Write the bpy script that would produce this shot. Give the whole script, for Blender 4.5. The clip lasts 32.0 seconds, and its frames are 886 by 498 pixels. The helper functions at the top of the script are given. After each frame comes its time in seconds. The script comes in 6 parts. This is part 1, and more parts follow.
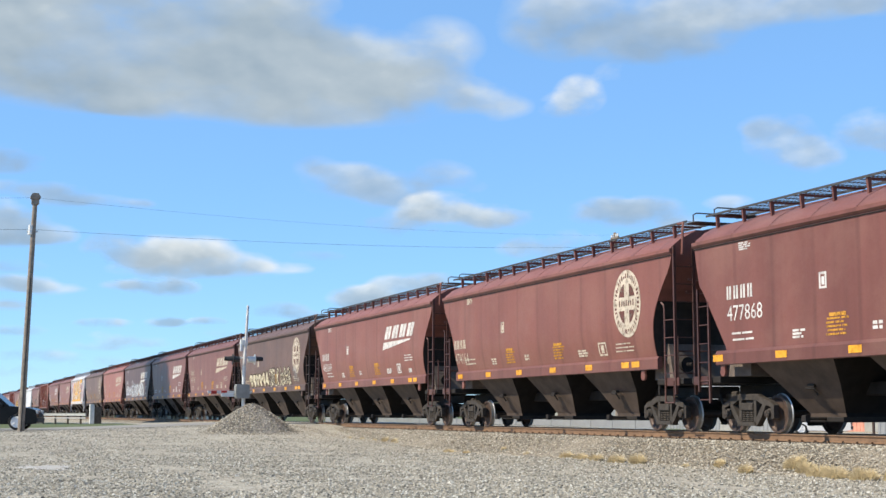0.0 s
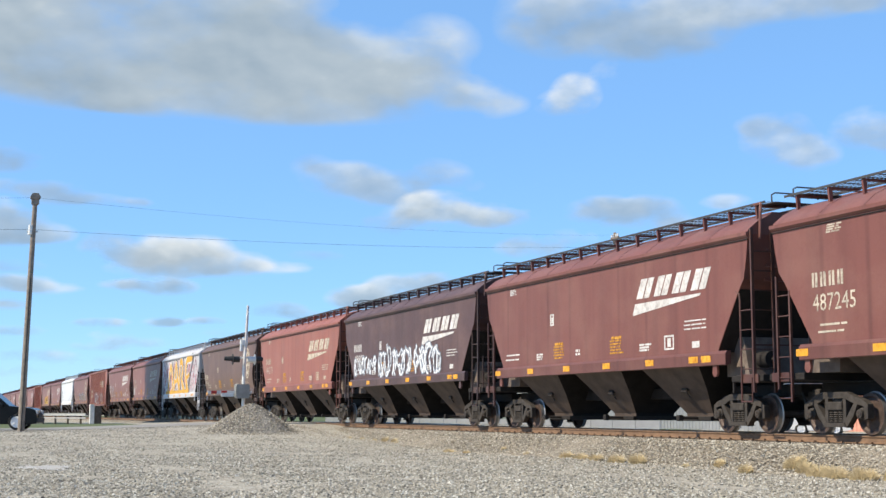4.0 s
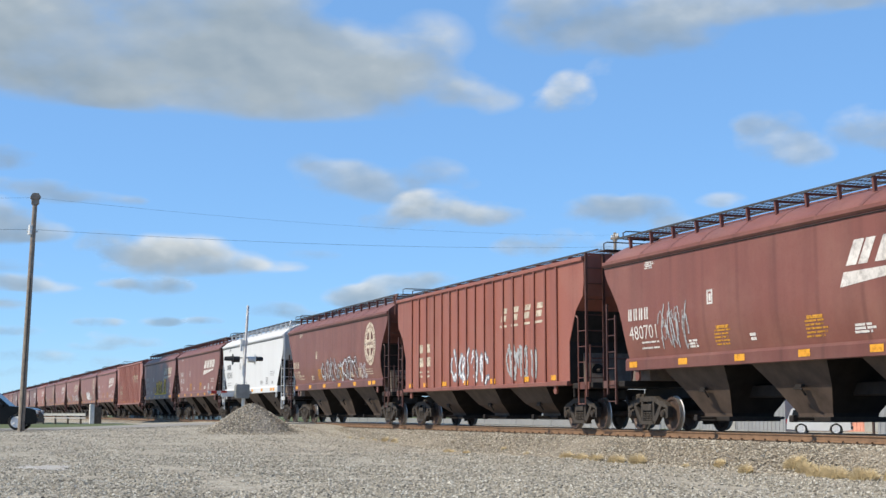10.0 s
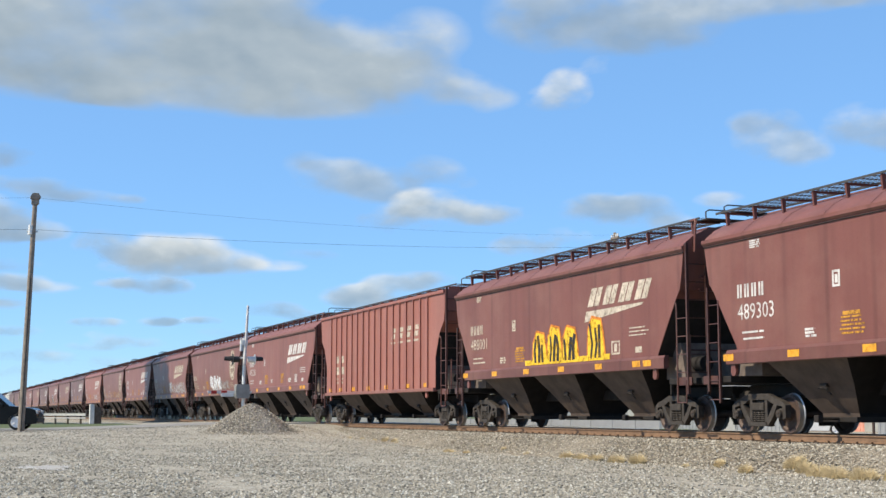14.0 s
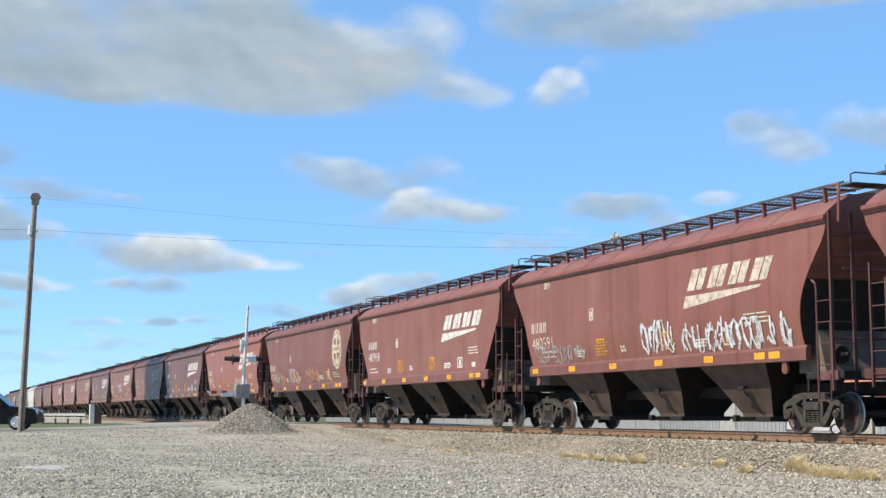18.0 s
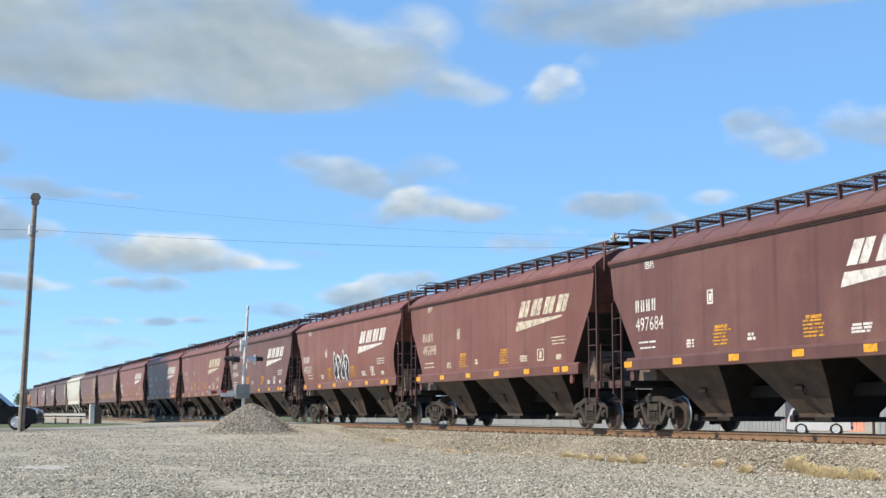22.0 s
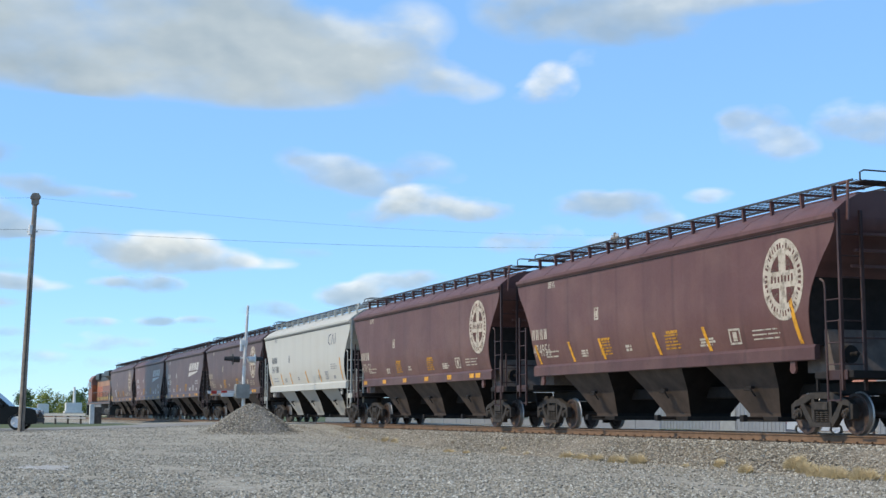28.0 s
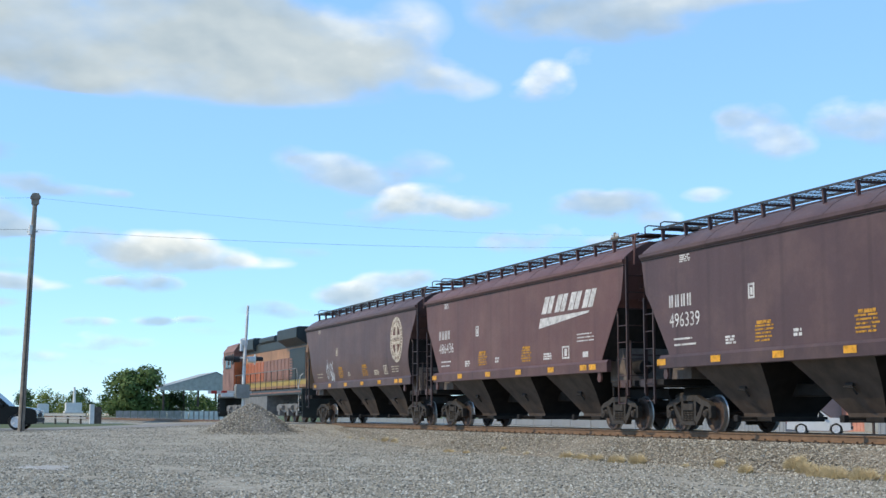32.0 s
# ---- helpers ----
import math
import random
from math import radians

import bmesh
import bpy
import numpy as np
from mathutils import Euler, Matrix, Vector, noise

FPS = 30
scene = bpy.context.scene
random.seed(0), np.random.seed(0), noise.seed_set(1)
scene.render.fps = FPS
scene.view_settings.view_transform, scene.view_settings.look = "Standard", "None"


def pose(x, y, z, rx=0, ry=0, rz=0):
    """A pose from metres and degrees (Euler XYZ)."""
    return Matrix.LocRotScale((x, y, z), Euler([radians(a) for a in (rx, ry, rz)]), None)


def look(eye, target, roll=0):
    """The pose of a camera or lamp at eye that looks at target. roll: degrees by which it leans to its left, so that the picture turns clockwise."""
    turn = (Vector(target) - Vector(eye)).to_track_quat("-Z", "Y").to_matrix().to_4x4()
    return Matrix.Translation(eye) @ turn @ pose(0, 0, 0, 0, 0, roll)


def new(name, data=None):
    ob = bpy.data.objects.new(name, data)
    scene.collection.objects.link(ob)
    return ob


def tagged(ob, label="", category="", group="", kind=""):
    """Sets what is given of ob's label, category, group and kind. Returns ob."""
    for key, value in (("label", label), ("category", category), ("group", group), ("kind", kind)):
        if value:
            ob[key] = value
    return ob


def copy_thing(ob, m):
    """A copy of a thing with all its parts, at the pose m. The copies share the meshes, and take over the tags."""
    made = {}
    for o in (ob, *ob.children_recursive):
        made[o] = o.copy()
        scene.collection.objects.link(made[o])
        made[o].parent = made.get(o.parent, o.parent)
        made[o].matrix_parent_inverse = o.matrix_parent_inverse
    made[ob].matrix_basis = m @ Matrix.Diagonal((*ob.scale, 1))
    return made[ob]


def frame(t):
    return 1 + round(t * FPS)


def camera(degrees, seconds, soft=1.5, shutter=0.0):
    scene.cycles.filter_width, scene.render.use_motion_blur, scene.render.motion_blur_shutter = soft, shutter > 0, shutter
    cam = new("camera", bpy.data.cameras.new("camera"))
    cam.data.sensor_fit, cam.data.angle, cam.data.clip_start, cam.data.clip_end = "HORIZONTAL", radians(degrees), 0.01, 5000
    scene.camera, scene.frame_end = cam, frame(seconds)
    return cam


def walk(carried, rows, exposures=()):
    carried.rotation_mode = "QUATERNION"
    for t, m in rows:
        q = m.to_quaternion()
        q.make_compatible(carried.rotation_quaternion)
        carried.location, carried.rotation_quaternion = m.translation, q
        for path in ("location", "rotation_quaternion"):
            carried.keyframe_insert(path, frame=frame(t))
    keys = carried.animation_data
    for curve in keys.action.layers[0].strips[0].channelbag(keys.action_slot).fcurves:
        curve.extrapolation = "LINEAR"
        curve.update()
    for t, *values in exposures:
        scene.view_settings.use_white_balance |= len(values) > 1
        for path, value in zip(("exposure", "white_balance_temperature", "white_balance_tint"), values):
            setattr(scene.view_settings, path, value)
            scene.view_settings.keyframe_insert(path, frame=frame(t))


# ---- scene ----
# The camera stands still beside the line; z = 0 is the top of the rails, x runs along the track.
EYE = (0.0, 0.0, 0.47)
YAW, PITCH = radians(20.38), radians(6.764)
AIM = (-math.cos(YAW) * math.cos(PITCH), math.sin(YAW) * math.cos(PITCH), math.sin(PITCH))
STAND = look(EYE, tuple(e + 50 * a for e, a in zip(EYE, AIM)))
cam = camera(35.47, 32.0, soft=1.45)
walk(cam, [(0.0, STAND), (32.0, STAND)], exposures=[(0.0, 0.39, 6620, 8), (8.0, 0.35, 6600, 9), (9.0, 0.27, 6600, 9), (13.0, 0.13, 6650, 8), (14.0, 0.28, 6650, 8), (19.0, 0.38, 6650, 8), (23.0, 0.36, 6700, 7), (25.0, 0.46, 6700, 7), (28.0, 0.54, 6900, 8), (29.0, 0.65, 7000, 8), (32.0, 0.71, 7150, 8)])

# ---- light ----
SUN_AZ, SUN_EL = radians(-94), radians(46)      # direction towards the sun, from +x
sun_way = Vector((math.cos(SUN_AZ) * math.cos(SUN_EL), math.sin(SUN_AZ) * math.cos(SUN_EL), math.sin(SUN_EL)))
sun = new("sun", bpy.data.lights.new("sun", "SUN"))
sun.data.energy, sun.data.angle, sun.data.color = 5.0, radians(0.5), (1.0, 0.90, 0.74)
sun.matrix_world = look(tuple(sun_way * 100), (0, 0, 0))
world = bpy.data.worlds.new("sky")
scene.world = world
world.use_nodes = True
sky = world.node_tree.nodes.new("ShaderNodeTexSky")
sky.sky_type, sky.sun_disc = "NISHITA", False
sky.sun_elevation, sky.sun_rotation = SUN_EL, radians(90) - SUN_AZ
sky.altitude, sky.air_density, sky.dust_density, sky.ozone_density = 1500.0, 1.0, 0.0, 4.0
tint = world.node_tree.nodes.new("ShaderNodeMix")
tint.data_type, tint.blend_type = "RGBA", "MULTIPLY"
tint.inputs[0].default_value, tint.inputs[7].default_value = 1.0, (0.80, 1.02, 1.20, 1)
world.node_tree.links.new(sky.outputs[0], tint.inputs[6])
haze = world.node_tree.nodes.new("ShaderNodeMix")
haze.data_type = "RGBA"
haze.inputs[0].default_value, haze.inputs[7].default_value = 0.5, (1.75, 3.6, 6.6, 1)
world.node_tree.links.new(tint.outputs[2], haze.inputs[6])
world.node_tree.links.new(haze.outputs[2], world.node_tree.nodes["Background"].inputs[0])
world.node_tree.nodes["Background"].inputs[1].default_value = 0.127


# ---- materials ----
class Nodes:
    """A small writer of node materials."""

    def __init__(self, name):
        self.mat = bpy.data.materials.new(name)
        self.mat.use_nodes = True
        self.tree = self.mat.node_tree
        self.bsdf = self.tree.nodes["Principled BSDF"]
        self.out = self.tree.nodes["Material Output"]
        self.tc = self.add("ShaderNodeTexCoord")

    def add(self, kind, **props):
        n = self.tree.nodes.new(kind)
        for k, v in props.items():
            setattr(n, k, v)
        return n

    def put(self, socket, value):
        if isinstance(value, bpy.types.NodeSocket):
            self.tree.links.new(value, socket)
        elif value is not None:
            socket.default_value = value

    def math(self, op, a, b=None, clamp=False):
        n = self.add("ShaderNodeMath", operation=op, use_clamp=clamp)
        self.put(n.inputs[0], a)
        self.put(n.inputs[1], b)
        return n.outputs[0]

    def where(self, scale=(1, 1, 1), source=None):
        n = self.add("ShaderNodeMapping")
        self.put(n.inputs["Vector"], source or self.tc.outputs["Object"])
        n.inputs["Scale"].default_value = scale
        return n.outputs[0]

    def noise(self, scale, detail=4.0, rough=0.6, at=None):
        n = self.add("ShaderNodeTexNoise")
        self.put(n.inputs["Vector"], at or self.tc.outputs["Object"])
        self.put(n.inputs["Scale"], scale)
        n.inputs["Detail"].default_value, n.inputs["Roughness"].default_value = detail, rough
        return n.outputs[0]

    def cells(self, scale, at=None, out="Color"):
        n = self.add("ShaderNodeTexVoronoi")
        self.put(n.inputs["Vector"], at or self.tc.outputs["Object"])
        n.inputs["Scale"].default_value = scale
        return n.outputs[out]

    def ramp(self, fac, stops):
        n = self.add("ShaderNodeValToRGB")
        self.put(n.inputs[0], fac)
        while len(n.color_ramp.elements) < len(stops):
            n.color_ramp.elements.new(0.5)
        for e, (pos, col) in zip(n.color_ramp.elements, stops):
            e.position = pos
            e.color = (*col, 1) if isinstance(col, tuple) else (col, col, col, 1)
        return n.outputs[0]

    def mix(self, fac, a, b, blend="MIX"):
        n = self.add("ShaderNodeMix", data_type="RGBA", blend_type=blend)
        self.put(n.inputs[0], fac)
        for i, v in ((6, a), (7, b)):
            self.put(n.inputs[i], (*v, 1) if isinstance(v, tuple) else v)
        return n.outputs[2]

    def bump(self, height, strength=0.3, distance=0.02):
        n = self.add("ShaderNodeBump")
        n.inputs["Strength"].default_value, n.inputs["Distance"].default_value = strength, distance
        self.put(n.inputs["Height"], height)
        self.put(self.bsdf.inputs["Normal"], n.outputs[0])

    def done(self, color, rough=0.6, metal=0.0, spec=0.5):
        self.put(self.bsdf.inputs["Base Color"], (*color, 1) if isinstance(color, tuple) else color)
        self.put(self.bsdf.inputs["Roughness"], rough)
        self.put(self.bsdf.inputs["Metallic"], metal)
        self.put(self.bsdf.inputs["Specular IOR Level"], spec)
        return self.mat


def worn(name, color, rough=0.6, metal=0.0, vary=0.25, scale=3.0, bump=0.15, spec=0.5):
    """A plain surface with stains at two scales and fine relief."""
    n = Nodes(name)
    big, fine = n.noise(scale, 5), n.noise(scale * 14, 4)
    dark = tuple(c * (1 - vary) for c in color)
    lite = tuple(min(1, c * (1 + vary)) for c in color)
    c = n.mix(n.ramp(big, [(0.3, 0.0), (0.7, 1.0)]), dark, lite)
    c = n.mix(n.math("MULTIPLY", fine, 0.35), c, tuple(v * 0.6 for v in color))
    n.bump(fine, bump, 0.01)
    return n.done(c, rough, metal, spec)


def car_paint(name, dirt=1.0, rust=0.5):
    """Weathered wagon paint: each wagon's own colour, streaks of grime, faded patches, soft plate seams."""
    n = Nodes(name)
    info = n.add("ShaderNodeObjectInfo")
    shift = n.add("ShaderNodeVectorMath", operation="ADD")
    n.put(shift.inputs[0], n.tc.outputs["Object"])
    n.put(shift.inputs[1], n.math("MULTIPLY", info.outputs["Random"], 40.0))
    at = shift.outputs[0]
    streak = n.noise(1.0, 4, 0.6, n.where((1.5, 1.5, 0.12), at))
    patch = n.noise(0.55, 5, 0.65, at)
    fine = n.noise(18, 4, 0.6, at)
    base = info.outputs["Color"]
    c = n.mix(n.ramp(streak, [(0.42, 0.0), (0.80, 0.5 * dirt)]), base, (0.42, 0.38, 0.36), "MULTIPLY")
    c = n.mix(n.ramp(patch, [(0.45, 0.0), (0.8, 0.28 * dirt)]), c, (0.33, 0.19, 0.14))
    c = n.mix(n.ramp(fine, [(0.62, 0.0), (0.8, rust)]), c, (0.09, 0.04, 0.028))
    seams = n.add("ShaderNodeTexWave", wave_type="BANDS", bands_direction="X", wave_profile="SIN")
    n.put(seams.inputs["Vector"], n.tc.outputs["Object"])
    seams.inputs["Scale"].default_value = 0.2
    weld = n.math("MULTIPLY", n.ramp(seams.outputs[1], [(0.0, 0.55 * dirt), (0.035, 0.0)]), n.ramp(n.noise(0.8, 3, 0.6, n.where((1.0, 1.0, 0.5), at)), [(0.35, 0.2), (0.65, 1.0)]))
    c = n.mix(weld, c, (0.5, 0.45, 0.43), "MULTIPLY")       # darker lines along the plate seams
    dents = n.noise(0.9, 2, 0.5, n.where((1.0, 1.0, 0.35), at))
    h = n.math("ADD", n.math("MULTIPLY", seams.outputs[1], 0.6), n.math("MULTIPLY", dents, 1.2))
    h = n.math("ADD", h, n.math("MULTIPLY", fine, 0.05))
    n.bump(h, 0.35, 0.02)
    n.put(n.bsdf.inputs["Sheen Weight"], 0.22)      # a soft grey sheen at grazing angles
    n.put(n.bsdf.inputs["Sheen Roughness"], 0.45)
    n.put(n.bsdf.inputs["Sheen Tint"], (0.50, 0.46, 0.43, 1))
    return n.done(c, n.math("ADD", n.math("MULTIPLY", fine, 0.25), 0.38), 0.0, 0.42)


def stones(name, tones, scale, bump, coarse=0.15, spec=0.3):
    """Loose stone: cells of many tones, two sizes, with relief."""
    n = Nodes(name)
    tone = n.add("ShaderNodeSeparateColor")
    n.put(tone.inputs[0], n.cells(scale))
    tone2 = n.add("ShaderNodeSeparateColor")
    n.put(tone2.inputs[0], n.cells(scale * 2.7))
    k = n.math("ADD", n.math("MULTIPLY", tone.outputs[0], 0.6), n.math("MULTIPLY", tone2.outputs[1], 0.4))
    c = n.ramp(k, [(i / (len(tones) - 1) * 0.7 + 0.15, t) for i, t in enumerate(tones)])
    wide = n.noise(coarse, 6, 0.65)
    c = n.mix(n.ramp(wide, [(0.38, 0.0), (0.66, 0.45)]), c, tuple(v * 1.18 for v in tones[len(tones) // 2]))
    damp = n.noise(coarse * 3.1, 6, 0.65)
    c = n.mix(n.ramp(damp, [(0.46, 0.0), (0.72, 0.6)]), c, tuple(v * 0.9 for v in tones[0]))
    band = n.noise(0.5, 5, 0.6, n.where((0.9, 0.22, 1.0)))
    c = n.mix(n.ramp(band, [(0.5, 0.0), (0.7, 0.35)]), c, tuple(v * 1.15 for v in tones[-2]))
    d = n.cells(scale, out="Distance")
    d2 = n.cells(scale * 2.7, out="Distance")
    n.bump(n.math("ADD", d, n.math("MULTIPLY", d2, 0.4)), bump, 0.05)
    return n.done(c, 0.9, 0.0, spec)


def flaked(name, color, rough=0.65, keep=0.3, scale=7.0):
    """Thin old paint that has worn through here and there."""
    n = Nodes(name)
    big = n.noise(scale * 0.4, 4)
    c = n.mix(n.ramp(big, [(0.3, 0.0), (0.7, 1.0)]), tuple(v * 0.8 for v in color), tuple(min(1, v * 1.15) for v in color))
    n.put(n.bsdf.inputs["Alpha"], n.ramp(n.noise(scale, 6, 0.7), [(0.36, keep), (0.52, 1.0)]))
    return n.done(c, rough, 0.0, 0.3)


PAINT = car_paint("wagon paint")
RIB_PAINT = car_paint("ribbed wagon paint", rust=0.7)
CLEAN_PAINT = car_paint("clean white wagon paint", 0.22, 0.06)
BULKHEAD = worn("dusty end plate", (0.16, 0.125, 0.105), 0.7, 0.0, 0.35, 3.0, 0.25, 0.3)
# near-black steel; its colour also stands in for shade on slope sheets and eave strips
GRIME_SHADE = worn("grimy steel", (0.022, 0.018, 0.016), 0.8, 0.0, 0.35, 4.0, 0.25, 0.3)
HOPPER = worn("dusty hopper steel", (0.088, 0.062, 0.048), 0.7, 0.0, 0.35, 2.0, 0.2, 0.3)
HOPPER_SHADE = worn("soot-black underside", (0.014, 0.012, 0.011), 0.85, 0.0, 0.4, 3.0, 0.2, 0.2)
CASTING = worn("dusty cast steel", (0.056, 0.047, 0.040), 0.75, 0.1, 0.4, 7.0, 0.3, 0.3)
WHEEL = worn("rusty wheel steel", (0.085, 0.055, 0.043), 0.6, 0.2, 0.45, 6.0, 0.2, 0.4)
TREAD = worn("polished wheel tread", (0.50, 0.48, 0.46), 0.42, 0.8, 0.1, 8.0, 0.05)
GRATE = worn("galvanised grating", (0.085, 0.08, 0.078), 0.6, 0.5, 0.2, 6.0)
BLACK = worn("black rubber hose", (0.02, 0.02, 0.02), 0.7)
CREAM = flaked("faded cream lettering", (0.52, 0.45, 0.36), 0.7, 0.45, 5.0)
WHITE = flaked("white lettering", (0.60, 0.57, 0.54), 0.6, 0.62, 5.0)
WHITE_PAINT = worn("white enamel", (0.60, 0.58, 0.56), 0.6, 0.0, 0.2, 5.0, 0.05)
INK = worn("black lettering", (0.10, 0.105, 0.12), 0.6)
FAINT = worn("faint grey stencil", (0.30, 0.30, 0.31), 0.7)
REFLECT = flaked("yellow reflective sheeting", (0.74, 0.34, 0.03), 0.45, 0.55, 6.0)
STENCIL = flaked("yellow stencil", (0.52, 0.25, 0.035), 0.7, 0.3, 8.0)
RAIL_SIDE = worn("rusty rail", (0.22, 0.13, 0.075), 0.8, 0.1, 0.25, 5.0, 0.2)
RAIL_TOP = worn("polished rail head", (0.45, 0.43, 0.41), 0.3, 0.9, 0.1, 5.0, 0.05)
TIE = worn("weathered timber", (0.11, 0.085, 0.065), 0.9, 0.0, 0.4, 6.0, 0.4)
LOT = stones("pale gravel", [(0.20, 0.175, 0.135), (0.30, 0.27, 0.215), (0.38, 0.345, 0.28), (0.52, 0.48, 0.40)], 14, 0.9)
BALLAST = stones("grey brown ballast", [(0.12, 0.105, 0.085), (0.22, 0.19, 0.15), (0.29, 0.25, 0.195), (0.40, 0.36, 0.29)], 15, 1.0)
HEAP = stones("heaped grey ballast", [(0.09, 0.082, 0.072), (0.20, 0.18, 0.155), (0.27, 0.245, 0.21), (0.38, 0.35, 0.31)], 12, 1.0)
ASPHALT = worn("pale worn asphalt", (0.27, 0.255, 0.235), 0.9, 0.0, 0.15, 0.6, 0.2, 0.3)


# ---- mesh tools ----
class Geo:
    """Vertices and faces gathered for one mesh."""

    def __init__(self):
        self.v, self.f = [], []

    def add(self, verts, faces):
        o = len(self.v)
        self.v += [tuple(p) for p in verts]
        self.f += [tuple(i + o for i in f) for f in faces]
        return self

    def box(self, x0, x1, y0, y1, z0, z1):
        return self.add([(x, y, z) for z in (z0, z1) for x, y in ((x0, y0), (x1, y0), (x1, y1), (x0, y1))],
                        [(0, 3, 2, 1), (4, 5, 6, 7), (0, 1, 5, 4), (1, 2, 6, 5), (2, 3, 7, 6), (3, 0, 4, 7)])

    def block(self, x0, x1, y0, y1, z0, z1, c):
        """A box with its long edges chamfered by c."""
        pts = [(y0 + c, z0), (y1 - c, z0), (y1, z0 + c), (y1, z1 - c), (y1 - c, z1), (y0 + c, z1), (y0, z1 - c), (y0, z0 + c)]
        return self.prism_x(pts, x0, x1)

    def prism_x(self, yz, x0, x1):
        n = len(yz)
        self.add([(x, y, z) for x in (x0, x1) for y, z in yz],
                 [tuple(range(n)), tuple(range(2 * n - 1, n - 1, -1))] + [(i, (i + 1) % n, n + (i + 1) % n, n + i) for i in range(n)])
        return self

    def prism_y(self, xz, y0, y1):
        n = len(xz)
        self.add([(x, y, z) for y in (y0, y1) for x, z in xz],
                 [tuple(range(n)), tuple(range(2 * n - 1, n - 1, -1))] + [(i, (i + 1) % n, n + (i + 1) % n, n + i) for i in range(n)])
        return self

    def prism_z(self, xy, z0, z1):
        n = len(xy)
        self.add([(x, y, z) for z in (z0, z1) for x, y in xy],
                 [tuple(range(n)), tuple(range(2 * n - 1, n - 1, -1))] + [(i, (i + 1) % n, n + (i + 1) % n, n + i) for i in range(n)])
        return self

    def tube(self, pts, r, n=6, r2=None):
        """A round bar along a line of points."""
        pts = [Vector(p) for p in pts]
        rings = []
        for i, p in enumerate(pts):
            d = (pts[min(i + 1, len(pts) - 1)] - pts[max(i - 1, 0)]).normalized()
            a = d.orthogonal().normalized()
            b = d.cross(a)
            rr = r if r2 is None else r + (r2 - r) * i / (len(pts) - 1)
            rings.append([p + rr * (math.cos(k * math.tau / n) * a + math.sin(k * math.tau / n) * b) for k in range(n)])
        if len(rings) > 2:        # keep the rings from twisting
            for i in range(1, len(rings)):
                best = min(range(n), key=lambda s: (rings[i][s] - rings[i - 1][0] - (pts[i] - pts[i - 1])).length)
                rings[i] = rings[i][best:] + rings[i][:best]
        faces = [(i * n + k, i * n + (k + 1) % n, (i + 1) * n + (k + 1) % n, (i + 1) * n + k) for i in range(len(pts) - 1) for k in range(n)]
        faces += [tuple(range(n)), tuple(range((len(pts) - 1) * n, len(pts) * n))]
        return self.add([v for ring in rings for v in ring], faces)

    def lathe_y(self, ry, n=28, cx=0.0, cz=0.0):
        """Turned about the y axis: rows of (radius, y)."""
        m = len(ry)
        v = [(cx + r * math.cos(k * math.tau / n), y, cz + r * math.sin(k * math.tau / n)) for r, y in ry for k in range(n)]
        f = [(i * n + k, i * n + (k + 1) % n, (i + 1) * n + (k + 1) % n, (i + 1) * n + k) for i in range(m - 1) for k in range(n)]
        f += [tuple(range(n)), tuple(range((m - 1) * n, m * n))]
        return self.add(v, f)

    def flat(self, xz, y):
        """A thin painted mark on a wagon side."""
        return self.add([(x, y, z) for x, z in xz], [tuple(range(len(xz)))])

    def rect(self, x0, x1, z0, z1, y, slant=0.0):
        return self.flat([(x0, z0), (x1, z0), (x1 + slant, z1), (x0 + slant, z1)], y)

    def ribbon(self, pts, w, y):
        n = len(pts)
        left, right = [], []
        for i in range(n):
            ax, az = pts[max(i - 1, 0)]
            bx, bz = pts[min(i + 1, n - 1)]
            d = math.hypot(bx - ax, bz - az) or 1
            nx, nz = -(bz - az) / d * w / 2, (bx - ax) / d * w / 2
            left.append((pts[i][0] + nx, y - i * 0.00006, pts[i][1] + nz))     # later strokes lie over earlier ones
            right.append((pts[i][0] - nx, y - i * 0.00006, pts[i][1] - nz))
        return self.add(left + right, [(i, i + 1, n + i + 1, n + i) for i in range(n - 1)])

    def lathe_z(self, rz, cx, cy, n=12):
        """Turned about an upright axis: rows of (radius, z)."""
        m = len(rz)
        v = [(cx + r * math.cos(k * math.tau / n), cy + r * math.sin(k * math.tau / n), z) for r, z in rz for k in range(n)]
        f = [(i * n + k, i * n + (k + 1) % n, (i + 1) * n + (k + 1) % n, (i + 1) * n + k) for i in range(m - 1) for k in range(n)]
        return self.add(v, f)

    def mesh(self, name, mat, smooth=False):
        me = bpy.data.meshes.new(name)
        me.from_pydata(self.v, [], self.f)
        bm = bmesh.new()
        bm.from_mesh(me)
        bmesh.ops.recalc_face_normals(bm, faces=bm.faces)
        bm.to_mesh(me)
        bm.free()
        if smooth:
            me.polygons.foreach_set("use_smooth", [True] * len(me.polygons))
            me.set_sharp_from_angle(angle=radians(38))
        me.materials.append(mat)
        return me


def part(name, geo, mat, parent, label="", at=(0, 0, 0), smooth=False, turn=0):
    """One mesh object under a thing or part. geo may be a Geo or a mesh to share."""
    me = geo if isinstance(geo, bpy.types.Mesh) else geo.mesh(name, mat, smooth)
    ob = new(name, me)
    ob.parent = parent
    ob.matrix_basis = pose(*at, 0, 0, turn)
    return tagged(ob, label)


def thing(name, label, category, group="", kind="", at=(0, 0, 0), turn=0):
    ob = new(name)
    ob.empty_display_size = 0.3
    ob.matrix_basis = pose(*at, 0, 0, turn)
    return tagged(ob, label, category, group, kind)


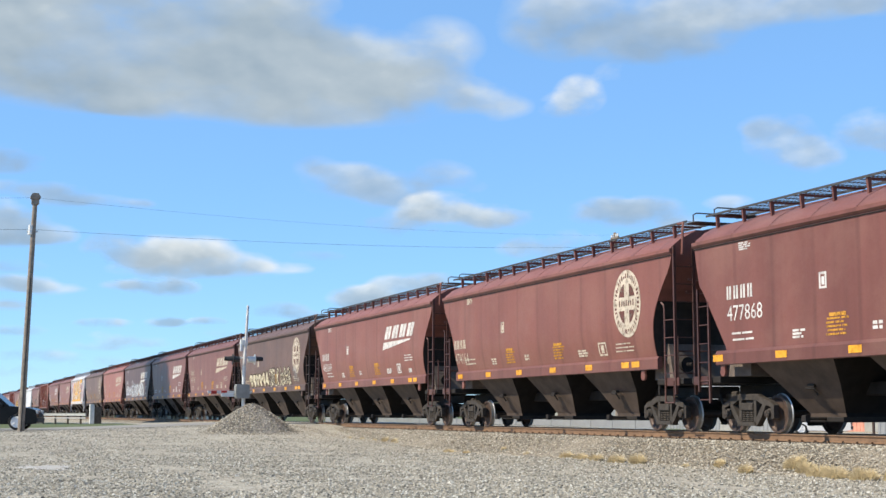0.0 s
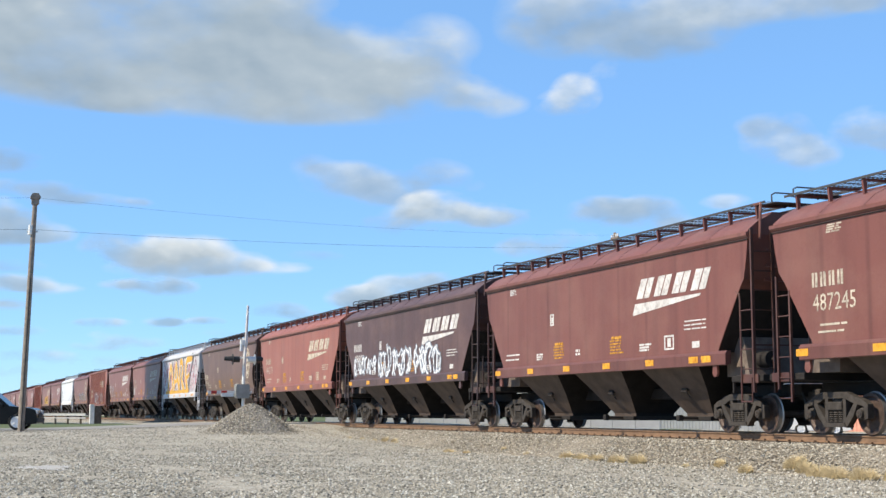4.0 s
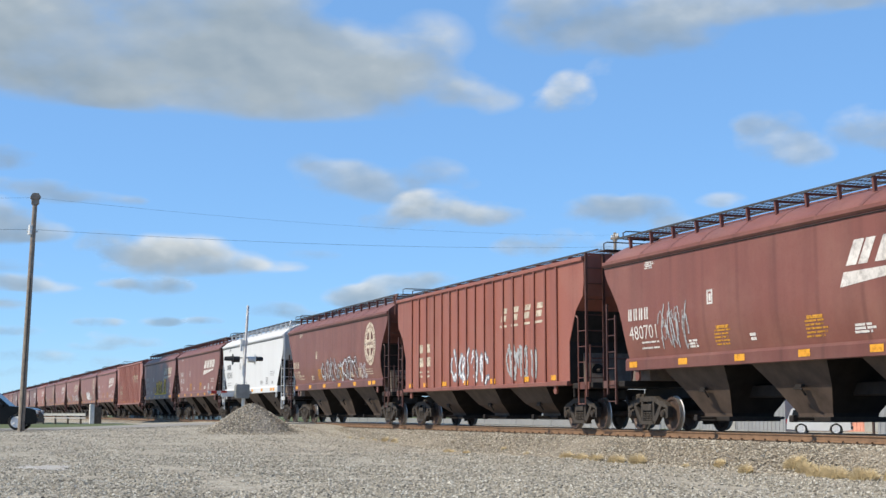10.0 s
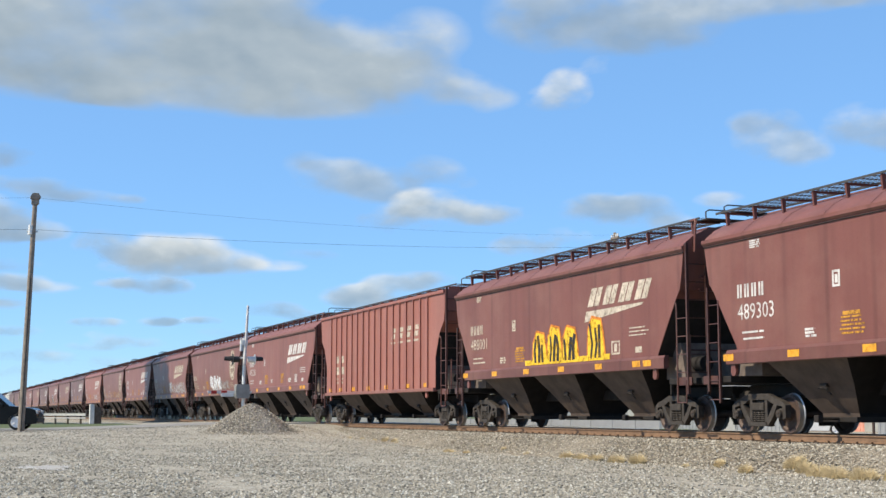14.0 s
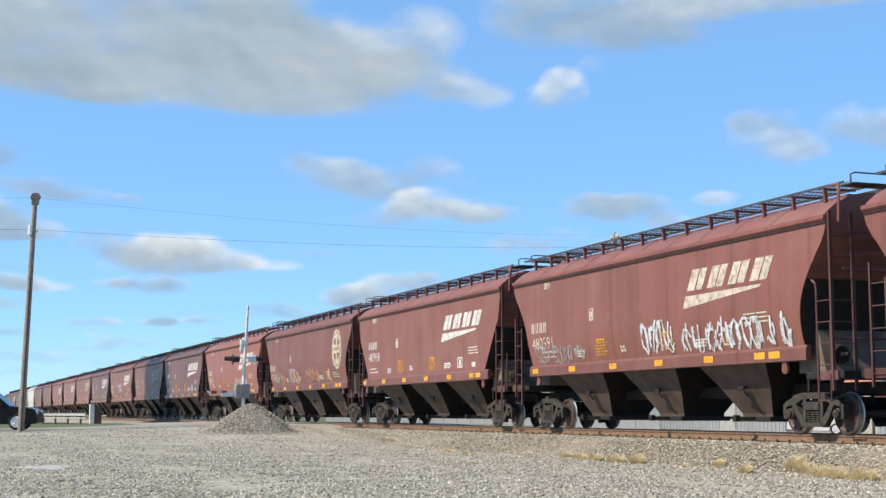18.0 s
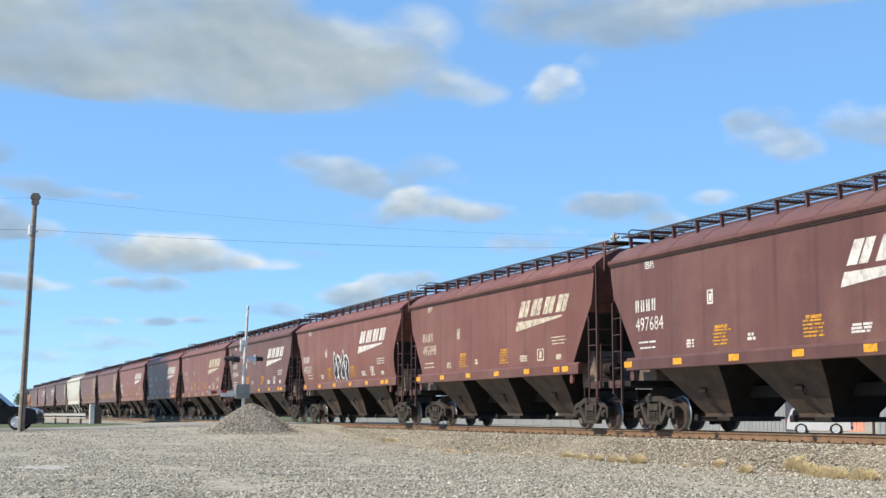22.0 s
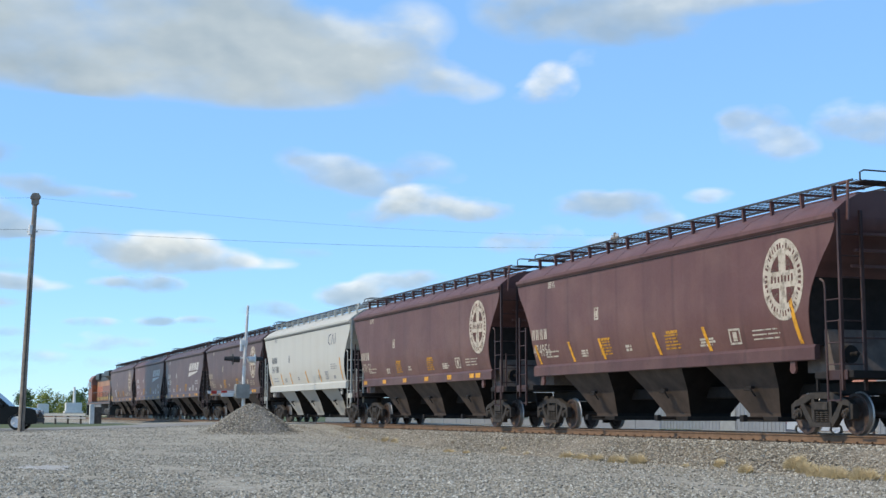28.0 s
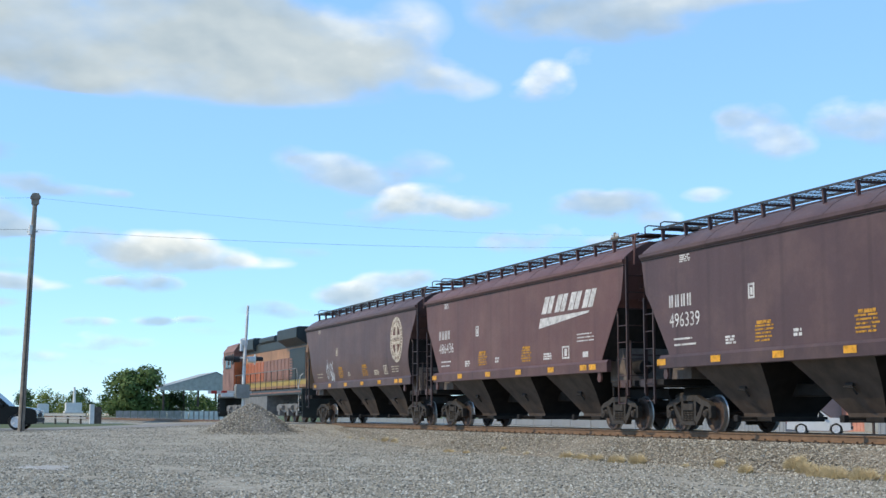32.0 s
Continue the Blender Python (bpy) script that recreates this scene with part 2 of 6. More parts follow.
def solid(name, geo, mat, label, category="", group="", kind="", at=(0, 0, 0), turn=0, smooth=False):
    ob = new(name, geo.mesh(name, mat, smooth))
    ob.matrix_basis = pose(*at, 0, 0, turn)
    return tagged(ob, label, category, group, kind)


# ---- ground ----
def ease(a, b, t):
    t = min(1, max(0, (t - a) / (b - a)))
    return t * t * (3 - 2 * t)


def ground_z(x, y):
    """Height of the ground: a low gravel lot that rises to the road and the crossing."""
    z = -0.75 + 0.39 * ease(44, 66, -x)
    ramp = ease(4.0, 17.0, y) * (1 - ease(23, 40, y)) * 0.30
    z += ramp * ease(57, 68, -x) * (1 - ease(84, 115, -x))
    z += 0.25 * ease(24, 60, y) * (1 - ease(44, 66, -x))
    z -= 0.62 * ease(32, 52, y) * ease(40, 60, -x) * (1 - ease(120, 165, -x))
    if -70 < x < 0 and y < 16.5:
        z += 0.05 * noise.noise(Vector((x * 0.13, y * 0.2, 3.0))) + 0.02 * noise.noise(Vector((x * 0.6, y * 0.7, 8.0)))
    return z


def spread(lo, hi, near0, near1, step, far):
    out = list(np.arange(near0, near1 + 0.01, step))
    d = step
    while out[-1] < hi:
        d *= far
        out.append(out[-1] + d)
    d = step
    while out[0] > lo:
        d *= far
        out.insert(0, out[0] - d)
    return out


def build_ground():
    xs, ys = spread(-4500, 3000, -130, -5, 1.0, 1.35), spread(-3000, 4500, 0, 46, 0.8, 1.35)
    g = Geo()
    n = len(ys)
    g.add([(x, y, ground_z(x, y)) for x in xs for y in ys],
          [(i * n + j, (i + 1) * n + j, (i + 1) * n + j + 1, i * n + j + 1) for i in range(len(xs) - 1) for j in range(n - 1)])
    return solid("ground", g, LOT, "wide pale grey gravel lot", "ground", kind="structure", smooth=True)


TRACK_Y = 19.6
build_ground()


# ---- railway ----
def build_track():
    bed = Geo()
    xs = [-420 + 4 * i for i in range(121)]
    prof = [(16.35, -0.82), (16.75, -0.68), (17.75, -0.27), (18.1, -0.21), (21.1, -0.21), (21.5, -0.27), (22.9, -0.82)]
    rng = random.Random(4)
    rows = [[(x, y + rng.uniform(-0.1, 0.1) * (k in (0, 1, 2)), z + rng.uniform(-0.02, 0.02) * (k in (1, 2))) for k, (y, z) in enumerate(prof)] for x in xs]
    m = len(prof)
    bed.add([p for r in rows for p in r], [(i * m + j, (i + 1) * m + j, (i + 1) * m + j + 1, i * m + j + 1) for i in range(len(xs) - 1) for j in range(m - 1)])
    solid("ballast_bed", bed, BALLAST, "raised bed of grey brown crushed stone", "ballast", kind="structure", smooth=True)
    track = thing("railway_track", "straight railway track with rusty rails on timber sleepers", "railway track", at=(0, TRACK_Y, 0))
    for side in (-1, 1):
        y = side * 0.755
        r = Geo().prism_x([(y - 0.07, -0.172), (y + 0.07, -0.172), (y + 0.07, -0.158), (y + 0.012, -0.14), (y + 0.012, -0.045), (y + 0.036, -0.036),
                           (y + 0.036, -0.006), (y - 0.036, -0.006), (y - 0.036, -0.036), (y - 0.012, -0.045), (y - 0.012, -0.14), (y - 0.07, -0.158)], -420, 60)
        rail = part("rail", r, RAIL_SIDE, track, "rust-brown steel rail")
        part("rail_head", Geo().block(-420, 60, y - 0.034, y + 0.034, -0.0062, 0.0, 0.003), RAIL_TOP, rail, "polished running surface")
    tie = Geo().block(-0.115, 0.115, -1.3, 1.3, -0.30, -0.176, 0.012).mesh("sleeper", TIE)
    for i in range(240):
        part("sleeper", tie, None, track, at=(-14 - i * 0.5, rng.uniform(-0.04, 0.04), rng.uniform(-0.006, 0.0)), turn=rng.uniform(-0.8, 0.8))
    far = Geo()
    for i in range(240, 600):
        far.block(-14 - i * 0.5 - 0.115, -14 - i * 0.5 + 0.115, -1.3, 1.3, -0.30, -0.178, 0.012)
    tagged(part("sleepers_beyond", far, TIE, track, "timber sleepers further along"), kind="stuff")
    plates = Geo()
    for i in range(200):
        for y in (-0.755, 0.755):
            for s in (-0.1, 0.1):
                plates.box(-14 - i * 0.5 - 0.02, -14 - i * 0.5 + 0.02, y + s - 0.03, y + s + 0.03, -0.176, -0.135)
    tagged(part("rail_spike", plates, RAIL_SIDE, track, "rusty rail spikes and clips"), kind="stuff")


# ---- wagons ----
HALF = 1.6            # half the width of a body
SILL, BAND, EAVE, TOP = 1.62, 1.95, 4.67, 5.02
HALF_LENGTH = {"curved": 8.46, "angled": 8.13, "ribbed": 8.58}
SPACING = {"curved": 18.24, "angled": 17.26, "ribbed": 18.53}      # from coupler to coupler
SPARE = {28: 0.3, 29: 0.5, 30: 0.5, 32: -1.3}                           # spacing of single wagons trimmed to fit the camera's view
FIRST = 291.64


def truck_template(parent, x):
    """A three-piece bogie: bolster, side frames, springs, brake beam, wheelsets that turn."""
    t = part("truck", Geo().block(-0.16, 0.16, -1.0, 1.0, 0.52, 0.80, 0.04).block(-0.45, 0.45, -0.55, 0.55, 0.66, 0.84, 0.04), CASTING, parent,
             "dusty cast steel freight truck", at=(x, 0, 0))
    for side in (-1, 1):
        y = side * 1.0
        g = Geo()
        # the casting is made of arms round a spring window and two triangular openings
        y0, y1 = y - 0.075, y + 0.075
        g.prism_y([(-1.12, 0.50), (-1.12, 0.66), (-0.95, 0.76), (-0.62, 0.84), (-0.40, 0.93), (0.40, 0.93), (0.62, 0.84), (0.95, 0.76), (1.12, 0.66), (1.12, 0.50),
                   (0.98, 0.62), (0.76, 0.66), (0.58, 0.70), (0.36, 0.79), (-0.36, 0.79), (-0.58, 0.70), (-0.76, 0.66), (-0.98, 0.62)], y0, y1)
        for s in (-1, 1):
            g.prism_y([(s * 1.12, 0.52), (s * 1.12, 0.36), (s * 1.00, 0.33), (s * 1.00, 0.63)], y0, y1)
            g.prism_y([(s * 0.78, 0.67), (s * 0.66, 0.70), (s * 0.24, 0.20), (s * 0.38, 0.16), (s * 0.62, 0.40)], y0, y1)
            g.prism_y([(s * 0.26, 0.80), (s * 0.37, 0.80), (s * 0.37, 0.30), (s * 0.26, 0.24)], y0 + 0.01, y1 - 0.01)
        g.prism_y([(-0.40, 0.17), (0.40, 0.17), (0.34, 0.27), (-0.34, 0.27)], y0 - 0.04, y1 + 0.04)
        part("side_frame", g, CASTING, t)
        sp = Geo()
        for sx in (-0.165, 0.0, 0.165):
            sp.lathe_z([(0.078 if q % 2 else 0.052, 0.27 + 0.0236 * q) for q in range(12)], sx, y + 0.025 * side)
        sp.block(-0.25, 0.25, y - 0.09, y + 0.09, 0.53, 0.72, 0.02)
        part("spring_nest", sp, CASTING, t)
        for s in (-1, 1):
            part("bearing_adapter", Geo().lathe_y([(0.03, y + side * 0.13), (0.095, y + side * 0.125), (0.105, y + side * 0.06), (0.13, y + side * 0.05), (0.13, y - side * 0.09)], 14, s * 0.889, 0.457),
                 CASTING, t, smooth=True)
    part("brake_beam", Geo().block(-0.62, -0.54, -0.8, 0.8, 0.36, 0.44, 0.02).block(0.54, 0.62, -0.8, 0.8, 0.36, 0.44, 0.02), GRIME_SHADE, t)
    for s in (-1, 1):
        w = Geo().lathe_y([(0.07, -1.02), (0.07, -0.82), (0.085, -0.8), (0.085, 0.8), (0.07, 0.82), (0.07, 1.02)], 12)
        for side in (-1, 1):
            prof = [(0.10, 0.86), (0.14, 0.85), (0.17, 0.81), (0.34, 0.79), (0.385, 0.825), (0.448, 0.825), (0.456, 0.72), (0.484, 0.705), (0.484, 0.69), (0.39, 0.69), (0.36, 0.735), (0.18, 0.75), (0.10, 0.70)]
            w.lathe_y([(r, side * y) for r, y in prof], 30)
            for k in range(3):      # cap bolts show the turning
                a = k * math.tau / 3
                w.box(0.05 * math.cos(a) - 0.014, 0.05 * math.cos(a) + 0.014, side * 1.12 - 0.03, side * 1.12 + 0.03, 0.05 * math.sin(a) - 0.014, 0.05 * math.sin(a) + 0.014)
        ws = part("wheelset", w, WHEEL, t, "rust-brown wheels on their axle", at=(s * 0.889, 0, 0.457), smooth=True)
        ws["spin"] = "front" if s > 0 else "rear"
        ws.data.materials.append(TREAD)
        for p in ws.data.polygons:      # the running surface is worn bright
            if min(math.hypot(ws.data.vertices[i].co.x, ws.data.vertices[i].co.z) for i in p.vertices) > 0.44:
                p.material_index = 1
    return t


def end_profile(kind):
    """Half the outline of a wagon side, from the sill up to the eave: distance in from the end, height."""
    if kind == "curved":
        return [(1.12, BAND), (1.12, 2.2), (1.10, 2.45), (1.06, 2.7), (1.0, 2.95), (0.90, 3.2), (0.77, 3.42), (0.58, 3.68), (0.40, 3.9), (0.20, 4.12), (0.06, 4.34), (0.0, 4.5), (0.0, EAVE)]
    if kind == "ribbed":
        return [(1.0, 1.35), (1.0, 2.6), (0.55, 3.5), (0.08, 3.9), (0.0, 4.3), (0.0, 5.05)]
    return [(1.42, BAND), (1.38, 2.05), (0.42, 3.40), (0.22, 3.62), (0.10, 4.1), (0.0, EAVE)]


def tuck(z):
    """How far the side of a rounded wagon curves in below its middle."""
    return 0.17 * (max(0.0, 3.1 - z) / 1.15) ** 2


def bend_marks(car):
    """Lays what is painted on a rounded wagon onto its curved side."""
    for o in car.children_recursive:
        if o.name.split(".")[0] in MARK_NAMES:
            bm = bmesh.new()
            bm.from_mesh(o.data)
            zs = [v.co.z for v in bm.verts]
            z = 1.9
            while z < min(3.1, max(zs)):
                if z > min(zs):
                    bmesh.ops.bisect_plane(bm, geom=bm.verts[:] + bm.edges[:] + bm.faces[:], plane_co=(0, 0, z), plane_no=(0, 0, 1))
                z += 0.15
            for v in bm.verts:
                v.co.y += tuck(v.co.z)
            bm.to_mesh(o.data)
            bm.free()


MARK_NAMES = ("mark_block", "sweep_stripe", "round_badge", "badge_pattern", "owner_mark", "painted_number", "stencil", "capacity_stencil", "yellow_stencil_block", "yellow_slash", "graffiti", "graffiti_shadow", "graffiti_edge", "painted_mark")


def wagon_template(kind):
    ribbed = kind == "ribbed"
    length = HALF_LENGTH[kind]
    eave = 5.05 if ribbed else EAVE
    sill = 1.32 if ribbed else SILL
    band = 1.35 if ribbed else BAND
    car = thing("hopper_wagon", "", "railway wagon", "wagons of the grain train")
    paint = RIB_PAINT if ribbed else PAINT
    prof = end_profile(kind)
    left = [(-length + d, z) for d, z in prof]
    right = [(length - d, z) for d, z in reversed(prof)]
    body = Geo()
    foot = HALF - (tuck(BAND) if kind == "curved" else 0.0)      # half width at the side sill
    if kind == "curved":
        for d, z in prof:
            w = HALF - tuck(z)
            body.v += [(-length + d, -w, z), (length - d, -w, z), (length - d, w, z), (-length + d, w, z)]
        m = len(prof)
        body.f = [(i * 4 + q, i * 4 + (q + 1) % 4, i * 4 + 4 + (q + 1) % 4, i * 4 + 4 + q) for i in range(m - 1) for q in range(4)] + [(0, 1, 2, 3), (4 * m - 4, 4 * m - 3, 4 * m - 2, 4 * m - 1)]
    else:
        body.prism_y(left + right, -HALF, HALF)
    b = part("body", body, paint, car, smooth=kind == "curved")
    if ribbed:
        rib = Geo().prism_z([(-0.03, -HALF - 0.001), (-0.045, -HALF - 0.05), (0.045, -HALF - 0.05), (0.03, -HALF - 0.001)], 1.42, 4.99).mesh("side_post", paint)
        for i in range(17):
            part("side_post", rib, None, b, at=(-6.75 + i * 13.5 / 16, 0, 0))
        for s in (-1, 1):
            part("top_chord", Geo().block(-length, length, s * HALF - 0.07, s * HALF + 0.07, 4.93, 5.06, 0.02), paint, b)
            part("side_sill", Geo().block(-length + 1.0, length - 1.0, s * (HALF + 0.01) - 0.09, s * (HALF + 0.01) + 0.09, 1.29, 1.43, 0.02), paint, car)
    else:
        for s in (-1, 1):
            y = s * (foot + 0.015)
            part("side_sill", Geo().prism_x([(y - s * 0.1, SILL + 0.04), (y + s * 0.03, SILL), (y + s * 0.05, SILL + 0.02), (y + s * 0.05, BAND - 0.05), (y + s * 0.0, BAND + 0.02), (y - s * 0.1, BAND + 0.02)],
                                            -length + 1.0, length - 1.0), paint, car)
            y = s * (HALF + 0.015)
            part("eave_rail", Geo().prism_x([(y - s * 0.05, EAVE - 0.12), (y + s * 0.005, EAVE - 0.08), (y + s * 0.05, EAVE - 0.03), (y + s * 0.05, EAVE + 0.05), (y - s * 0.05, EAVE + 0.05)], -length - 0.02, length + 0.02), paint, car)
            # a dark strip stands in for the shadow the eave casts
            part("drip_strip", Geo().block(-length, length, y - 0.012, y + 0.012, EAVE - 0.135, EAVE - 0.11, 0.004), GRIME_SHADE, car, "dark strip in place of the shadow below the eave")
    # roof: curved plates over the eaves
    rise = 0.12 if ribbed else 0.62
    top = eave + rise
    arc = [(-HALF, eave), (-HALF + 0.03, eave + 0.17 * rise), (-1.3, eave + 0.52 * rise), (-0.9, eave + 0.84 * rise), (-0.5, top - 0.02), (0.5, top - 0.02), (0.9, eave + 0.84 * rise), (1.3, eave + 0.52 * rise), (HALF - 0.03, eave + 0.17 * rise), (HALF, eave)]
    roof = part("roof", Geo().prism_x(arc, -length + 0.03, length - 0.03), paint, car, smooth=True)
    part("hatch_trough", Geo().block(-length + 0.9, length - 0.9, -0.34, 0.34, top - 0.04, top + 0.09, 0.03), paint, roof)
    seam = Geo().prism_x([(y * 1.002, z + 0.005) for y, z in arc], -0.025, 0.025).mesh("roof_seam", paint)
    for i in range(9):
        part("roof_seam", seam, None, roof, at=(-6.4 + i * 1.6, 0, 0))
    # running boards of open grating on brackets
    wz = top + (0.12 if ribbed else 0.17)
    grate = Geo()
    for k in range(7):
        grate.box(-length - 0.1, length + 0.1, -0.33 + k * 0.11, -0.318 + k * 0.11, wz - 0.014, wz)
    for k in range(41):
        grate.box(-length + k * 0.4, -length + k * 0.4 + 0.025, -0.42, 0.44, wz - 0.03, wz - 0.014)
    grate.box(-length - 0.1, length + 0.1, -0.46, -0.435, wz - 0.045, wz + 0.01).box(-length - 0.1, length + 0.1, 0.44, 0.465, wz - 0.04, wz + 0.01)
    gm = grate.mesh("running_board", GRATE)
    post = Geo().prism_x([(-0.43, wz - 0.03), (-0.43, wz - 0.09), (-0.40, top - 0.24), (-0.33, top - 0.24), (-0.33, wz - 0.09), (0.42, wz - 0.07), (0.42, wz - 0.03)], -0.03, 0.03).mesh("walkway_bracket", paint)
    for s in (-1, 1):
        part("running_board", gm, None, roof, at=(0, s * 0.72, 0))
        for i in range(14):
            part("walkway_bracket", post, None, roof, at=(-7.8 + i * 1.2, s * 0.72, 0), turn=0 if s < 0 else 180)
    part("end_walkway", Geo().box(-length - 0.12, -length + 0.45, -0.9, 0.9, wz - 0.02, wz), GRATE, roof)
    part("end_walkway", Geo().box(length - 0.45, length + 0.12, -0.9, 0.9, wz - 0.02, wz), GRATE, roof)
    # slope sheets coloured dark to stand for shade, and brake gear panel, at both ends
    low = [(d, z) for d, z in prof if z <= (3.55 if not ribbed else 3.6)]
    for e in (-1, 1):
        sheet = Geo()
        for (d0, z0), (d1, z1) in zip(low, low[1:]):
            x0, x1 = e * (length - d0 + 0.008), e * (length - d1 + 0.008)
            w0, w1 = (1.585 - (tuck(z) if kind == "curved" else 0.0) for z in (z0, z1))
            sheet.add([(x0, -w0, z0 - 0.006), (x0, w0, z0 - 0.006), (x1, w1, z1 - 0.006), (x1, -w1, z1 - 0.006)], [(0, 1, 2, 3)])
        part("slope_sheet", sheet, GRIME_SHADE, b, "sloping end sheet, shade painted in its dark colour")
        xa, xb = sorted((e * (length - 1.75), e * (length - 0.75)))
        part("end_panel", Geo().prism_y([(xa, 1.36), (xb, 1.36), (xb - (0.25 if e > 0 else 0), 2.3), (xa + (0.25 if e < 0 else 0), 2.3)], -1.15, 1.15), BULKHEAD, car, "dusty end bulkhead above the platform")
    # three hopper bays
    zt, zb = (sill + 0.05), 0.33
    for i, cx in enumerate((-4.15, 0.0, 4.15)):
        h = Geo()
        w0, w1 = 1.5, 0.66
        ring = lambda hx, hy, z: [(cx - hx, -hy, z), (cx + hx, -hy, z), (cx + hx, hy, z), (cx - hx, hy, z)]
        levels = [ring(w0, foot - 0.06, zt), ring(w0 * 0.98, foot - 0.1, zt - 0.04), ring(w1 + (w0 - w1) * 0.52, 1.06 * foot / HALF, zt - 0.58), ring(w1, 0.62, zb + 0.14), ring(w1, 0.6, zb + 0.04)]
        h.v = [p for lv in levels for p in lv]
        h.f = [(a * 4 + k, a * 4 + (k + 1) % 4, a * 4 + 4 + (k + 1) % 4, a * 4 + 4 + k) for a in range(4) for k in range(4)] + [(0, 1, 2, 3), (16, 17, 18, 19)]
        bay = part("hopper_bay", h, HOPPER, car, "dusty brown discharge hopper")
        bay.data.materials.append(HOPPER_SHADE)
        for p in bay.data.polygons:     # shade between the bays is painted as black on the sloping sheets
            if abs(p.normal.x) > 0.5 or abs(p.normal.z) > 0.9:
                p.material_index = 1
        gate = Geo().block(cx - 0.74, cx + 0.74, -0.75, 0.75, zb - 0.06, zb + 0.06, 0.02)
        gate.tube([(cx + 0.1, -1.28, zb + 0.02), (cx + 0.1, 1.28, zb + 0.02)], 0.035, 8)
        gate.block(cx + 0.02, cx + 0.18, -1.34, -1.22, zb - 0.06, zb + 0.1, 0.02)
        part("outlet_gate", gate, GRIME_SHADE, bay)
        lug = Geo().box(cx - 0.05, cx + 0.2, -1.12, -1.02, zt - 0.62, zt - 0.55).tube([(cx - 0.15, -1.08, zt - 0.64), (cx + 0.3, -1.16, zt - 0.66)], 0.02, 5).tube([(cx + 0.12, -1.1, zt - 0.6), (cx + 0.2, -1.0, zt - 0.8)], 0.025, 5)
        part("gate_lug", lug, GRIME_SHADE, bay)
    part("centre_sill", Geo().block(-length - 0.1, length + 0.1, -0.3, 0.3, 0.86, 1.16, 0.03), GRIME_SHADE, car)
    # ends: slope frame, platforms, corner ladders, coupler, brake gear
    platform = Geo().block(-0.72, 0.62, -1.52, 1.52, 1.20, 1.36, 0.02).box(-0.72, -0.66, -1.5, -1.44, 0.95, 1.2)
    pm = platform.mesh("end_platform", GRIME_SHADE)
    plm = Geo().block(-0.34, 0.34, -1.56, -1.53, 1.17, 1.38, 0.01).mesh("corner_plate", paint)
    lad = Geo()         # tall ladder on the end, beside the corner
    for yy in (-1.55, -0.98):
        lad.box(-0.03, 0.03, yy - 0.035, yy + 0.035, 0.95, eave + 0.12)
    for k in range(7 if not ribbed else 8):
        lad.tube([(0.0, -1.55, 1.5 + k * 0.46), (0.0, -0.98, 1.5 + k * 0.46)], 0.016, 5)
    lm = lad.mesh("end_ladder", paint)
    sl = Geo()          # low ladder on the side next to it, its outer rail bent in at the top
    sl.tube([(-0.5, -1.58, 0.72), (-0.5, -1.58, 3.15), (-0.53, -1.58, 3.28), (-0.66, -1.58, 3.36)], 0.024, 6)
    for k in range(4):
        sl.tube([(-0.5, -1.58, 1.5 + k * 0.46), (0.0, -1.56, 1.5 + k * 0.46)], 0.015, 5)
    sl.tube([(-0.5, -1.58, 0.74), (-0.06, -1.58, 0.74)], 0.02, 5).tube([(-0.06, -1.58, 0.74), (-0.06, -1.58, 1.3)], 0.02, 5)
    slm = sl.mesh("side_ladder", paint)
    hl = Geo()          # half-height ladder of the other corner
    for xx in (0.0, 0.5):
        hl.box(xx - 0.028, xx + 0.028, -1.61, -1.555, 0.72 if xx > 0.2 else 1.0, 3.55 if xx < 0.2 else 3.2)
    for k in range(6):
        hl.tube([(0.0, -1.58, 0.8 + k * 0.46), (0.5, -1.58, 0.8 + k * 0.46)], 0.015, 5)
    hlm = hl.mesh("side_ladder", paint)
    stay = Geo().tube([(0, -1.1, 1.36), (0, -1.1, 2.5)], 0.03, 6).tube([(0.0, 1.1, 1.36), (0.0, 1.1, 2.5)], 0.03, 6).tube([(0, -1.1, 2.1), (0, 1.1, 2.1)], 0.025, 6)
    stm = stay.mesh("end_handrail", paint)
    coupler = Geo().block(-0.55, 0.28, -0.12, 0.12, 0.78, 0.98, 0.03).block(0.22, 0.46, -0.19, 0.14, 0.72, 1.03, 0.04)
    cm = coupler.mesh("coupler", CASTING)
    hose = Geo().tube([(0.0, -0.35, 0.95), (0.14, -0.36, 0.72), (0.26, -0.33, 0.5), (0.42, -0.3, 0.44)], 0.03, 6)
    hm = hose.mesh("air_hose", BLACK)
    ribm = Geo().prism_x([(-1.05, -0.03), (1.05, -0.03), (1.05, 0.03), (-1.05, 0.03)], -0.02, 0.06).mesh("end_rib", paint)
    lines = Geo()
    for k in range(2):
        lines.add([(0.0, -0.75, 0.07 * k), (0.0, -0.1, 0.07 * k), (0.0, -0.1, 0.07 * k + 0.04), (0.0, -0.75, 0.07 * k + 0.04)], [(0, 1, 2, 3)])
    linem = lines.mesh("yellow_stencil", STENCIL)
    hoopm = Geo().tube([(0, -0.95, wz), (0, -0.95, wz + 0.17), (0, -0.85, wz + 0.22), (0, 0.85, wz + 0.22), (0, 0.95, wz + 0.17), (0, 0.95, wz)], 0.02, 6).mesh("end_hoop", GRATE)
    armm = Geo().tube([(0.05, -1.3, eave - 0.1), (0.06, -1.28, wz - 0.25), (-0.06, -1.18, wz - 0.03), (-0.4, -1.15, wz - 0.02)], 0.035, 6).mesh("corner_brace", paint)
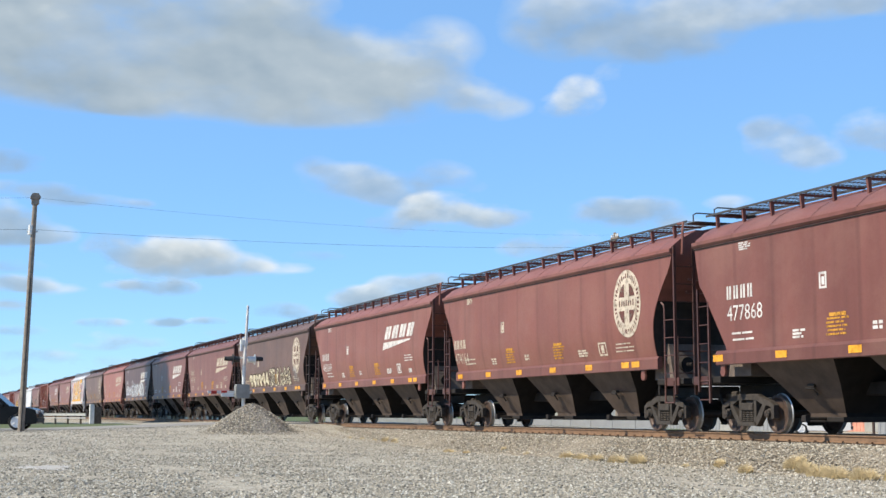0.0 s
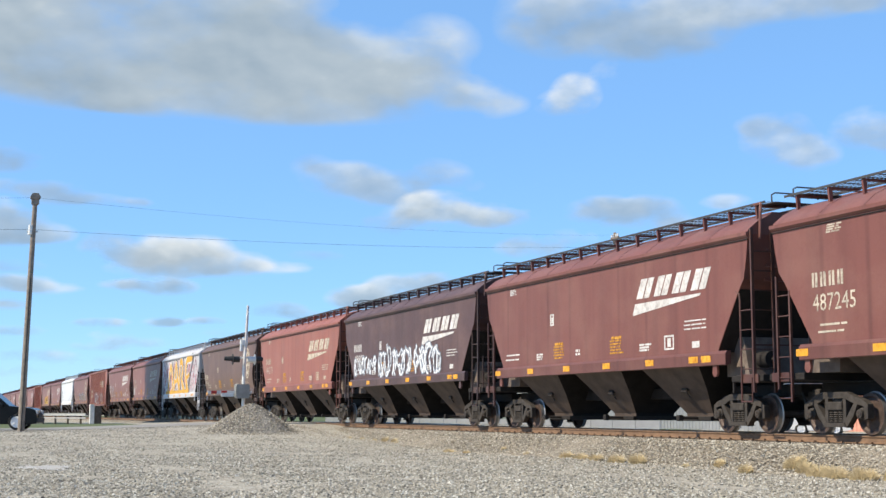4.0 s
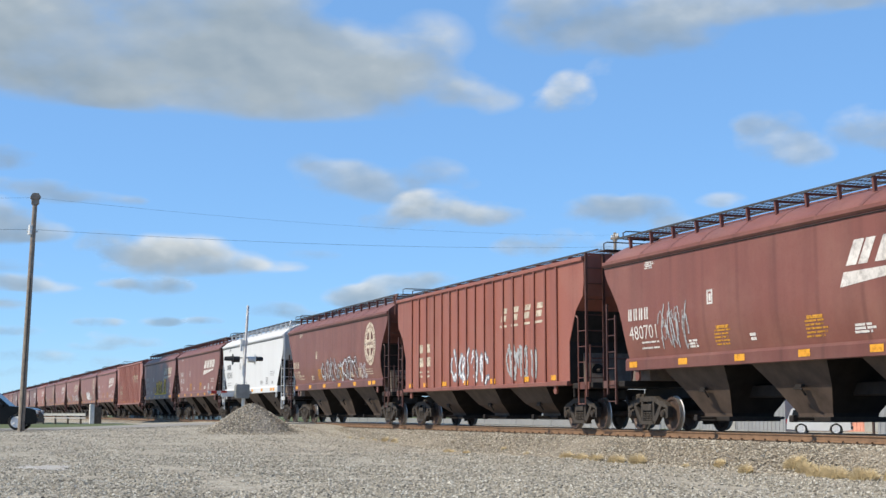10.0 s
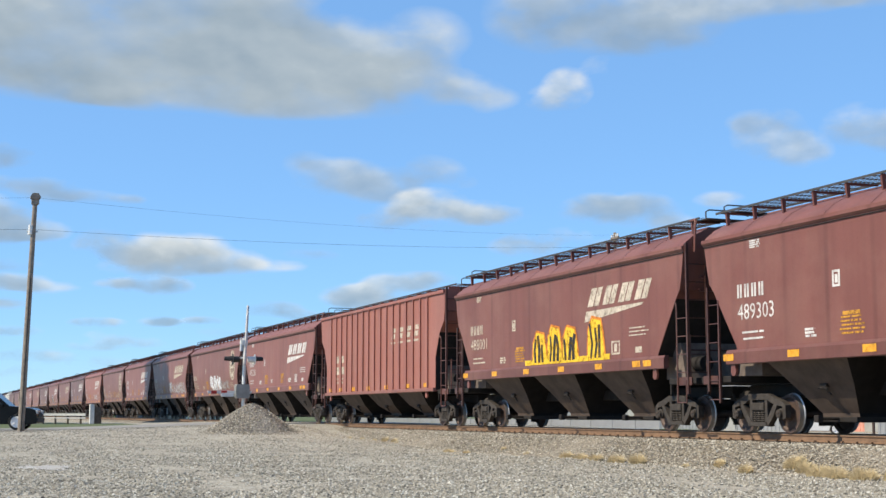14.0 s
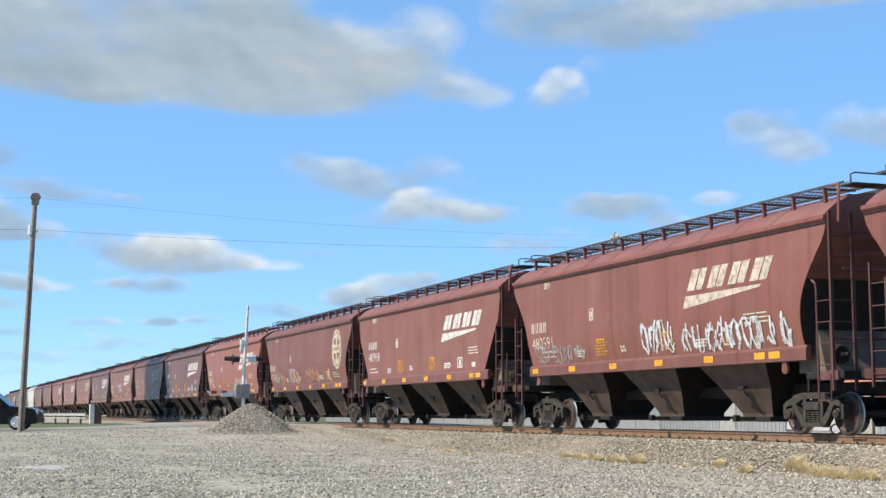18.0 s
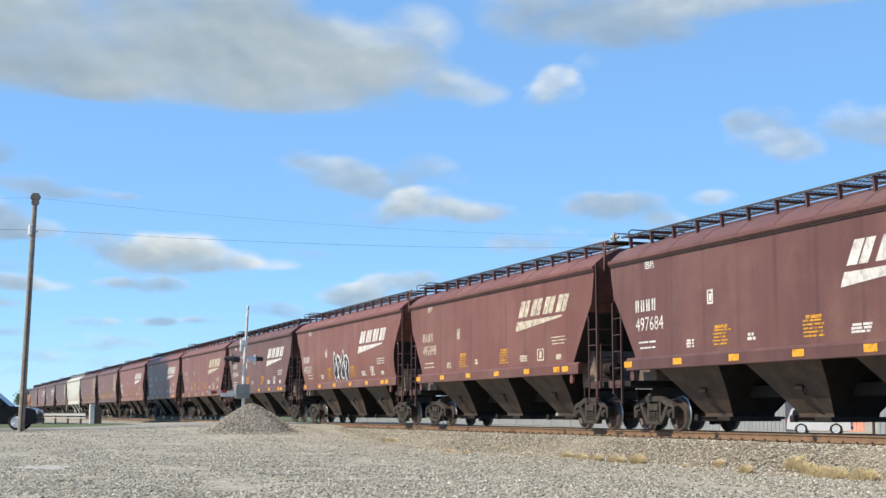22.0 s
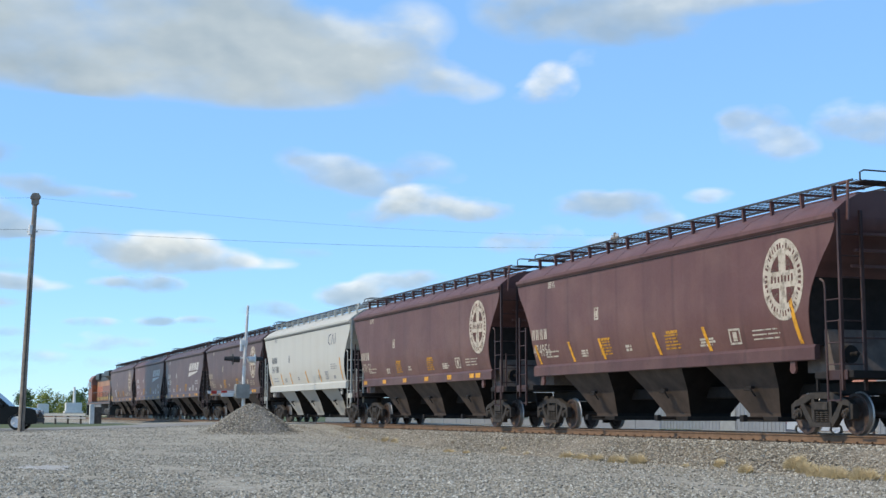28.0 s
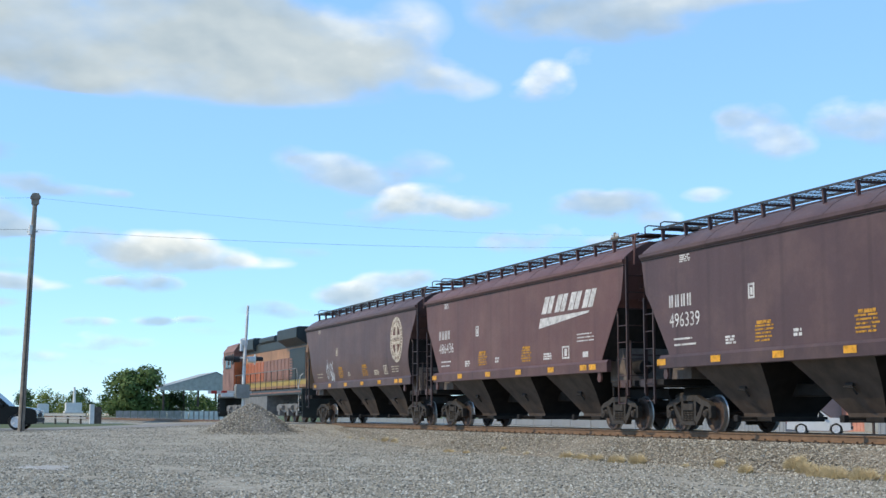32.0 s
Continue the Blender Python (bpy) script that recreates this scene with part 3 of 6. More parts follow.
    for s, turn in ((1, 0), (-1, 180)):
        x = s * length
        part("end_platform", pm, None, car, at=(x - s * 0.25, 0, 0), turn=turn)
        part("corner_plate", plm, None, car, at=(x - 0.12 * s, 0, 0))
        part("corner_plate", plm, None, car, at=(x - 0.12 * s, 3.09, 0))
        part("coupler", cm, None, car, at=(x + s * 0.26, 0, 0), turn=turn)
        part("air_hose", hm, None, car, at=(x + s * 0.2, 0, 0), turn=turn)
        part("end_handrail", stm, None, car, at=(x - s * 0.62, 0, 0), turn=turn)
        if not ribbed:
            for z, inset in ((3.62, 0.22), (3.95, 0.13), (4.3, 0.06)):
                part("end_rib", ribm, None, b, at=(x - s * inset, 0, z), turn=turn)
            part("corner_brace", armm, None, roof, at=(x, 0, 0), turn=turn)
            if s < 0:
                part("corner_brace", armm, None, roof, at=(x, 2.5, 0), turn=0)
        part("yellow_stencil", linem, None, b, "yellow warning lines", at=(x + s * 0.012 - (s * 0.05 if not ribbed else 0), 0, 4.42 if not ribbed else 4.6), turn=turn)
        part("end_hoop", hoopm, None, roof, at=(x + s * 0.06, 0, 0))
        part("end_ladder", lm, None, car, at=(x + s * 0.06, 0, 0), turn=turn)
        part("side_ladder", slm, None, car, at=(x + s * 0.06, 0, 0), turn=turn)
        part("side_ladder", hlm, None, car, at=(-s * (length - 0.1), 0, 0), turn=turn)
    part("brake_cylinder", Geo().tube([(7.15, -0.75, 1.75), (7.75, -0.75, 1.75)], 0.2, 12).tube([(7.75, -0.75, 1.75), (8.0, -0.75, 1.75)], 0.05, 8), GRIME_SHADE, car, smooth=True)
    part("air_reservoir", Geo().tube([(-7.9, 0.2, 1.66), (-7.0, 0.2, 1.66)], 0.26, 14), GRIME_SHADE, car, smooth=True)
    part("brake_wheel", Geo().lathe_y([(0.22, 0.0), (0.25, 0.02), (0.25, -0.02), (0.22, -0.02)], 16), GRIME_SHADE, car, at=(8.1, 0.5, 2.6), turn=90)
    jack = Geo().lathe_y([(0.04, -0.03), (0.11, -0.03), (0.11, 0.03), (0.04, 0.03)], 14).box(-0.09, 0.09, -0.03, 0.03, 0.04, 0.24)
    jm = jack.mesh("jacking_ring", paint)
    for x in (-6.9, 6.55):
        part("jacking_ring", jm, None, car, at=(x, -foot + 0.02, sill - 0.16))
    truck_template(car, length - 1.42)
    truck_template(car, 1.42 - length)
    return car


def set_color(car, color):
    for o in (car, *car.children_recursive):
        o.color = (*color, 1)


SIDE = -HALF - 0.008


def number_mesh(text, size):
    cu = bpy.data.curves.new("lettering", "FONT")
    cu.body, cu.size = text, size
    cu.resolution_u = 2
    ob = bpy.data.objects.new("lettering", cu)
    scene.collection.objects.link(ob)
    me = bpy.data.meshes.new_from_object(ob.evaluated_get(bpy.context.evaluated_depsgraph_get()))
    bpy.data.objects.remove(ob)
    me.transform(Matrix.Rotation(radians(90), 4, "X"))
    return me


def lettering(car, text, x, z, height, width, mat, y=SIDE):
    """Painted figures that can be read, fitted to a height and width."""
    me = number_mesh(text, 1.0)
    xs = [v.co.x for v in me.vertices]
    zs = [v.co.z for v in me.vertices]
    me.transform(Matrix.Translation((x, y, z)) @ Matrix.Diagonal((width / (max(xs) - min(xs)), 1, height / (max(zs) - min(zs)), 1)) @ Matrix.Translation((-min(xs), 0, -min(zs))))
    me.materials.clear()
    me.materials.append(mat)
    ob = new("painted_number", me)
    ob.parent = car
    return ob


def bars(g, x, z, w, h, rows, rng, y=SIDE, gap=0.5):
    """Lines of small writing that cannot be read."""
    step = h / rows
    for k in range(rows):
        z1 = z + h - k * step
        a, end = x + rng.uniform(0, 0.08) * w, x + w * rng.uniform(0.75, 1.0)
        while a < end:
            b = min(end, a + rng.uniform(0.25, 0.7) * w)
            g.rect(a, b, z1 - step * (1 - gap * 0.6), z1, y)
            a = b + 0.05
    return g


def wordmark(car, x, z, mat, scale=1.0):
    """The railway's slanted mark: four plain leaning blocks over a tapering sweep."""
    w, h = 0.76 * scale, 0.52 * scale
    for i in range(4):
        a = x + i * 0.95 * scale
        lean = lambda u, v: (a + u * w + 0.30 * scale * v, z + v * h)
        block = Geo()
        for u0, u1, v0, v1 in ((0.0, 0.46, 0.0, 1.0), (0.53, 0.94, 0.0, 1.0)):
            block.flat([lean(u0, v0), lean(u1, v0), lean(u1, v1), lean(u0, v1)], SIDE)
        part("mark_block", block, mat, car, "slanted cream block of the mark")
    part("sweep_stripe", Geo().flat([(x - 0.22 * scale, z - 0.44 * scale), (x + 3.3 * scale, z - 0.15 * scale), (x + 3.36 * scale, z - 0.09 * scale), (x - 0.08 * scale, z - 0.13 * scale)], SIDE), mat, car, "tapering cream stripe")


def emblem(car, x, z, r, mat, ground):
    """A round badge: ring, inner ring and a broad cross."""
    disc = Geo().flat([(x + r * 0.85 * math.cos(a), z + r * math.sin(a)) for a in np.linspace(0, math.tau, 49)[:-1]], SIDE)
    badge = part("round_badge", disc, mat, car, "round cream badge with a cross")
    dark = Geo()
    rng = random.Random(int(abs(x) * 10) + len(car.name))
    for i in range(38):
        a = (i + rng.uniform(-0.2, 0.2)) * math.tau / 38
        d = rng.uniform(0.022, 0.05)
        f0, f1 = (0.76, 0.9) if rng.random() < 0.7 else (0.76, 0.84)
        dark.flat([(x + r * 0.85 * f * math.cos(a + e), z + r * f * math.sin(a + e)) for f, e in ((f0, -d), (f1, -d), (f1, d), (f0, d))], SIDE - 0.003)
    for qx in (-1, 1):
        for qz in (-1, 1):
            pts = [(x + qx * r * 0.85 * 0.17, z + qz * r * 0.20)]
            pts += [(x + qx * r * 0.85 * 0.62 * math.cos(a), z + qz * r * 0.62 * math.sin(a)) for a in np.linspace(0.34, math.pi / 2 - 0.30, 9)]
            dark.flat(pts, SIDE - 0.003)
    for i in range(7):
        dark.rect(x - r * 0.48 + i * r * 0.14, x - r * 0.41 + i * r * 0.14, z - r * 0.07, z + r * (0.08 if i % 3 else 0.11), SIDE - 0.003)
    part("badge_pattern", dark, ground, badge)


def marks(car, seed, text, light, logo, shade_mat, yellow=True, logo_scale=1.0, rounded=False):
    """What is painted on a wagon's side."""
    rng = random.Random(seed)
    y = SIDE
    if logo == "badge":
        emblem(car, 6.5 if seed in (130, 131) else 6.0, 3.47, 0.93, CREAM if light is CREAM else WHITE, shade_mat)
        nx, nz = -7.35, 2.24
    else:
        nx, nz = -6.65, 2.66
    if logo == "sweep" and rounded:
        nx, nz = -7.05, 2.45
    if logo == "sweep":
        wordmark(car, 2.62, 3.54, light, logo_scale)
    if text:
        lettering(car, text, nx, nz, 0.37, 1.28 if logo == "badge" else 1.5, light)
        g = Geo()
        for i in range(4):
            a = nx + i * 0.3
            g.rect(a, a + 0.075, nz + 0.52, nz + 0.84, y).rect(a + 0.115, a + 0.2, nz + 0.52, nz + 0.84, y)
        tagged(part("owner_mark", g, light, car, "block letters of the owner's mark"), kind="stuff")
    small = Geo()
    bars(small, -6.5, 2.08, 1.2, 0.3, 2, rng, y, 1.15)
    bars(small, -4.0, 2.1, 0.5, 0.22, 3, rng)
    bars(small, -1.2, 2.14, 0.35, 0.2, 2, rng)
    bars(small, 2.7, 2.1, 0.75, 0.22, 3, rng)
    bars(small, 5.1, 2.5 if logo != "badge" else 2.1, 1.2, 0.3, 3, rng, y, 1.1)
    if logo != "badge":
        small.rect(5.5, 5.86, 2.1, 2.26, y)
    bars(small, -6.1, 4.3, 0.55, 0.2, 4, rng)
    tagged(part("stencil", small, FAINT if light is INK else light, car, "small stencilled lines"), kind="stuff")
    frame_marks = Geo()
    for x0, x1, z0, z1 in ((4.1, 4.6, 2.1, 2.48), (-2.95, -2.68, 3.14, 3.5)):
        frame_marks.rect(x0, x1, z0, z0 + 0.05, y).rect(x0, x1, z1 - 0.05, z1, y).rect(x0, x0 + 0.06, z0, z1, y - 0.001).rect(x1 - 0.06, x1, z0, z1, y - 0.001)
    frame_marks.rect(4.26, 4.44, 2.18, 2.4, y).rect(-2.86, -2.76, 3.22, 3.4, y)
    tagged(part("capacity_stencil", frame_marks, FAINT if light is INK else light, car, "framed stencil box"), kind="stuff")
    if yellow:
        for x in (-2.75, 1.0):
            g = bars(Geo(), x, 2.08, 0.85, 0.42, 5, rng, y, 0.8)
            g.rect(x + 0.12, x + 0.7, 2.52, 2.6, y)
            tagged(part("yellow_stencil_block", g, STENCIL, car, "yellow stencilled warning block"), kind="stuff")


def reflectors(car, z=SILL + 0.08, xs=(-7.0, -4.35, -1.7, 0.9, 3.4, 5.65, 6.25), y=-HALF - 0.075):
    for x in xs:
        part("reflector", Geo().rect(x - 0.22, x + 0.22, z + 0.01, z + 0.17, y), REFLECT, car, "yellow reflective strip")


def scrawl(g, rng, x0, x1, z0, z1, w, y, letters=6):
    """Loops and strokes of sprayed paint."""
    step = (x1 - x0) / letters
    for i in range(letters):
        cx = x0 + (i + 0.5) * step
        for k in range(2):
            a0 = rng.uniform(0, math.tau)
            span = rng.uniform(2.2, 5.0)
            rx, rz = step * rng.uniform(0.3, 0.62), (z1 - z0) * rng.uniform(0.25, 0.5)
            mx, mz = cx + rng.uniform(-0.2, 0.2) * step, (z0 + z1) / 2 + rng.uniform(-0.15, 0.15) * (z1 - z0)
            g.ribbon([(mx + rx * math.cos(a0 + span * q / 10), min(z1, max(z0, mz + rz * math.sin(a0 + span * q / 10) + 0.1 * math.sin(q * 1.7)))) for q in range(11)], w * rng.uniform(0.6, 1.2), y)
            y -= 0.0004
        g.ribbon([(cx + rng.uniform(-0.4, 0.4) * step, z0 + 0.05), (cx + rng.uniform(-0.2, 0.2) * step, (z0 + z1) / 2), (cx + rng.uniform(-0.4, 0.5) * step, z1 + rng.uniform(-0.2, 0.15) * (z1 - z0))], w, y - 0.0003)
    return g


def fat_shapes(gs, rng, x0, x1, z0, z1, count, y):
    """Swollen bubble shapes: outline behind, fill before."""
    step = (x1 - x0) / count
    for i in range(count):
        cx, cz = x0 + (i + 0.5) * step, (z0 + z1) / 2
        ph = rng.uniform(0, 6)
        pts = []
        for k in range(22):
            a = k * math.tau / 22
            rr = 1 + 0.22 * math.sin(3 * a + ph) + 0.12 * math.sin(5 * a + 2 * ph)
            pts.append((cx + step * 0.52 * rr * math.cos(a), cz + (z1 - z0) * 0.46 * rr * math.sin(a)))
        gs[0].flat(pts, y - i * 0.0004)
        gs[1].flat([(cx + (px - cx) * 0.76, cz + (pz - cz) * 0.84) for px, pz in pts], y - 0.004 - i * 0.0004)
        gs[0].ribbon([(cx - step * 0.1, cz - 0.1), (cx, cz + 0.05), (cx + step * 0.12, cz + 0.2 * (z1 - z0))], 0.07, y - 0.012)


SPRAY = {}


def spray(name, color):
    if name not in SPRAY:
        SPRAY[name] = flaked("sprayed " + name + " paint", color, 0.6, 0.35, 5.0)
    return SPRAY[name]


def tag(car, seed, x0, x1, z0, z1, colors, w=0.09, letters=7, wide=None):
    """A sprayed tag: an optional wide shadow colour under the strokes."""
    if wide:
        tagged(part("graffiti_shadow", scrawl(Geo(), random.Random(seed), x0, x1, z0, z1, w * 2.6, SIDE - 0.002, letters), spray(*wide), car, wide[0] + " sprayed graffiti shading"), kind="stuff")
    tagged(part("graffiti", scrawl(Geo(), random.Random(seed), x0, x1, z0, z1, w, SIDE - 0.008, letters), spray(*colors), car, colors[0] + " sprayed graffiti strokes"), kind="stuff")


BROWN = {"red": (0.200, 0.068, 0.050), "dark": (0.125, 0.049, 0.040), "plum": (0.086, 0.042, 0.040), "mid": (0.172, 0.058, 0.043), "brick": (0.285, 0.092, 0.062), "umber": (0.115, 0.06, 0.044), "rust": (0.34, 0.12, 0.088)}
# number, end shape, colour, mark, readable number
WAGONS = [
    (-1, "angled", "mid", "", "477868"), (0, "curved", "red", "badge", "474164"), (1, "curved", "red", "sweep", "483069"), (2, "curved", "umber", "badge", "475305"),
    (3, "angled", "mid", "sweep", "487245"), (4, "angled", "mid", "sweep", ""), (5, "angled", "plum", "sweep", "49809"), (6, "angled", "brick", "sweep", "484273"),
    (7, "curved", "umber", "badge", "473164"), (8, "angled", "white", "", "852383"), (9, "angled", "red", "sweep", "487837"), (10, "curved", "red", "sweep", "480701"),
    (11, "ribbed", "brick", "", ""), (12, "curved", "mid", "badge", "471678"), (13, "angled", "white", "", "852543"), (14, "angled", "mid", "sweep", "489303"),
    (15, "angled", "mid", "sweep", "488001"), (16, "ribbed", "rust", "", ""), (17, "angled", "red", "sweep", "495226"), (18, "curved", "mid", "badge", "474252"),
    (19, "curved", "red", "sweep", "480591"), (20, "angled", "red", "sweep", "487918"), (21, "curved", "mid", "badge", "475820"), (22, "curved", "brick", "sweep", "480962"),
    (23, "angled", "dark", "sweep", "497684"), (24, "angled", "mid", "sweep", "495898"), (25, "curved", "red", "sweep", "482601"), (26, "angled", "dark", "sweep", "498344"),
    (27, "angled", "red", "sweep", "477125"), (28, "angled", "red", "sweep", "484101"), (29, "curved", "red", "sweep", "480826"), (30, "curved", "dark", "badge", "474856"),
    (31, "curved", "dark", "badge", "478132"), (32, "curved", "ivory", "", "541180"), (33, "curved", "plum", "badge", "479755"), (34, "angled", "plum", "sweep", "496339"),
    (35, "angled", "dark", "sweep", "486436"), (36, "curved", "plum", "badge", ""),
]
TRAIN = []


def build_train():
    rng = random.Random(11)
    masters = {k: wagon_template(k) for k in ("angled", "curved", "ribbed")}
    used = set()
    edge = FIRST
    for k, kind, tone, mark, text in WAGONS:
        span = SPACING[kind] + SPARE.get(k, 0.0)
        x = edge - span / 2
        edge -= span
        m = pose(x, TRACK_Y, 0)
        if kind in used:
            car = copy_thing(masters[kind], m)
        else:
            car = None
        TRAIN.append([k, kind, tone, mark, text, x, car])
        used.add(kind)
    for row in TRAIN:
        if row[6] is None:
            row[6] = masters[row[1]]
            row[6].matrix_basis = pose(row[5], TRACK_Y, 0)
    shades = {"angled": "angled ends", "curved": "rounded ends", "ribbed": "ribbed sides"}
    words = {"red": "red-brown", "dark": "dark maroon", "plum": "dark plum-brown", "mid": "weathered maroon", "brick": "faded brick-red", "umber": "dark grimy brown", "rust": "faded rust-red", "white": "white", "ivory": "dusty off-white"}
    for k, kind, tone, mark, text, x, car in TRAIN:
        if tone == "white":
            color = (0.60, 0.61, 0.62) if k != 8 else (0.52, 0.51, 0.53)
        elif tone == "ivory":
            color = (0.52, 0.50, 0.44)
        else:
            f = rng.uniform(0.92, 1.08)
            color = tuple(c * f for c in BROWN[tone])
        set_color(car, color)
        for o in car.children:
            # ladders, handrails and corner plates: body colour darkened in place of shade
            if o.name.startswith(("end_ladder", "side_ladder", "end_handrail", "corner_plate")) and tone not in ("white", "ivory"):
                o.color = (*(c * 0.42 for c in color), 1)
            elif o.name.startswith("side_sill") and tone not in ("white", "ivory"):      # the sill takes a darker tone of the body colour
                o.color = (*(c * 0.76 for c in color), 1)
        if tone in ("white", "ivory"):
            for o in car.children_recursive:
                if o.data.materials[0] is PAINT or o.data.materials[0] is HOPPER and tone == "ivory":
                    if o.data.materials[0] is HOPPER:
                        o.color = (*(c * 0.72 for c in color), 1)
                    o.material_slots[0].link = "OBJECT"
                    o.material_slots[0].material = CLEAN_PAINT
        extra = {"sweep": ", slanted cream mark", "badge": ", round cream badge", "": ""}[mark]
        label = words[tone] + " covered hopper wagon, " + shades[kind] + extra
        pale = tone in ("white", "ivory")
        ink = INK if pale else (CREAM if (k % 3 == 0 or k == 19 or mark == "badge" and k != 12) else WHITE)
        dark = spray("deep brown", (0.12, 0.045, 0.037))
        if kind == "ribbed":
            ribbed_marks(car, k)
        else:
            marks(car, 100 + k, text, ink, mark, dark, not pale, rounded=kind == "curved")
        if kind == "ribbed":
            reflectors(car, 1.46, (-6.9, -5.2, -3.1, -0.9, 1.6, 4.4, 6.5), SIDE - 0.012)
        elif k not in (30, 32):
            reflectors(car, y=-HALF - 0.075 + (tuck(BAND) if kind == "curved" else 0.0))
        if special(car, k):
            label += ", graffiti"
        if kind == "curved":
            bend_marks(car)
        tagged(car, label)


def ribbed_marks(car, k):
    g = Geo()
    rng = random.Random(k)
    for i in range(4):
        x = 2.3 + i * 0.95
        g.rect(x, x + 0.42, 3.5, 3.7, SIDE, 0.06).rect(x + 0.1, x + 0.52, 3.76, 3.94, SIDE, 0.05).rect(x - 0.1, x + 0.5, 3.3, 3.38, SIDE)
    for x in (-6.0, -5.2):
        g.rect(x, x + 0.5, 2.78, 3.1, SIDE).rect(x, x + 0.55, 2.25, 2.6, SIDE)
        bars(g, x, 1.75, 0.5, 0.34, 2, rng, SIDE, 0.9)
    tagged(part("owner_mark", g, CREAM, car, "faded cream lettering between the posts"), kind="stuff")


def special(car, k):
    """Graffiti and odd marks of single wagons."""
    white, black, yellow, grey = ("white", (0.72, 0.73, 0.75)), ("black", (0.02, 0.02, 0.022)), ("yellow", (0.75, 0.47, 0.03)), ("grey", (0.35, 0.36, 0.37))
    cream = ("cream", (0.66, 0.58, 0.42))
    if k == 2:
        a, b = Geo(), Geo()
        fat_shapes((a, b), random.Random(2), -5.2, -0.3, 1.95, 2.85, 6, SIDE - 0.004)
        tagged(part("graffiti_shadow", a, spray("umber", (0.09, 0.07, 0.05)), car), kind="stuff")
        tagged(part("graffiti", b, spray(*cream), car, "cream bubble graffiti"), kind="stuff")
        tag(car, 5, -0.2, 4.8, 1.95, 2.9, cream, 0.08, 6, black)
        tag(car, 6, 5.3, 6.1, 2.0, 2.9, grey, 0.04, 2)
    elif k == 5:
        tag(car, 8, -6.6, -3.3, 2.15, 2.9, white, 0.07, 6, ("blue grey", (0.22, 0.25, 0.30)))
        tag(car, 9, -3.0, 4.6, 1.98, 3.2, white, 0.10, 9, ("blue grey", (0.22, 0.25, 0.30)))
    elif k == 8:
        mural(car)
    elif k == 9:
        tag(car, 14, -7.0, -6.2, 2.1, 2.9, white, 0.06, 3)
    elif k == 10:
        tag(car, 15, -5.4, -3.9, 2.1, 3.2, grey, 0.05, 4)
    elif k == 11:
        tag(car, 16, -2.4, 1.3, 1.5, 2.65, white, 0.08, 4, ("blue grey", (0.22, 0.25, 0.30)))
        tag(car, 17, 2.8, 5.2, 1.6, 2.6, grey, 0.12, 5)
    elif k == 12:
        tag(car, 18, -2.0, 4.0, 1.98, 3.0, ("pale grey", (0.55, 0.57, 0.6)), 0.06, 8, ("deep maroon", (0.06, 0.022, 0.02)))
        tag(car, 29, 4.3, 5.4, 1.98, 2.7, ("pale grey", (0.55, 0.57, 0.6)), 0.04, 2)
    elif k == 15:
        edge, fill, dark = Geo(), Geo(), Geo()
        rng = random.Random(3)
        for i, x in enumerate((-1.3, -0.2, 0.9, 2.6)):
            tall = (3.0, 3.12, 3.05, 3.2)[i]
            block = [(x, 1.98), (x + 0.05, tall - 0.35), (x + 0.3, tall), (x + 0.85, tall - 0.1), (x + 0.98, tall - 0.5), (x + 1.1, 1.98)]
            edge.flat([(x + 0.5 + (px - x - 0.5) * 1.14, 2.0 + (pz - 2.0) * 1.07) for px, pz in block], SIDE - 0.003)
            fill.flat(block, SIDE - 0.006)
            for q in range(3):
                dx = 0.22 + 0.27 * q
                dark.ribbon([(x + dx, 2.05), (x + dx + rng.uniform(-0.12, 0.12), 2.45), (x + dx + rng.uniform(-0.1, 0.15), tall - rng.uniform(0.1, 0.4))], rng.uniform(0.1, 0.2), SIDE - 0.009)
        fill.rect(-1.9, 4.0, 1.98, 2.14, SIDE - 0.0065)
        tagged(part("graffiti_edge", edge, spray("orange", (0.6, 0.2, 0.03)), car, "orange graffiti outline"), kind="stuff")
        tagged(part("graffiti_shadow", fill, spray(*yellow), car, "yellow graffiti letters"), kind="stuff")
        tagged(part("graffiti", dark, spray(*black), car, "black graffiti strokes"), kind="stuff")
    elif k == 18:
        tag(car, 20, -1.1, 2.2, 1.98, 2.9, white, 0.16, 7)
        tag(car, 21, 2.4, 4.8, 2.0, 2.55, grey, 0.05, 4)
    elif k == 19:
        tag(car, 22, 0.1, 1.8, 2.05, 2.9, ("pale grey", (0.55, 0.57, 0.6)), 0.07, 4)
        tag(car, 23, 2.2, 7.0, 1.98, 2.7, ("pale grey", (0.55, 0.57, 0.6)), 0.07, 9)
        tag(car, 24, -6.9, -3.4, 2.0, 2.5, grey, 0.035, 6)
    elif k == 21:
        for q, (x0, x1, z1, tone) in enumerate(((-6.2, -5.2, 2.65, grey), (-4.9, -4.2, 2.5, ("dusty rose", (0.42, 0.25, 0.2))), (-3.2, -1.5, 2.75, ("pale lilac", (0.50, 0.44, 0.49))), (0.2, 2.6, 2.7, ("dusty rose", (0.42, 0.25, 0.2))))):
            tag(car, 25 + 40 * q, x0, x1, 2.02, z1, tone, 0.055, max(2, int((x1 - x0) * 2)))
        for x in (-4.9, -1.35, 2.5, 4.6):
            part("yellow_slash", Geo().rect(x, x + 0.14, 2.0, 2.6, SIDE, -0.2), REFLECT, car)
    elif k == 22:
        tag(car, 26, 1.2, 4.6, 2.0, 2.6, ("pale grey", (0.55, 0.57, 0.6)), 0.04, 8)
    elif k == 25:
        a, b = Geo(), Geo()
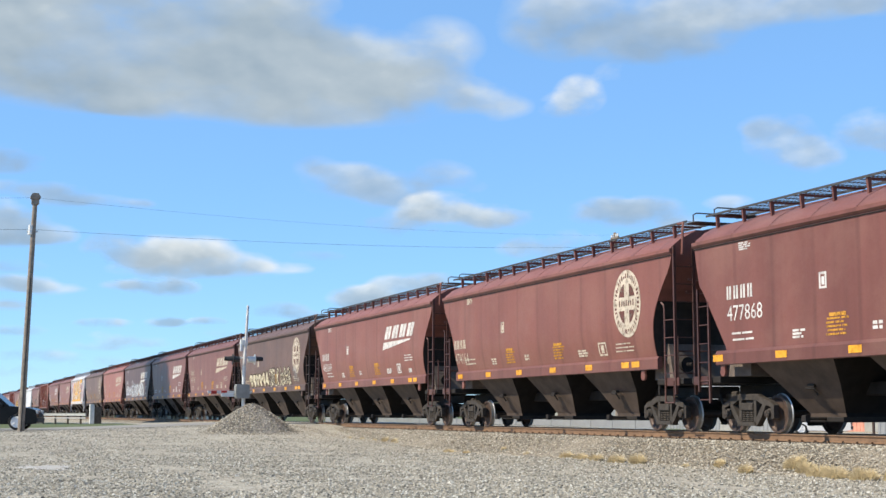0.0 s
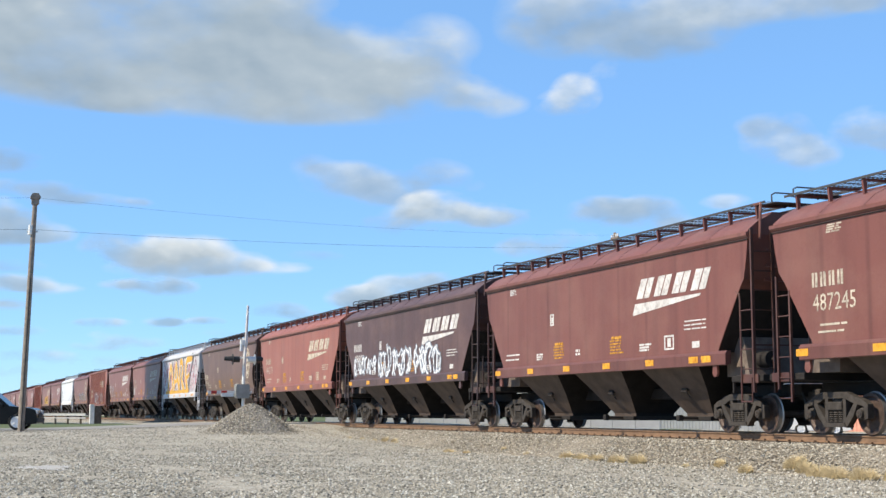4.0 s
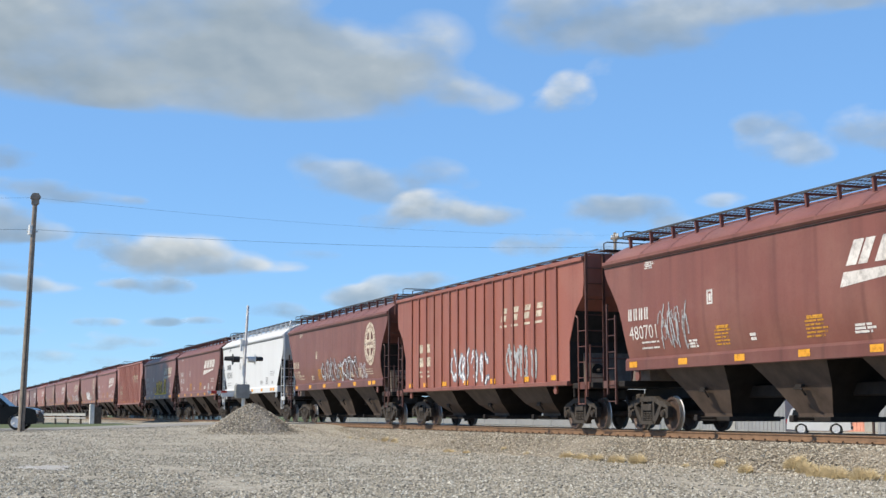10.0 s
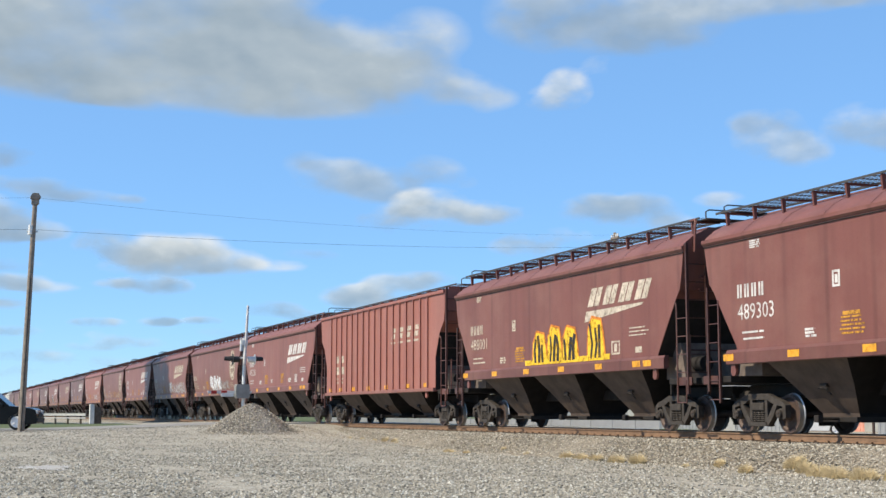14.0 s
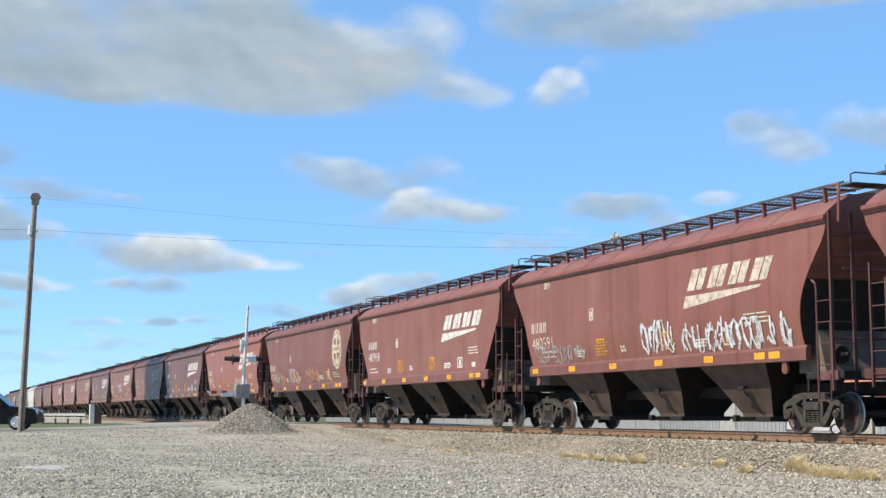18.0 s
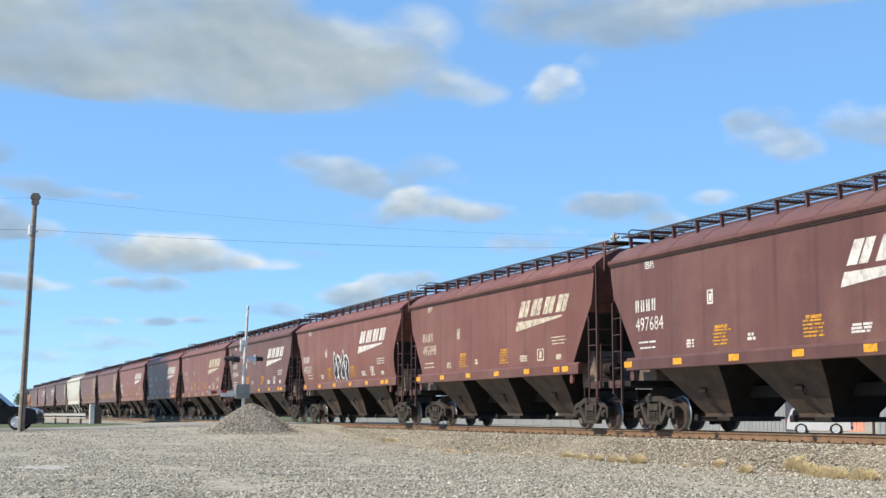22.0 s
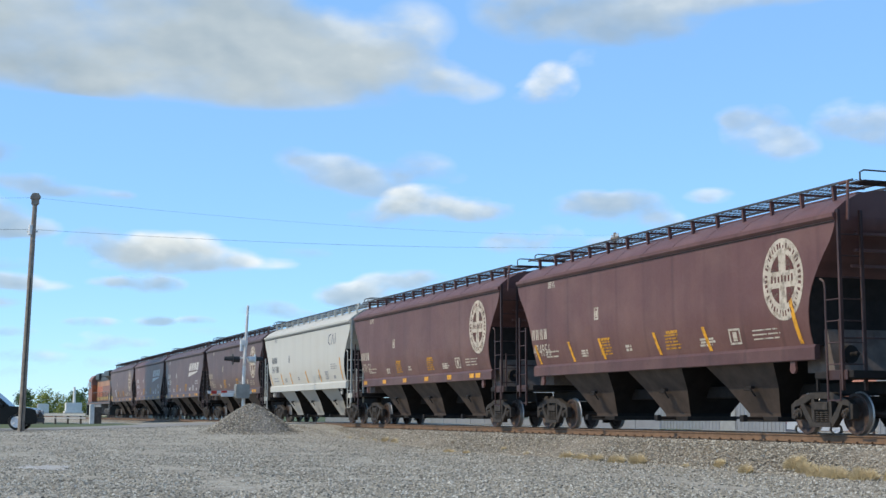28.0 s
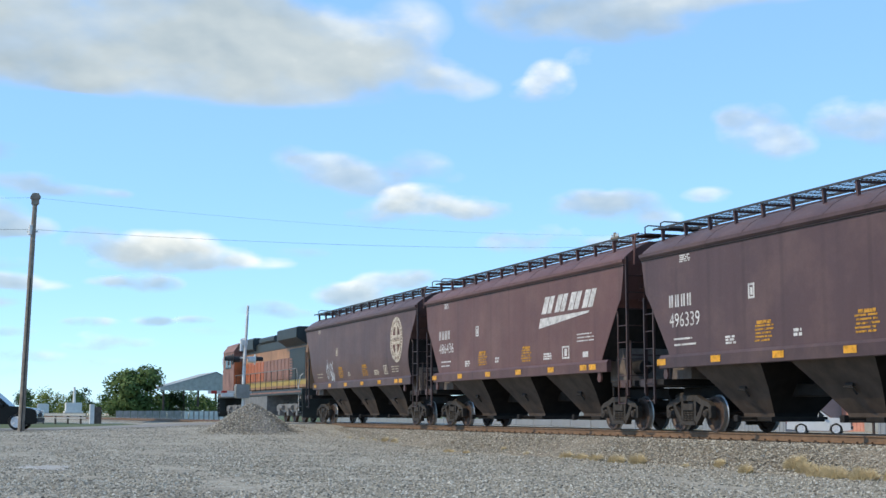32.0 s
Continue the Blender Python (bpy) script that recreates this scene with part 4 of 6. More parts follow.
        fat_shapes((a, b), random.Random(7), -1.6, 0.9, 1.8, 3.3, 4, SIDE - 0.004)
        tagged(part("graffiti", b, spray(*black), car, "black bubble graffiti with a white edge"), kind="stuff")
        tagged(part("graffiti_edge", a, spray(*white), car), kind="stuff")
    elif k in (30, 32):
        for x in (-7.0, -4.6, -2.6, 0.6, 3.1, 6.9):
            h = 1.05 if x > 6 else 0.6
            part("yellow_slash", Geo().rect(x, x + 0.14, 2.0, 2.0 + h, SIDE - 0.002, -0.22), REFLECT, car, "yellow reflective slash")
        if k == 32:
            blue = spray("dark blue", (0.03, 0.04, 0.12))
            part("painted_mark", Geo().ribbon([(5.25, 4.22), (4.90, 4.12), (4.80, 3.87), (5.10, 3.72)], 0.06, SIDE - 0.002).ribbon([(5.35, 3.72), (5.60, 4.22), (5.80, 3.72)], 0.06, SIDE - 0.002).ribbon([(6.05, 4.22), (6.00, 3.74)], 0.06, SIDE - 0.002), blue, car, "loose dark blue painted mark")
            return False
        return False
    elif k == 33:
        tag(car, 27, 1.0, 4.0, 2.0, 2.4, grey, 0.03, 7)
    elif k == 36:
        tag(car, 28, -4.6, -3.4, 2.0, 2.9, ("pale grey", (0.55, 0.57, 0.6)), 0.06, 3)
    else:
        return False
    return True


def mural(car):
    """The white wagon painted from end to end: pink clouds, tall orange-yellow letters with dark shading."""
    rng = random.Random(21)
    y = SIDE - 0.003
    for name, color, count in (("pale lilac", (0.50, 0.44, 0.49), 120), ("pale rose", (0.62, 0.40, 0.42), 110), ("red", (0.50, 0.12, 0.15), 70), ("plum", (0.30, 0.15, 0.20), 40), ("chalk white", (0.66, 0.65, 0.66), 45)):
        patches = Geo()
        for i in range(count):
            cz = rng.uniform(2.15, 4.42)
            end = 7.6 - 0.72 * max(0.0, 3.4 - cz)
            cx = rng.uniform(-end, end)
            r = rng.uniform(0.07, 0.22) * (1.6 if name == "pale lilac" else 1.0)
            lean = rng.uniform(-0.9, 1.2)
            patches.flat([(cx + r * (0.7 + 0.4 * math.sin(3 * a + i)) * math.cos(a) + lean * r * math.sin(a), cz + 1.5 * r * math.sin(a) * (1 + 0.3 * math.sin(2 * a + i))) for a in np.linspace(0, math.tau, 13)[:-1]], y - i * 0.00002)
        y -= 0.0026
        tagged(part("graffiti_cloud", patches, spray(name, color), car, name + " sprayed patches"), kind="stuff")
    shade, fill, edge = Geo(), Geo(), Geo()
    letters = [[(-5.0, 2.0), (-4.5, 2.9), (-3.85, 4.3), (-3.1, 3.75), (-2.75, 2.9), (-2.9, 2.2), (-3.6, 2.0)],
               [(-2.2, 2.0), (-1.85, 3.2), (-1.35, 4.42), (-0.8, 3.6), (-0.2, 2.7), (0.45, 2.0)], [(-1.7, 2.85), (-0.5, 3.0)],
               [(0.35, 2.0), (0.3, 3.2), (0.6, 4.42), (1.45, 4.25), (1.75, 3.6), (1.1, 3.0), (1.8, 2.5), (2.5, 2.0)],
               [(3.6, 2.0), (3.0, 3.0), (2.95, 3.8), (3.5, 4.45), (4.4, 4.4), (5.6, 4.5)], [(3.2, 3.05), (3.9, 3.15), (4.5, 3.3)], [(4.0, 2.0), (3.5, 2.6), (3.2, 3.0)]]
    for i, path in enumerate(letters):
        line = []
        for (ax, az), (bx, bz) in zip(path, path[1:]):
            line += [(ax + (bx - ax) * q / 4, az + (bz - az) * q / 4) for q in range(4)]
        line.append(path[-1])
        for _ in range(2):      # round the bends
            line = [line[0]] + [((a[0] + 2 * b[0] + c[0]) / 4, (a[1] + 2 * b[1] + c[1]) / 4) for a, b, c in zip(line, line[1:], line[2:])] + [line[-1]]
        w = 0.50 if i not in (2, 5) else 0.32
        shade.ribbon([(px + 0.34, pz + 0.02) for px, pz in line], w * 1.25, y - 0.002 - i * 0.0002)
        edge.ribbon(line, w * 1.42, y - 0.005 - i * 0.0002)
        fill.ribbon(line, w, y - 0.008 - i * 0.0002)
    fill.rect(-5.9, 4.3, 1.98, 2.2, y - 0.0079)
    shade.ribbon([(4.3, 2.05), (4.55, 2.9), (5.2, 3.7), (6.1, 4.5)], 0.34, y - 0.002)
    tagged(part("graffiti_shadow", shade, spray("slate grey", (0.10, 0.10, 0.115)), car, "dark sprayed shading"), kind="stuff")
    tagged(part("graffiti_edge", edge, spray("white", (0.72, 0.73, 0.75)), car), kind="stuff")
    tagged(part("graffiti", fill, flaked("sprayed golden paint", (0.66, 0.36, 0.05), 0.6, 0.75, 3.0), car, "tall golden yellow graffiti letters"), kind="stuff")


def train_x(t):
    t -= 16
    return 19.361 * t + 0.036 * t * t / 2


build_track()
build_train()


# ---- locomotive ----
ORANGE = worn("faded orange paint", (0.44, 0.115, 0.035), 0.5, 0.0, 0.4, 1.5)
LOCO_BLACK = worn("dark green-black paint", (0.028, 0.034, 0.032), 0.5, 0.0, 0.3, 2.0)
LOCO_TAN = worn("sun-bleached orange paint", (0.36, 0.18, 0.09), 0.55, 0.0, 0.4, 1.0)
LOCO_DIRTY = worn("sooty faded paint", (0.26, 0.135, 0.105), 0.65, 0.0, 0.4, 1.2)
LOCO_YELLOW = worn("yellow stripe paint", (0.46, 0.30, 0.06), 0.5, 0.0, 0.2, 2.0)
LOCO_SILVER = worn("dusty silver truck paint", (0.20, 0.19, 0.18), 0.6, 0.2, 0.3, 3.0)
GLASS = worn("dark window glass", (0.02, 0.024, 0.028), 0.12, 0.0, 0.1, 2.0, 0.0, 0.18)


def loco_truck(loco, x):
    t = part("truck", Geo().block(-2.3, 2.3, -0.5, 0.5, 0.7, 0.95, 0.04), LOCO_SILVER, loco, "three-axle silver-grey locomotive truck", at=(x, 0, 0))
    for side in (-1, 1):
        y = side * 1.08
        g = Geo().prism_y([(-2.7, 0.60), (-2.7, 0.86), (-2.2, 0.98), (2.2, 0.98), (2.7, 0.86), (2.7, 0.60), (2.3, 0.62), (1.9, 0.78), (1.5, 0.62), (0.9, 0.50), (0.4, 0.62), (0, 0.76),
                           (-0.4, 0.62), (-0.9, 0.50), (-1.5, 0.62), (-1.9, 0.78), (-2.3, 0.62)], y - 0.09, y + 0.09)
        part("side_frame", g, LOCO_SILVER, t)
        for s in (-1.95, 0.0, 1.95):
            part("axle_box", Geo().block(s - 0.2, s + 0.2, y - 0.14, y + 0.14, 0.34, 0.66, 0.03), LOCO_SILVER, t)
        for s in (-1.0, 1.0):
            part("brake_cylinder", Geo().tube([(s - 0.25, y + side * 0.16, 0.78), (s + 0.2, y + side * 0.16, 0.78)], 0.12, 10), LOCO_SILVER, t)
    for k, s in enumerate((-1.95, 0.0, 1.95)):
        w = Geo().lathe_y([(0.09, -0.95), (0.09, 0.95)], 10)
        for side in (-1, 1):
            w.lathe_y([(r, side * y) for r, y in ((0.1, 0.84), (0.4, 0.80), (0.45, 0.83), (0.525, 0.83), (0.53, 0.72), (0.56, 0.70), (0.56, 0.69), (0.42, 0.69), (0.1, 0.70))], 28)
            for a in (0.3, 2.4, 4.5):
                w.box(0.25 * math.cos(a) - 0.05, 0.25 * math.cos(a) + 0.05, side * 0.815 - 0.02, side * 0.815 + 0.02, 0.25 * math.sin(a) - 0.05, 0.25 * math.sin(a) + 0.05)
        ws = part("wheelset", w, WHEEL, t, "steel driving wheels on their axle", at=(s, 0, 0.53), smooth=True)
        ws["spin"] = "drive"
    return t


def build_locomotive():
    last = TRAIN[-1]
    x = last[5] - SPACING[last[1]] / 2 - 11.45
    loco = thing("locomotive", "orange and black diesel locomotive with yellow stripes, last in the train", "locomotive", at=(x, TRACK_Y, 0))
    part("underframe", Geo().block(-11.0, 11.0, -1.5, 1.5, 1.45, 1.75, 0.03), LOCO_BLACK, loco)
    part("frame_stripe", Geo().box(-10.6, 10.8, -1.515, -1.502, 1.56, 1.64), LOCO_DIRTY, loco, "grimy sill stripe")
    part("fuel_tank", Geo().prism_x([(-1.45, 0.6), (-1.2, 0.42), (1.2, 0.42), (1.45, 0.6), (1.45, 1.45), (-1.45, 1.45)], -3.6, 3.0), LOCO_SILVER, loco, "grey fuel tank")
    hood = part("long_hood", Geo().block(-5.6, 9.9, -0.92, 0.92, 1.75, 4.55, 0.12), LOCO_TAN, loco, "faded tan-orange engine hood")
    for z0, z1 in ((2.0, 2.28),):
        part("hood_stripe", Geo().box(-5.55, 9.85, -0.935, -0.925, z0, z1), LOCO_YELLOW, hood, "yellow hood stripe")
    part("hood_crown", Geo().block(-5.6, 9.8, -0.94, 0.94, 3.95, 4.62, 0.12), LOCO_BLACK, hood, "black upper hood")
    door = Geo().block(-0.38, 0.38, -0.955, -0.925, 2.35, 3.5, 0.01).mesh("hood_door", ORANGE)
    sooty = Geo().block(-0.38, 0.38, -0.955, -0.925, 2.35, 3.5, 0.01).mesh("hood_door", LOCO_DIRTY)
    for i in range(14):
        part("hood_door", door if i < 6 else sooty, None, hood, at=(-4.8 + i * 0.86, 0, 0))
    grille = Geo()
    for k in range(10):
        grille.box(6.2, 9.4, -0.96, -0.93, 2.4 + k * 0.15, 2.46 + k * 0.15)
    part("radiator_grille", grille.box(6.1, 9.5, -0.945, -0.926, 2.3, 3.95), LOCO_BLACK, hood, "sooty black radiator grille")
    part("radiator_wing", Geo().prism_x([(-1.5, 4.45), (-1.5, 4.95), (-1.35, 5.02), (1.35, 5.02), (1.5, 4.95), (1.5, 4.45), (0.95, 4.1), (-0.95, 4.1)], 5.4, 9.7), LOCO_BLACK, loco, "black overhanging radiator housing")
    part("exhaust_housing", Geo().block(-1.2, 2.6, -1.0, 1.0, 4.55, 4.92, 0.1), LOCO_BLACK, loco)
    part("dynamic_brake_box", Geo().block(-5.5, -2.2, -1.15, 1.15, 4.2, 5.0, 0.12), LOCO_BLACK, loco)
    cab = part("cab", Geo().prism_x([(-1.5, 1.75), (-1.5, 4.3), (-1.2, 4.75), (-0.6, 4.95), (0.6, 4.95), (1.2, 4.75), (1.5, 4.3), (1.5, 1.75)], -9.3, -6.0), LOCO_DIRTY, loco, "sooty grey-pink crew cab")
    part("cab_door", Geo().block(-6.03, -5.96, -1.45, -0.98, 1.9, 3.7, 0.01), ORANGE, cab, "orange rear cab door")
    for a, b in ((-8.45, -7.75), (-7.55, -6.8)):
        w = part("window", Geo().block(a, b, -1.52, -1.495, 3.35, 4.1, 0.01), GLASS, cab, "dark cab window")
        part("window_frame", Geo().box(a - 0.05, b + 0.05, -1.53, -1.50, 3.29, 3.35).box(a - 0.05, b + 0.05, -1.53, -1.50, 4.1, 4.16), LOCO_BLACK, w)
    for y in (-0.95, 0.95):
        part("windscreen", Geo().block(-9.40, -9.35, y - 0.4, y + 0.4, 3.45, 4.2, 0.02), GLASS, cab)
    part("nose", Geo().prism_y([(-11.0, 1.75), (-9.3, 1.75), (-9.3, 3.35), (-10.6, 3.1), (-10.95, 2.7)], -0.9, 0.9), LOCO_DIRTY, loco, "sooty faded short nose")
    part("cab_front_panel", Geo().block(-9.36, -7.3, -1.512, 1.512, 1.78, 3.24, 0.01), LOCO_DIRTY, cab, "sooty grey-pink front of the cab")
    part("cab_roof", Geo().prism_x([(-1.53, 4.32), (-1.22, 4.79), (-0.6, 5.0), (0.6, 5.0), (1.22, 4.79), (1.53, 4.32)], -9.38, -5.95), LOCO_DIRTY, cab, "sooty cab roof")
    part("side_mirror", Geo().block(-8.5, -8.2, -1.72, -1.66, 3.55, 4.0, 0.02), WHITE_PAINT, cab, "pale wing mirror")
    part("horn", Geo().tube([(-8.3, 0.2, 5.08), (-7.8, 0.2, 5.1)], 0.07, 8), LOCO_SILVER, cab)
    post = Geo().tube([(0, -1.46, 1.75), (0, -1.46, 2.8)], 0.022, 6).mesh("stanchion", LOCO_BLACK)
    for i in range(12):
        part("stanchion", post, None, loco, at=(-5.4 + i * 1.35, 0, 0))
    part("handrail", Geo().tube([(-5.6, -1.46, 2.8), (9.6, -1.46, 2.8), (9.85, -1.46, 2.55), (9.95, -1.46, 1.9), (10.6, -1.44, 1.2)], 0.026, 6), LOCO_SILVER, loco, "pale bent handrail")
    part("end_grab_rail", Geo().tube([(10.2, -1.46, 0.6), (10.2, -1.46, 1.9), (10.5, -1.46, 2.4), (10.9, -1.44, 2.5)], 0.03, 6), WHITE_PAINT, loco, "white grab rail")
    for sx in (-10.6, 10.5):
        st = Geo()
        for k in range(4):
            st.block(sx - 0.35, sx + 0.35, -1.5, -1.2, 0.5 + k * 0.3, 0.54 + k * 0.3, 0.01)
        st.box(sx - 0.38, sx - 0.35, -1.5, -1.15, 0.45, 1.5).box(sx + 0.35, sx + 0.38, -1.5, -1.15, 0.45, 1.5)
        part("step_well", st, LOCO_BLACK, loco)
        part("pilot_plate", Geo().box(sx + (0.42 if sx > 0 else -0.5), sx + (0.5 if sx > 0 else -0.42), -1.45, 1.45, 0.25, 1.45), LOCO_BLACK, loco)
        part("coupler", Geo().block(sx + (0.5 if sx > 0 else -0.95), sx + (0.95 if sx > 0 else -0.5), -0.14, 0.14, 0.75, 1.0, 0.03), CASTING, loco)
    loco_truck(loco, -6.9)
    loco_truck(loco, 6.9)
    TRAIN.append([37, "loco", "", "", "", x, loco])


build_locomotive()


# ---- road, crossing and roadside ----
POLE_WOOD = worn("weathered pole timber", (0.25, 0.205, 0.165), 0.9, 0.0, 0.35, 5.0, 0.3)
GALV = worn("dull aluminium", (0.70, 0.70, 0.68), 0.6, 0.1, 0.15, 4.0)
CABINET = worn("grey equipment box", (0.30, 0.30, 0.28), 0.6, 0.2, 0.2, 3.0)
SIGNAL_BLACK = worn("matt black signal plate", (0.02, 0.02, 0.02), 0.7)
LENS = worn("unlit signal lens", (0.16, 0.02, 0.02), 0.2)
RED = worn("red stripe paint", (0.45, 0.04, 0.03), 0.5)
BARRIER = worn("galvanised guard rail", (0.46, 0.46, 0.45), 0.6, 0.0, 0.2, 3.0)
CONCRETE = worn("stained concrete", (0.33, 0.31, 0.28), 0.9, 0.0, 0.3, 2.5, 0.3)
GRASS = worn("short green grass", (0.085, 0.105, 0.03), 0.9, 0.0, 0.4, 1.2, 0.4)


SILT = worn("pale dried silt", (0.39, 0.37, 0.34), 0.85, 0.0, 0.25, 3.0, 0.2, 0.3)
PUDDLE = (-33.3, 2.68)


def strip(name, mat, label, xs, ys, lift, kind="structure", category=""):
    g = Geo()
    n = len(ys)
    g.add([(x, y, ground_z(x, y) + lift) for x in xs for y in ys], [(i * n + j, (i + 1) * n + j, (i + 1) * n + j + 1, i * n + j + 1) for i in range(len(xs) - 1) for j in range(n - 1)])
    return solid(name, g, mat, label, category, kind=kind, smooth=True)


def build_road():
    strip("road", ASPHALT, "pale worn asphalt road up to the crossing", [-79.5, -77, -75, -72, -69.5, -69.0], list(np.arange(-60, 17.3, 1.2)), 0.02, category="road")
    strip("road", ASPHALT, "pale worn asphalt road beyond the tracks", [-79.5, -77, -74, -71, -69.0], list(np.arange(22.2, 90, 2.0)), 0.02, category="road")
    deck = Geo().block(-79.5, -69.0, 20.45, 21.6, -0.3, -0.01, 0.02).block(-79.5, -69.0, 16.9, 18.72, -0.3, -0.01, 0.02).block(-79.5, -69.0, 18.97, 20.23, -0.3, -0.012, 0.02)
    solid("crossing_deck", deck, CONCRETE, "concrete panels of the level crossing between the rails", "crossing", kind="structure")
    strip("verge", GRASS, "strip of short green grass beside the road", list(np.arange(-128, -79.8, 3.0)), list(np.arange(-20, 12.0, 1.5)), 0.015, category="grass")
    strip("far_verge", GRASS, "green grass beyond the railway", list(np.arange(-420, -100, 8.0)), list(np.arange(25, 130, 5.0)), 0.02, category="grass")


def build_puddle():
    """A pale patch in the gravel where a puddle has dried."""
    rng = random.Random(31)
    cx, cy = PUDDLE
    ring = []
    for k in range(40):
        a = k * math.tau / 40
        r = 1 + 0.22 * math.sin(3 * a + 1) + 0.12 * math.sin(7 * a) + rng.uniform(-0.08, 0.08)
        ring.append((cx + 1.5 * r * math.cos(a), cy + 0.58 * r * math.sin(a)))
    g = Geo()
    g.add([(cx, cy, ground_z(cx, cy) + 0.035)] + [(x, y, ground_z(x, y) + 0.012) for x, y in ring], [(0, k + 1, (k + 1) % 40 + 1) for k in range(40)])
    solid("dried_puddle", g, SILT, "pale dried puddle in the gravel lot", "ground patch", kind="structure")


def build_signal():
    x, y = -67.4, 14.6
    z0 = ground_z(x, y)
    s = thing("crossing_signal", "pale metal crossing signal mast with lamps and gate", "crossing signal", at=(x, y, z0), turn=0)
    part("mast", Geo().tube([(0, 0, 0), (0.0, 0.0, 2.2), (0.02, 0.05, 4.1)], 0.085, 10), GALV, s, smooth=True)
    part("raised_arm", Geo().tube([(0.1, 0.0, 2.9), (0.1, 0.14, 5.85)], 0.085, 6, 0.07), WHITE_PAINT, s, "tall white upright arm")
    part("clamp", Geo().block(-0.12, 0.16, -0.14, 0.14, 3.9, 4.15, 0.03).block(-0.08, 0.10, -0.2, -0.1, 3.6, 4.2, 0.03), GALV, s)
    part("cross_arm", Geo().tube([(-0.05, -0.6, 3.28), (-0.05, 0.6, 3.28)], 0.045, 8), GALV, s)
    for d in (-1, 1):
        yy = d * 0.42
        lamp = part("lamp_head", Geo().tube([(-0.05, yy - d * 0.2, 3.2), (-0.05, yy - d * 0.08, 3.2), (-0.05, yy + d * 0.12, 3.2)], 0.15, 14), SIGNAL_BLACK if d < 0 else GALV, s, "round signal lamp housing", smooth=True)
        part("background_plate", Geo().tube([(-0.05, yy + d * 0.12, 3.2), (-0.05, yy + d * 0.135, 3.2)], 0.27, 18), SIGNAL_BLACK if d < 0 else GALV, lamp)
        part("lens", Geo().tube([(-0.05, yy + d * 0.137, 3.2), (-0.05, yy + d * 0.16, 3.2)], 0.14, 14), LENS, lamp)
        hood = Geo()
        for k in range(12):
            a0, a1 = -0.5 + 4.14 * k / 12, -0.5 + 4.14 * (k + 1) / 12
            hood.add([(-0.05 + rr * math.cos(a), yy + d * dd, 3.2 + rr * math.sin(a)) for dd, rr in ((0.14, 0.165), (0.52, 0.13)) for a in (a0, a1)], [(0, 1, 3, 2)])
        part("visor", hood, SIGNAL_BLACK, lamp)
    part("bell", Geo().tube([(0, 0, 4.08), (0.02, 0, 4.16), (0.02, 0, 4.24)], 0.12, 10), GALV, s, smooth=True)
    box = part("gate_mechanism", Geo().block(-0.22, 0.24, -0.40, 0.26, 1.3, 1.98, 0.05), CABINET, s, "grey gate mechanism box")
    part("box_door", Geo().block(-0.17, 0.19, -0.425, -0.405, 1.37, 1.91, 0.01), CABINET, box)
    part("counterweight", Geo().block(-0.10, 0.10, -1.1, -0.5, 1.38, 1.56, 0.03), GALV, s)
    arm = part("gate_arm", Geo().block(-0.05, 0.05, -1.75, 0.4, 1.52, 1.66, 0.02), WHITE_PAINT, s, "white gate arm stub with red stripes")
    for yy in (-1.6, -1.1):
        part("red_stripe", Geo().block(-0.056, 0.056, yy, yy + 0.28, 1.514, 1.666, 0.02), RED, arm)
    part("footing", Geo().block(-0.35, 0.35, -0.35, 0.35, -0.1, 0.25, 0.03), CONCRETE, s)


def pole_wires(points, name, label, sag, r=0.012):
    g = Geo()
    for (a, b) in zip(points, points[1:]):
        a, b = Vector(a), Vector(b)
        g.tube([a.lerp(b, i / 14) - Vector((0, 0, sag * 4 * (i / 14) * (1 - i / 14))) for i in range(15)], r, 4)
    return solid(name, g, SIGNAL_BLACK, label, "cable")


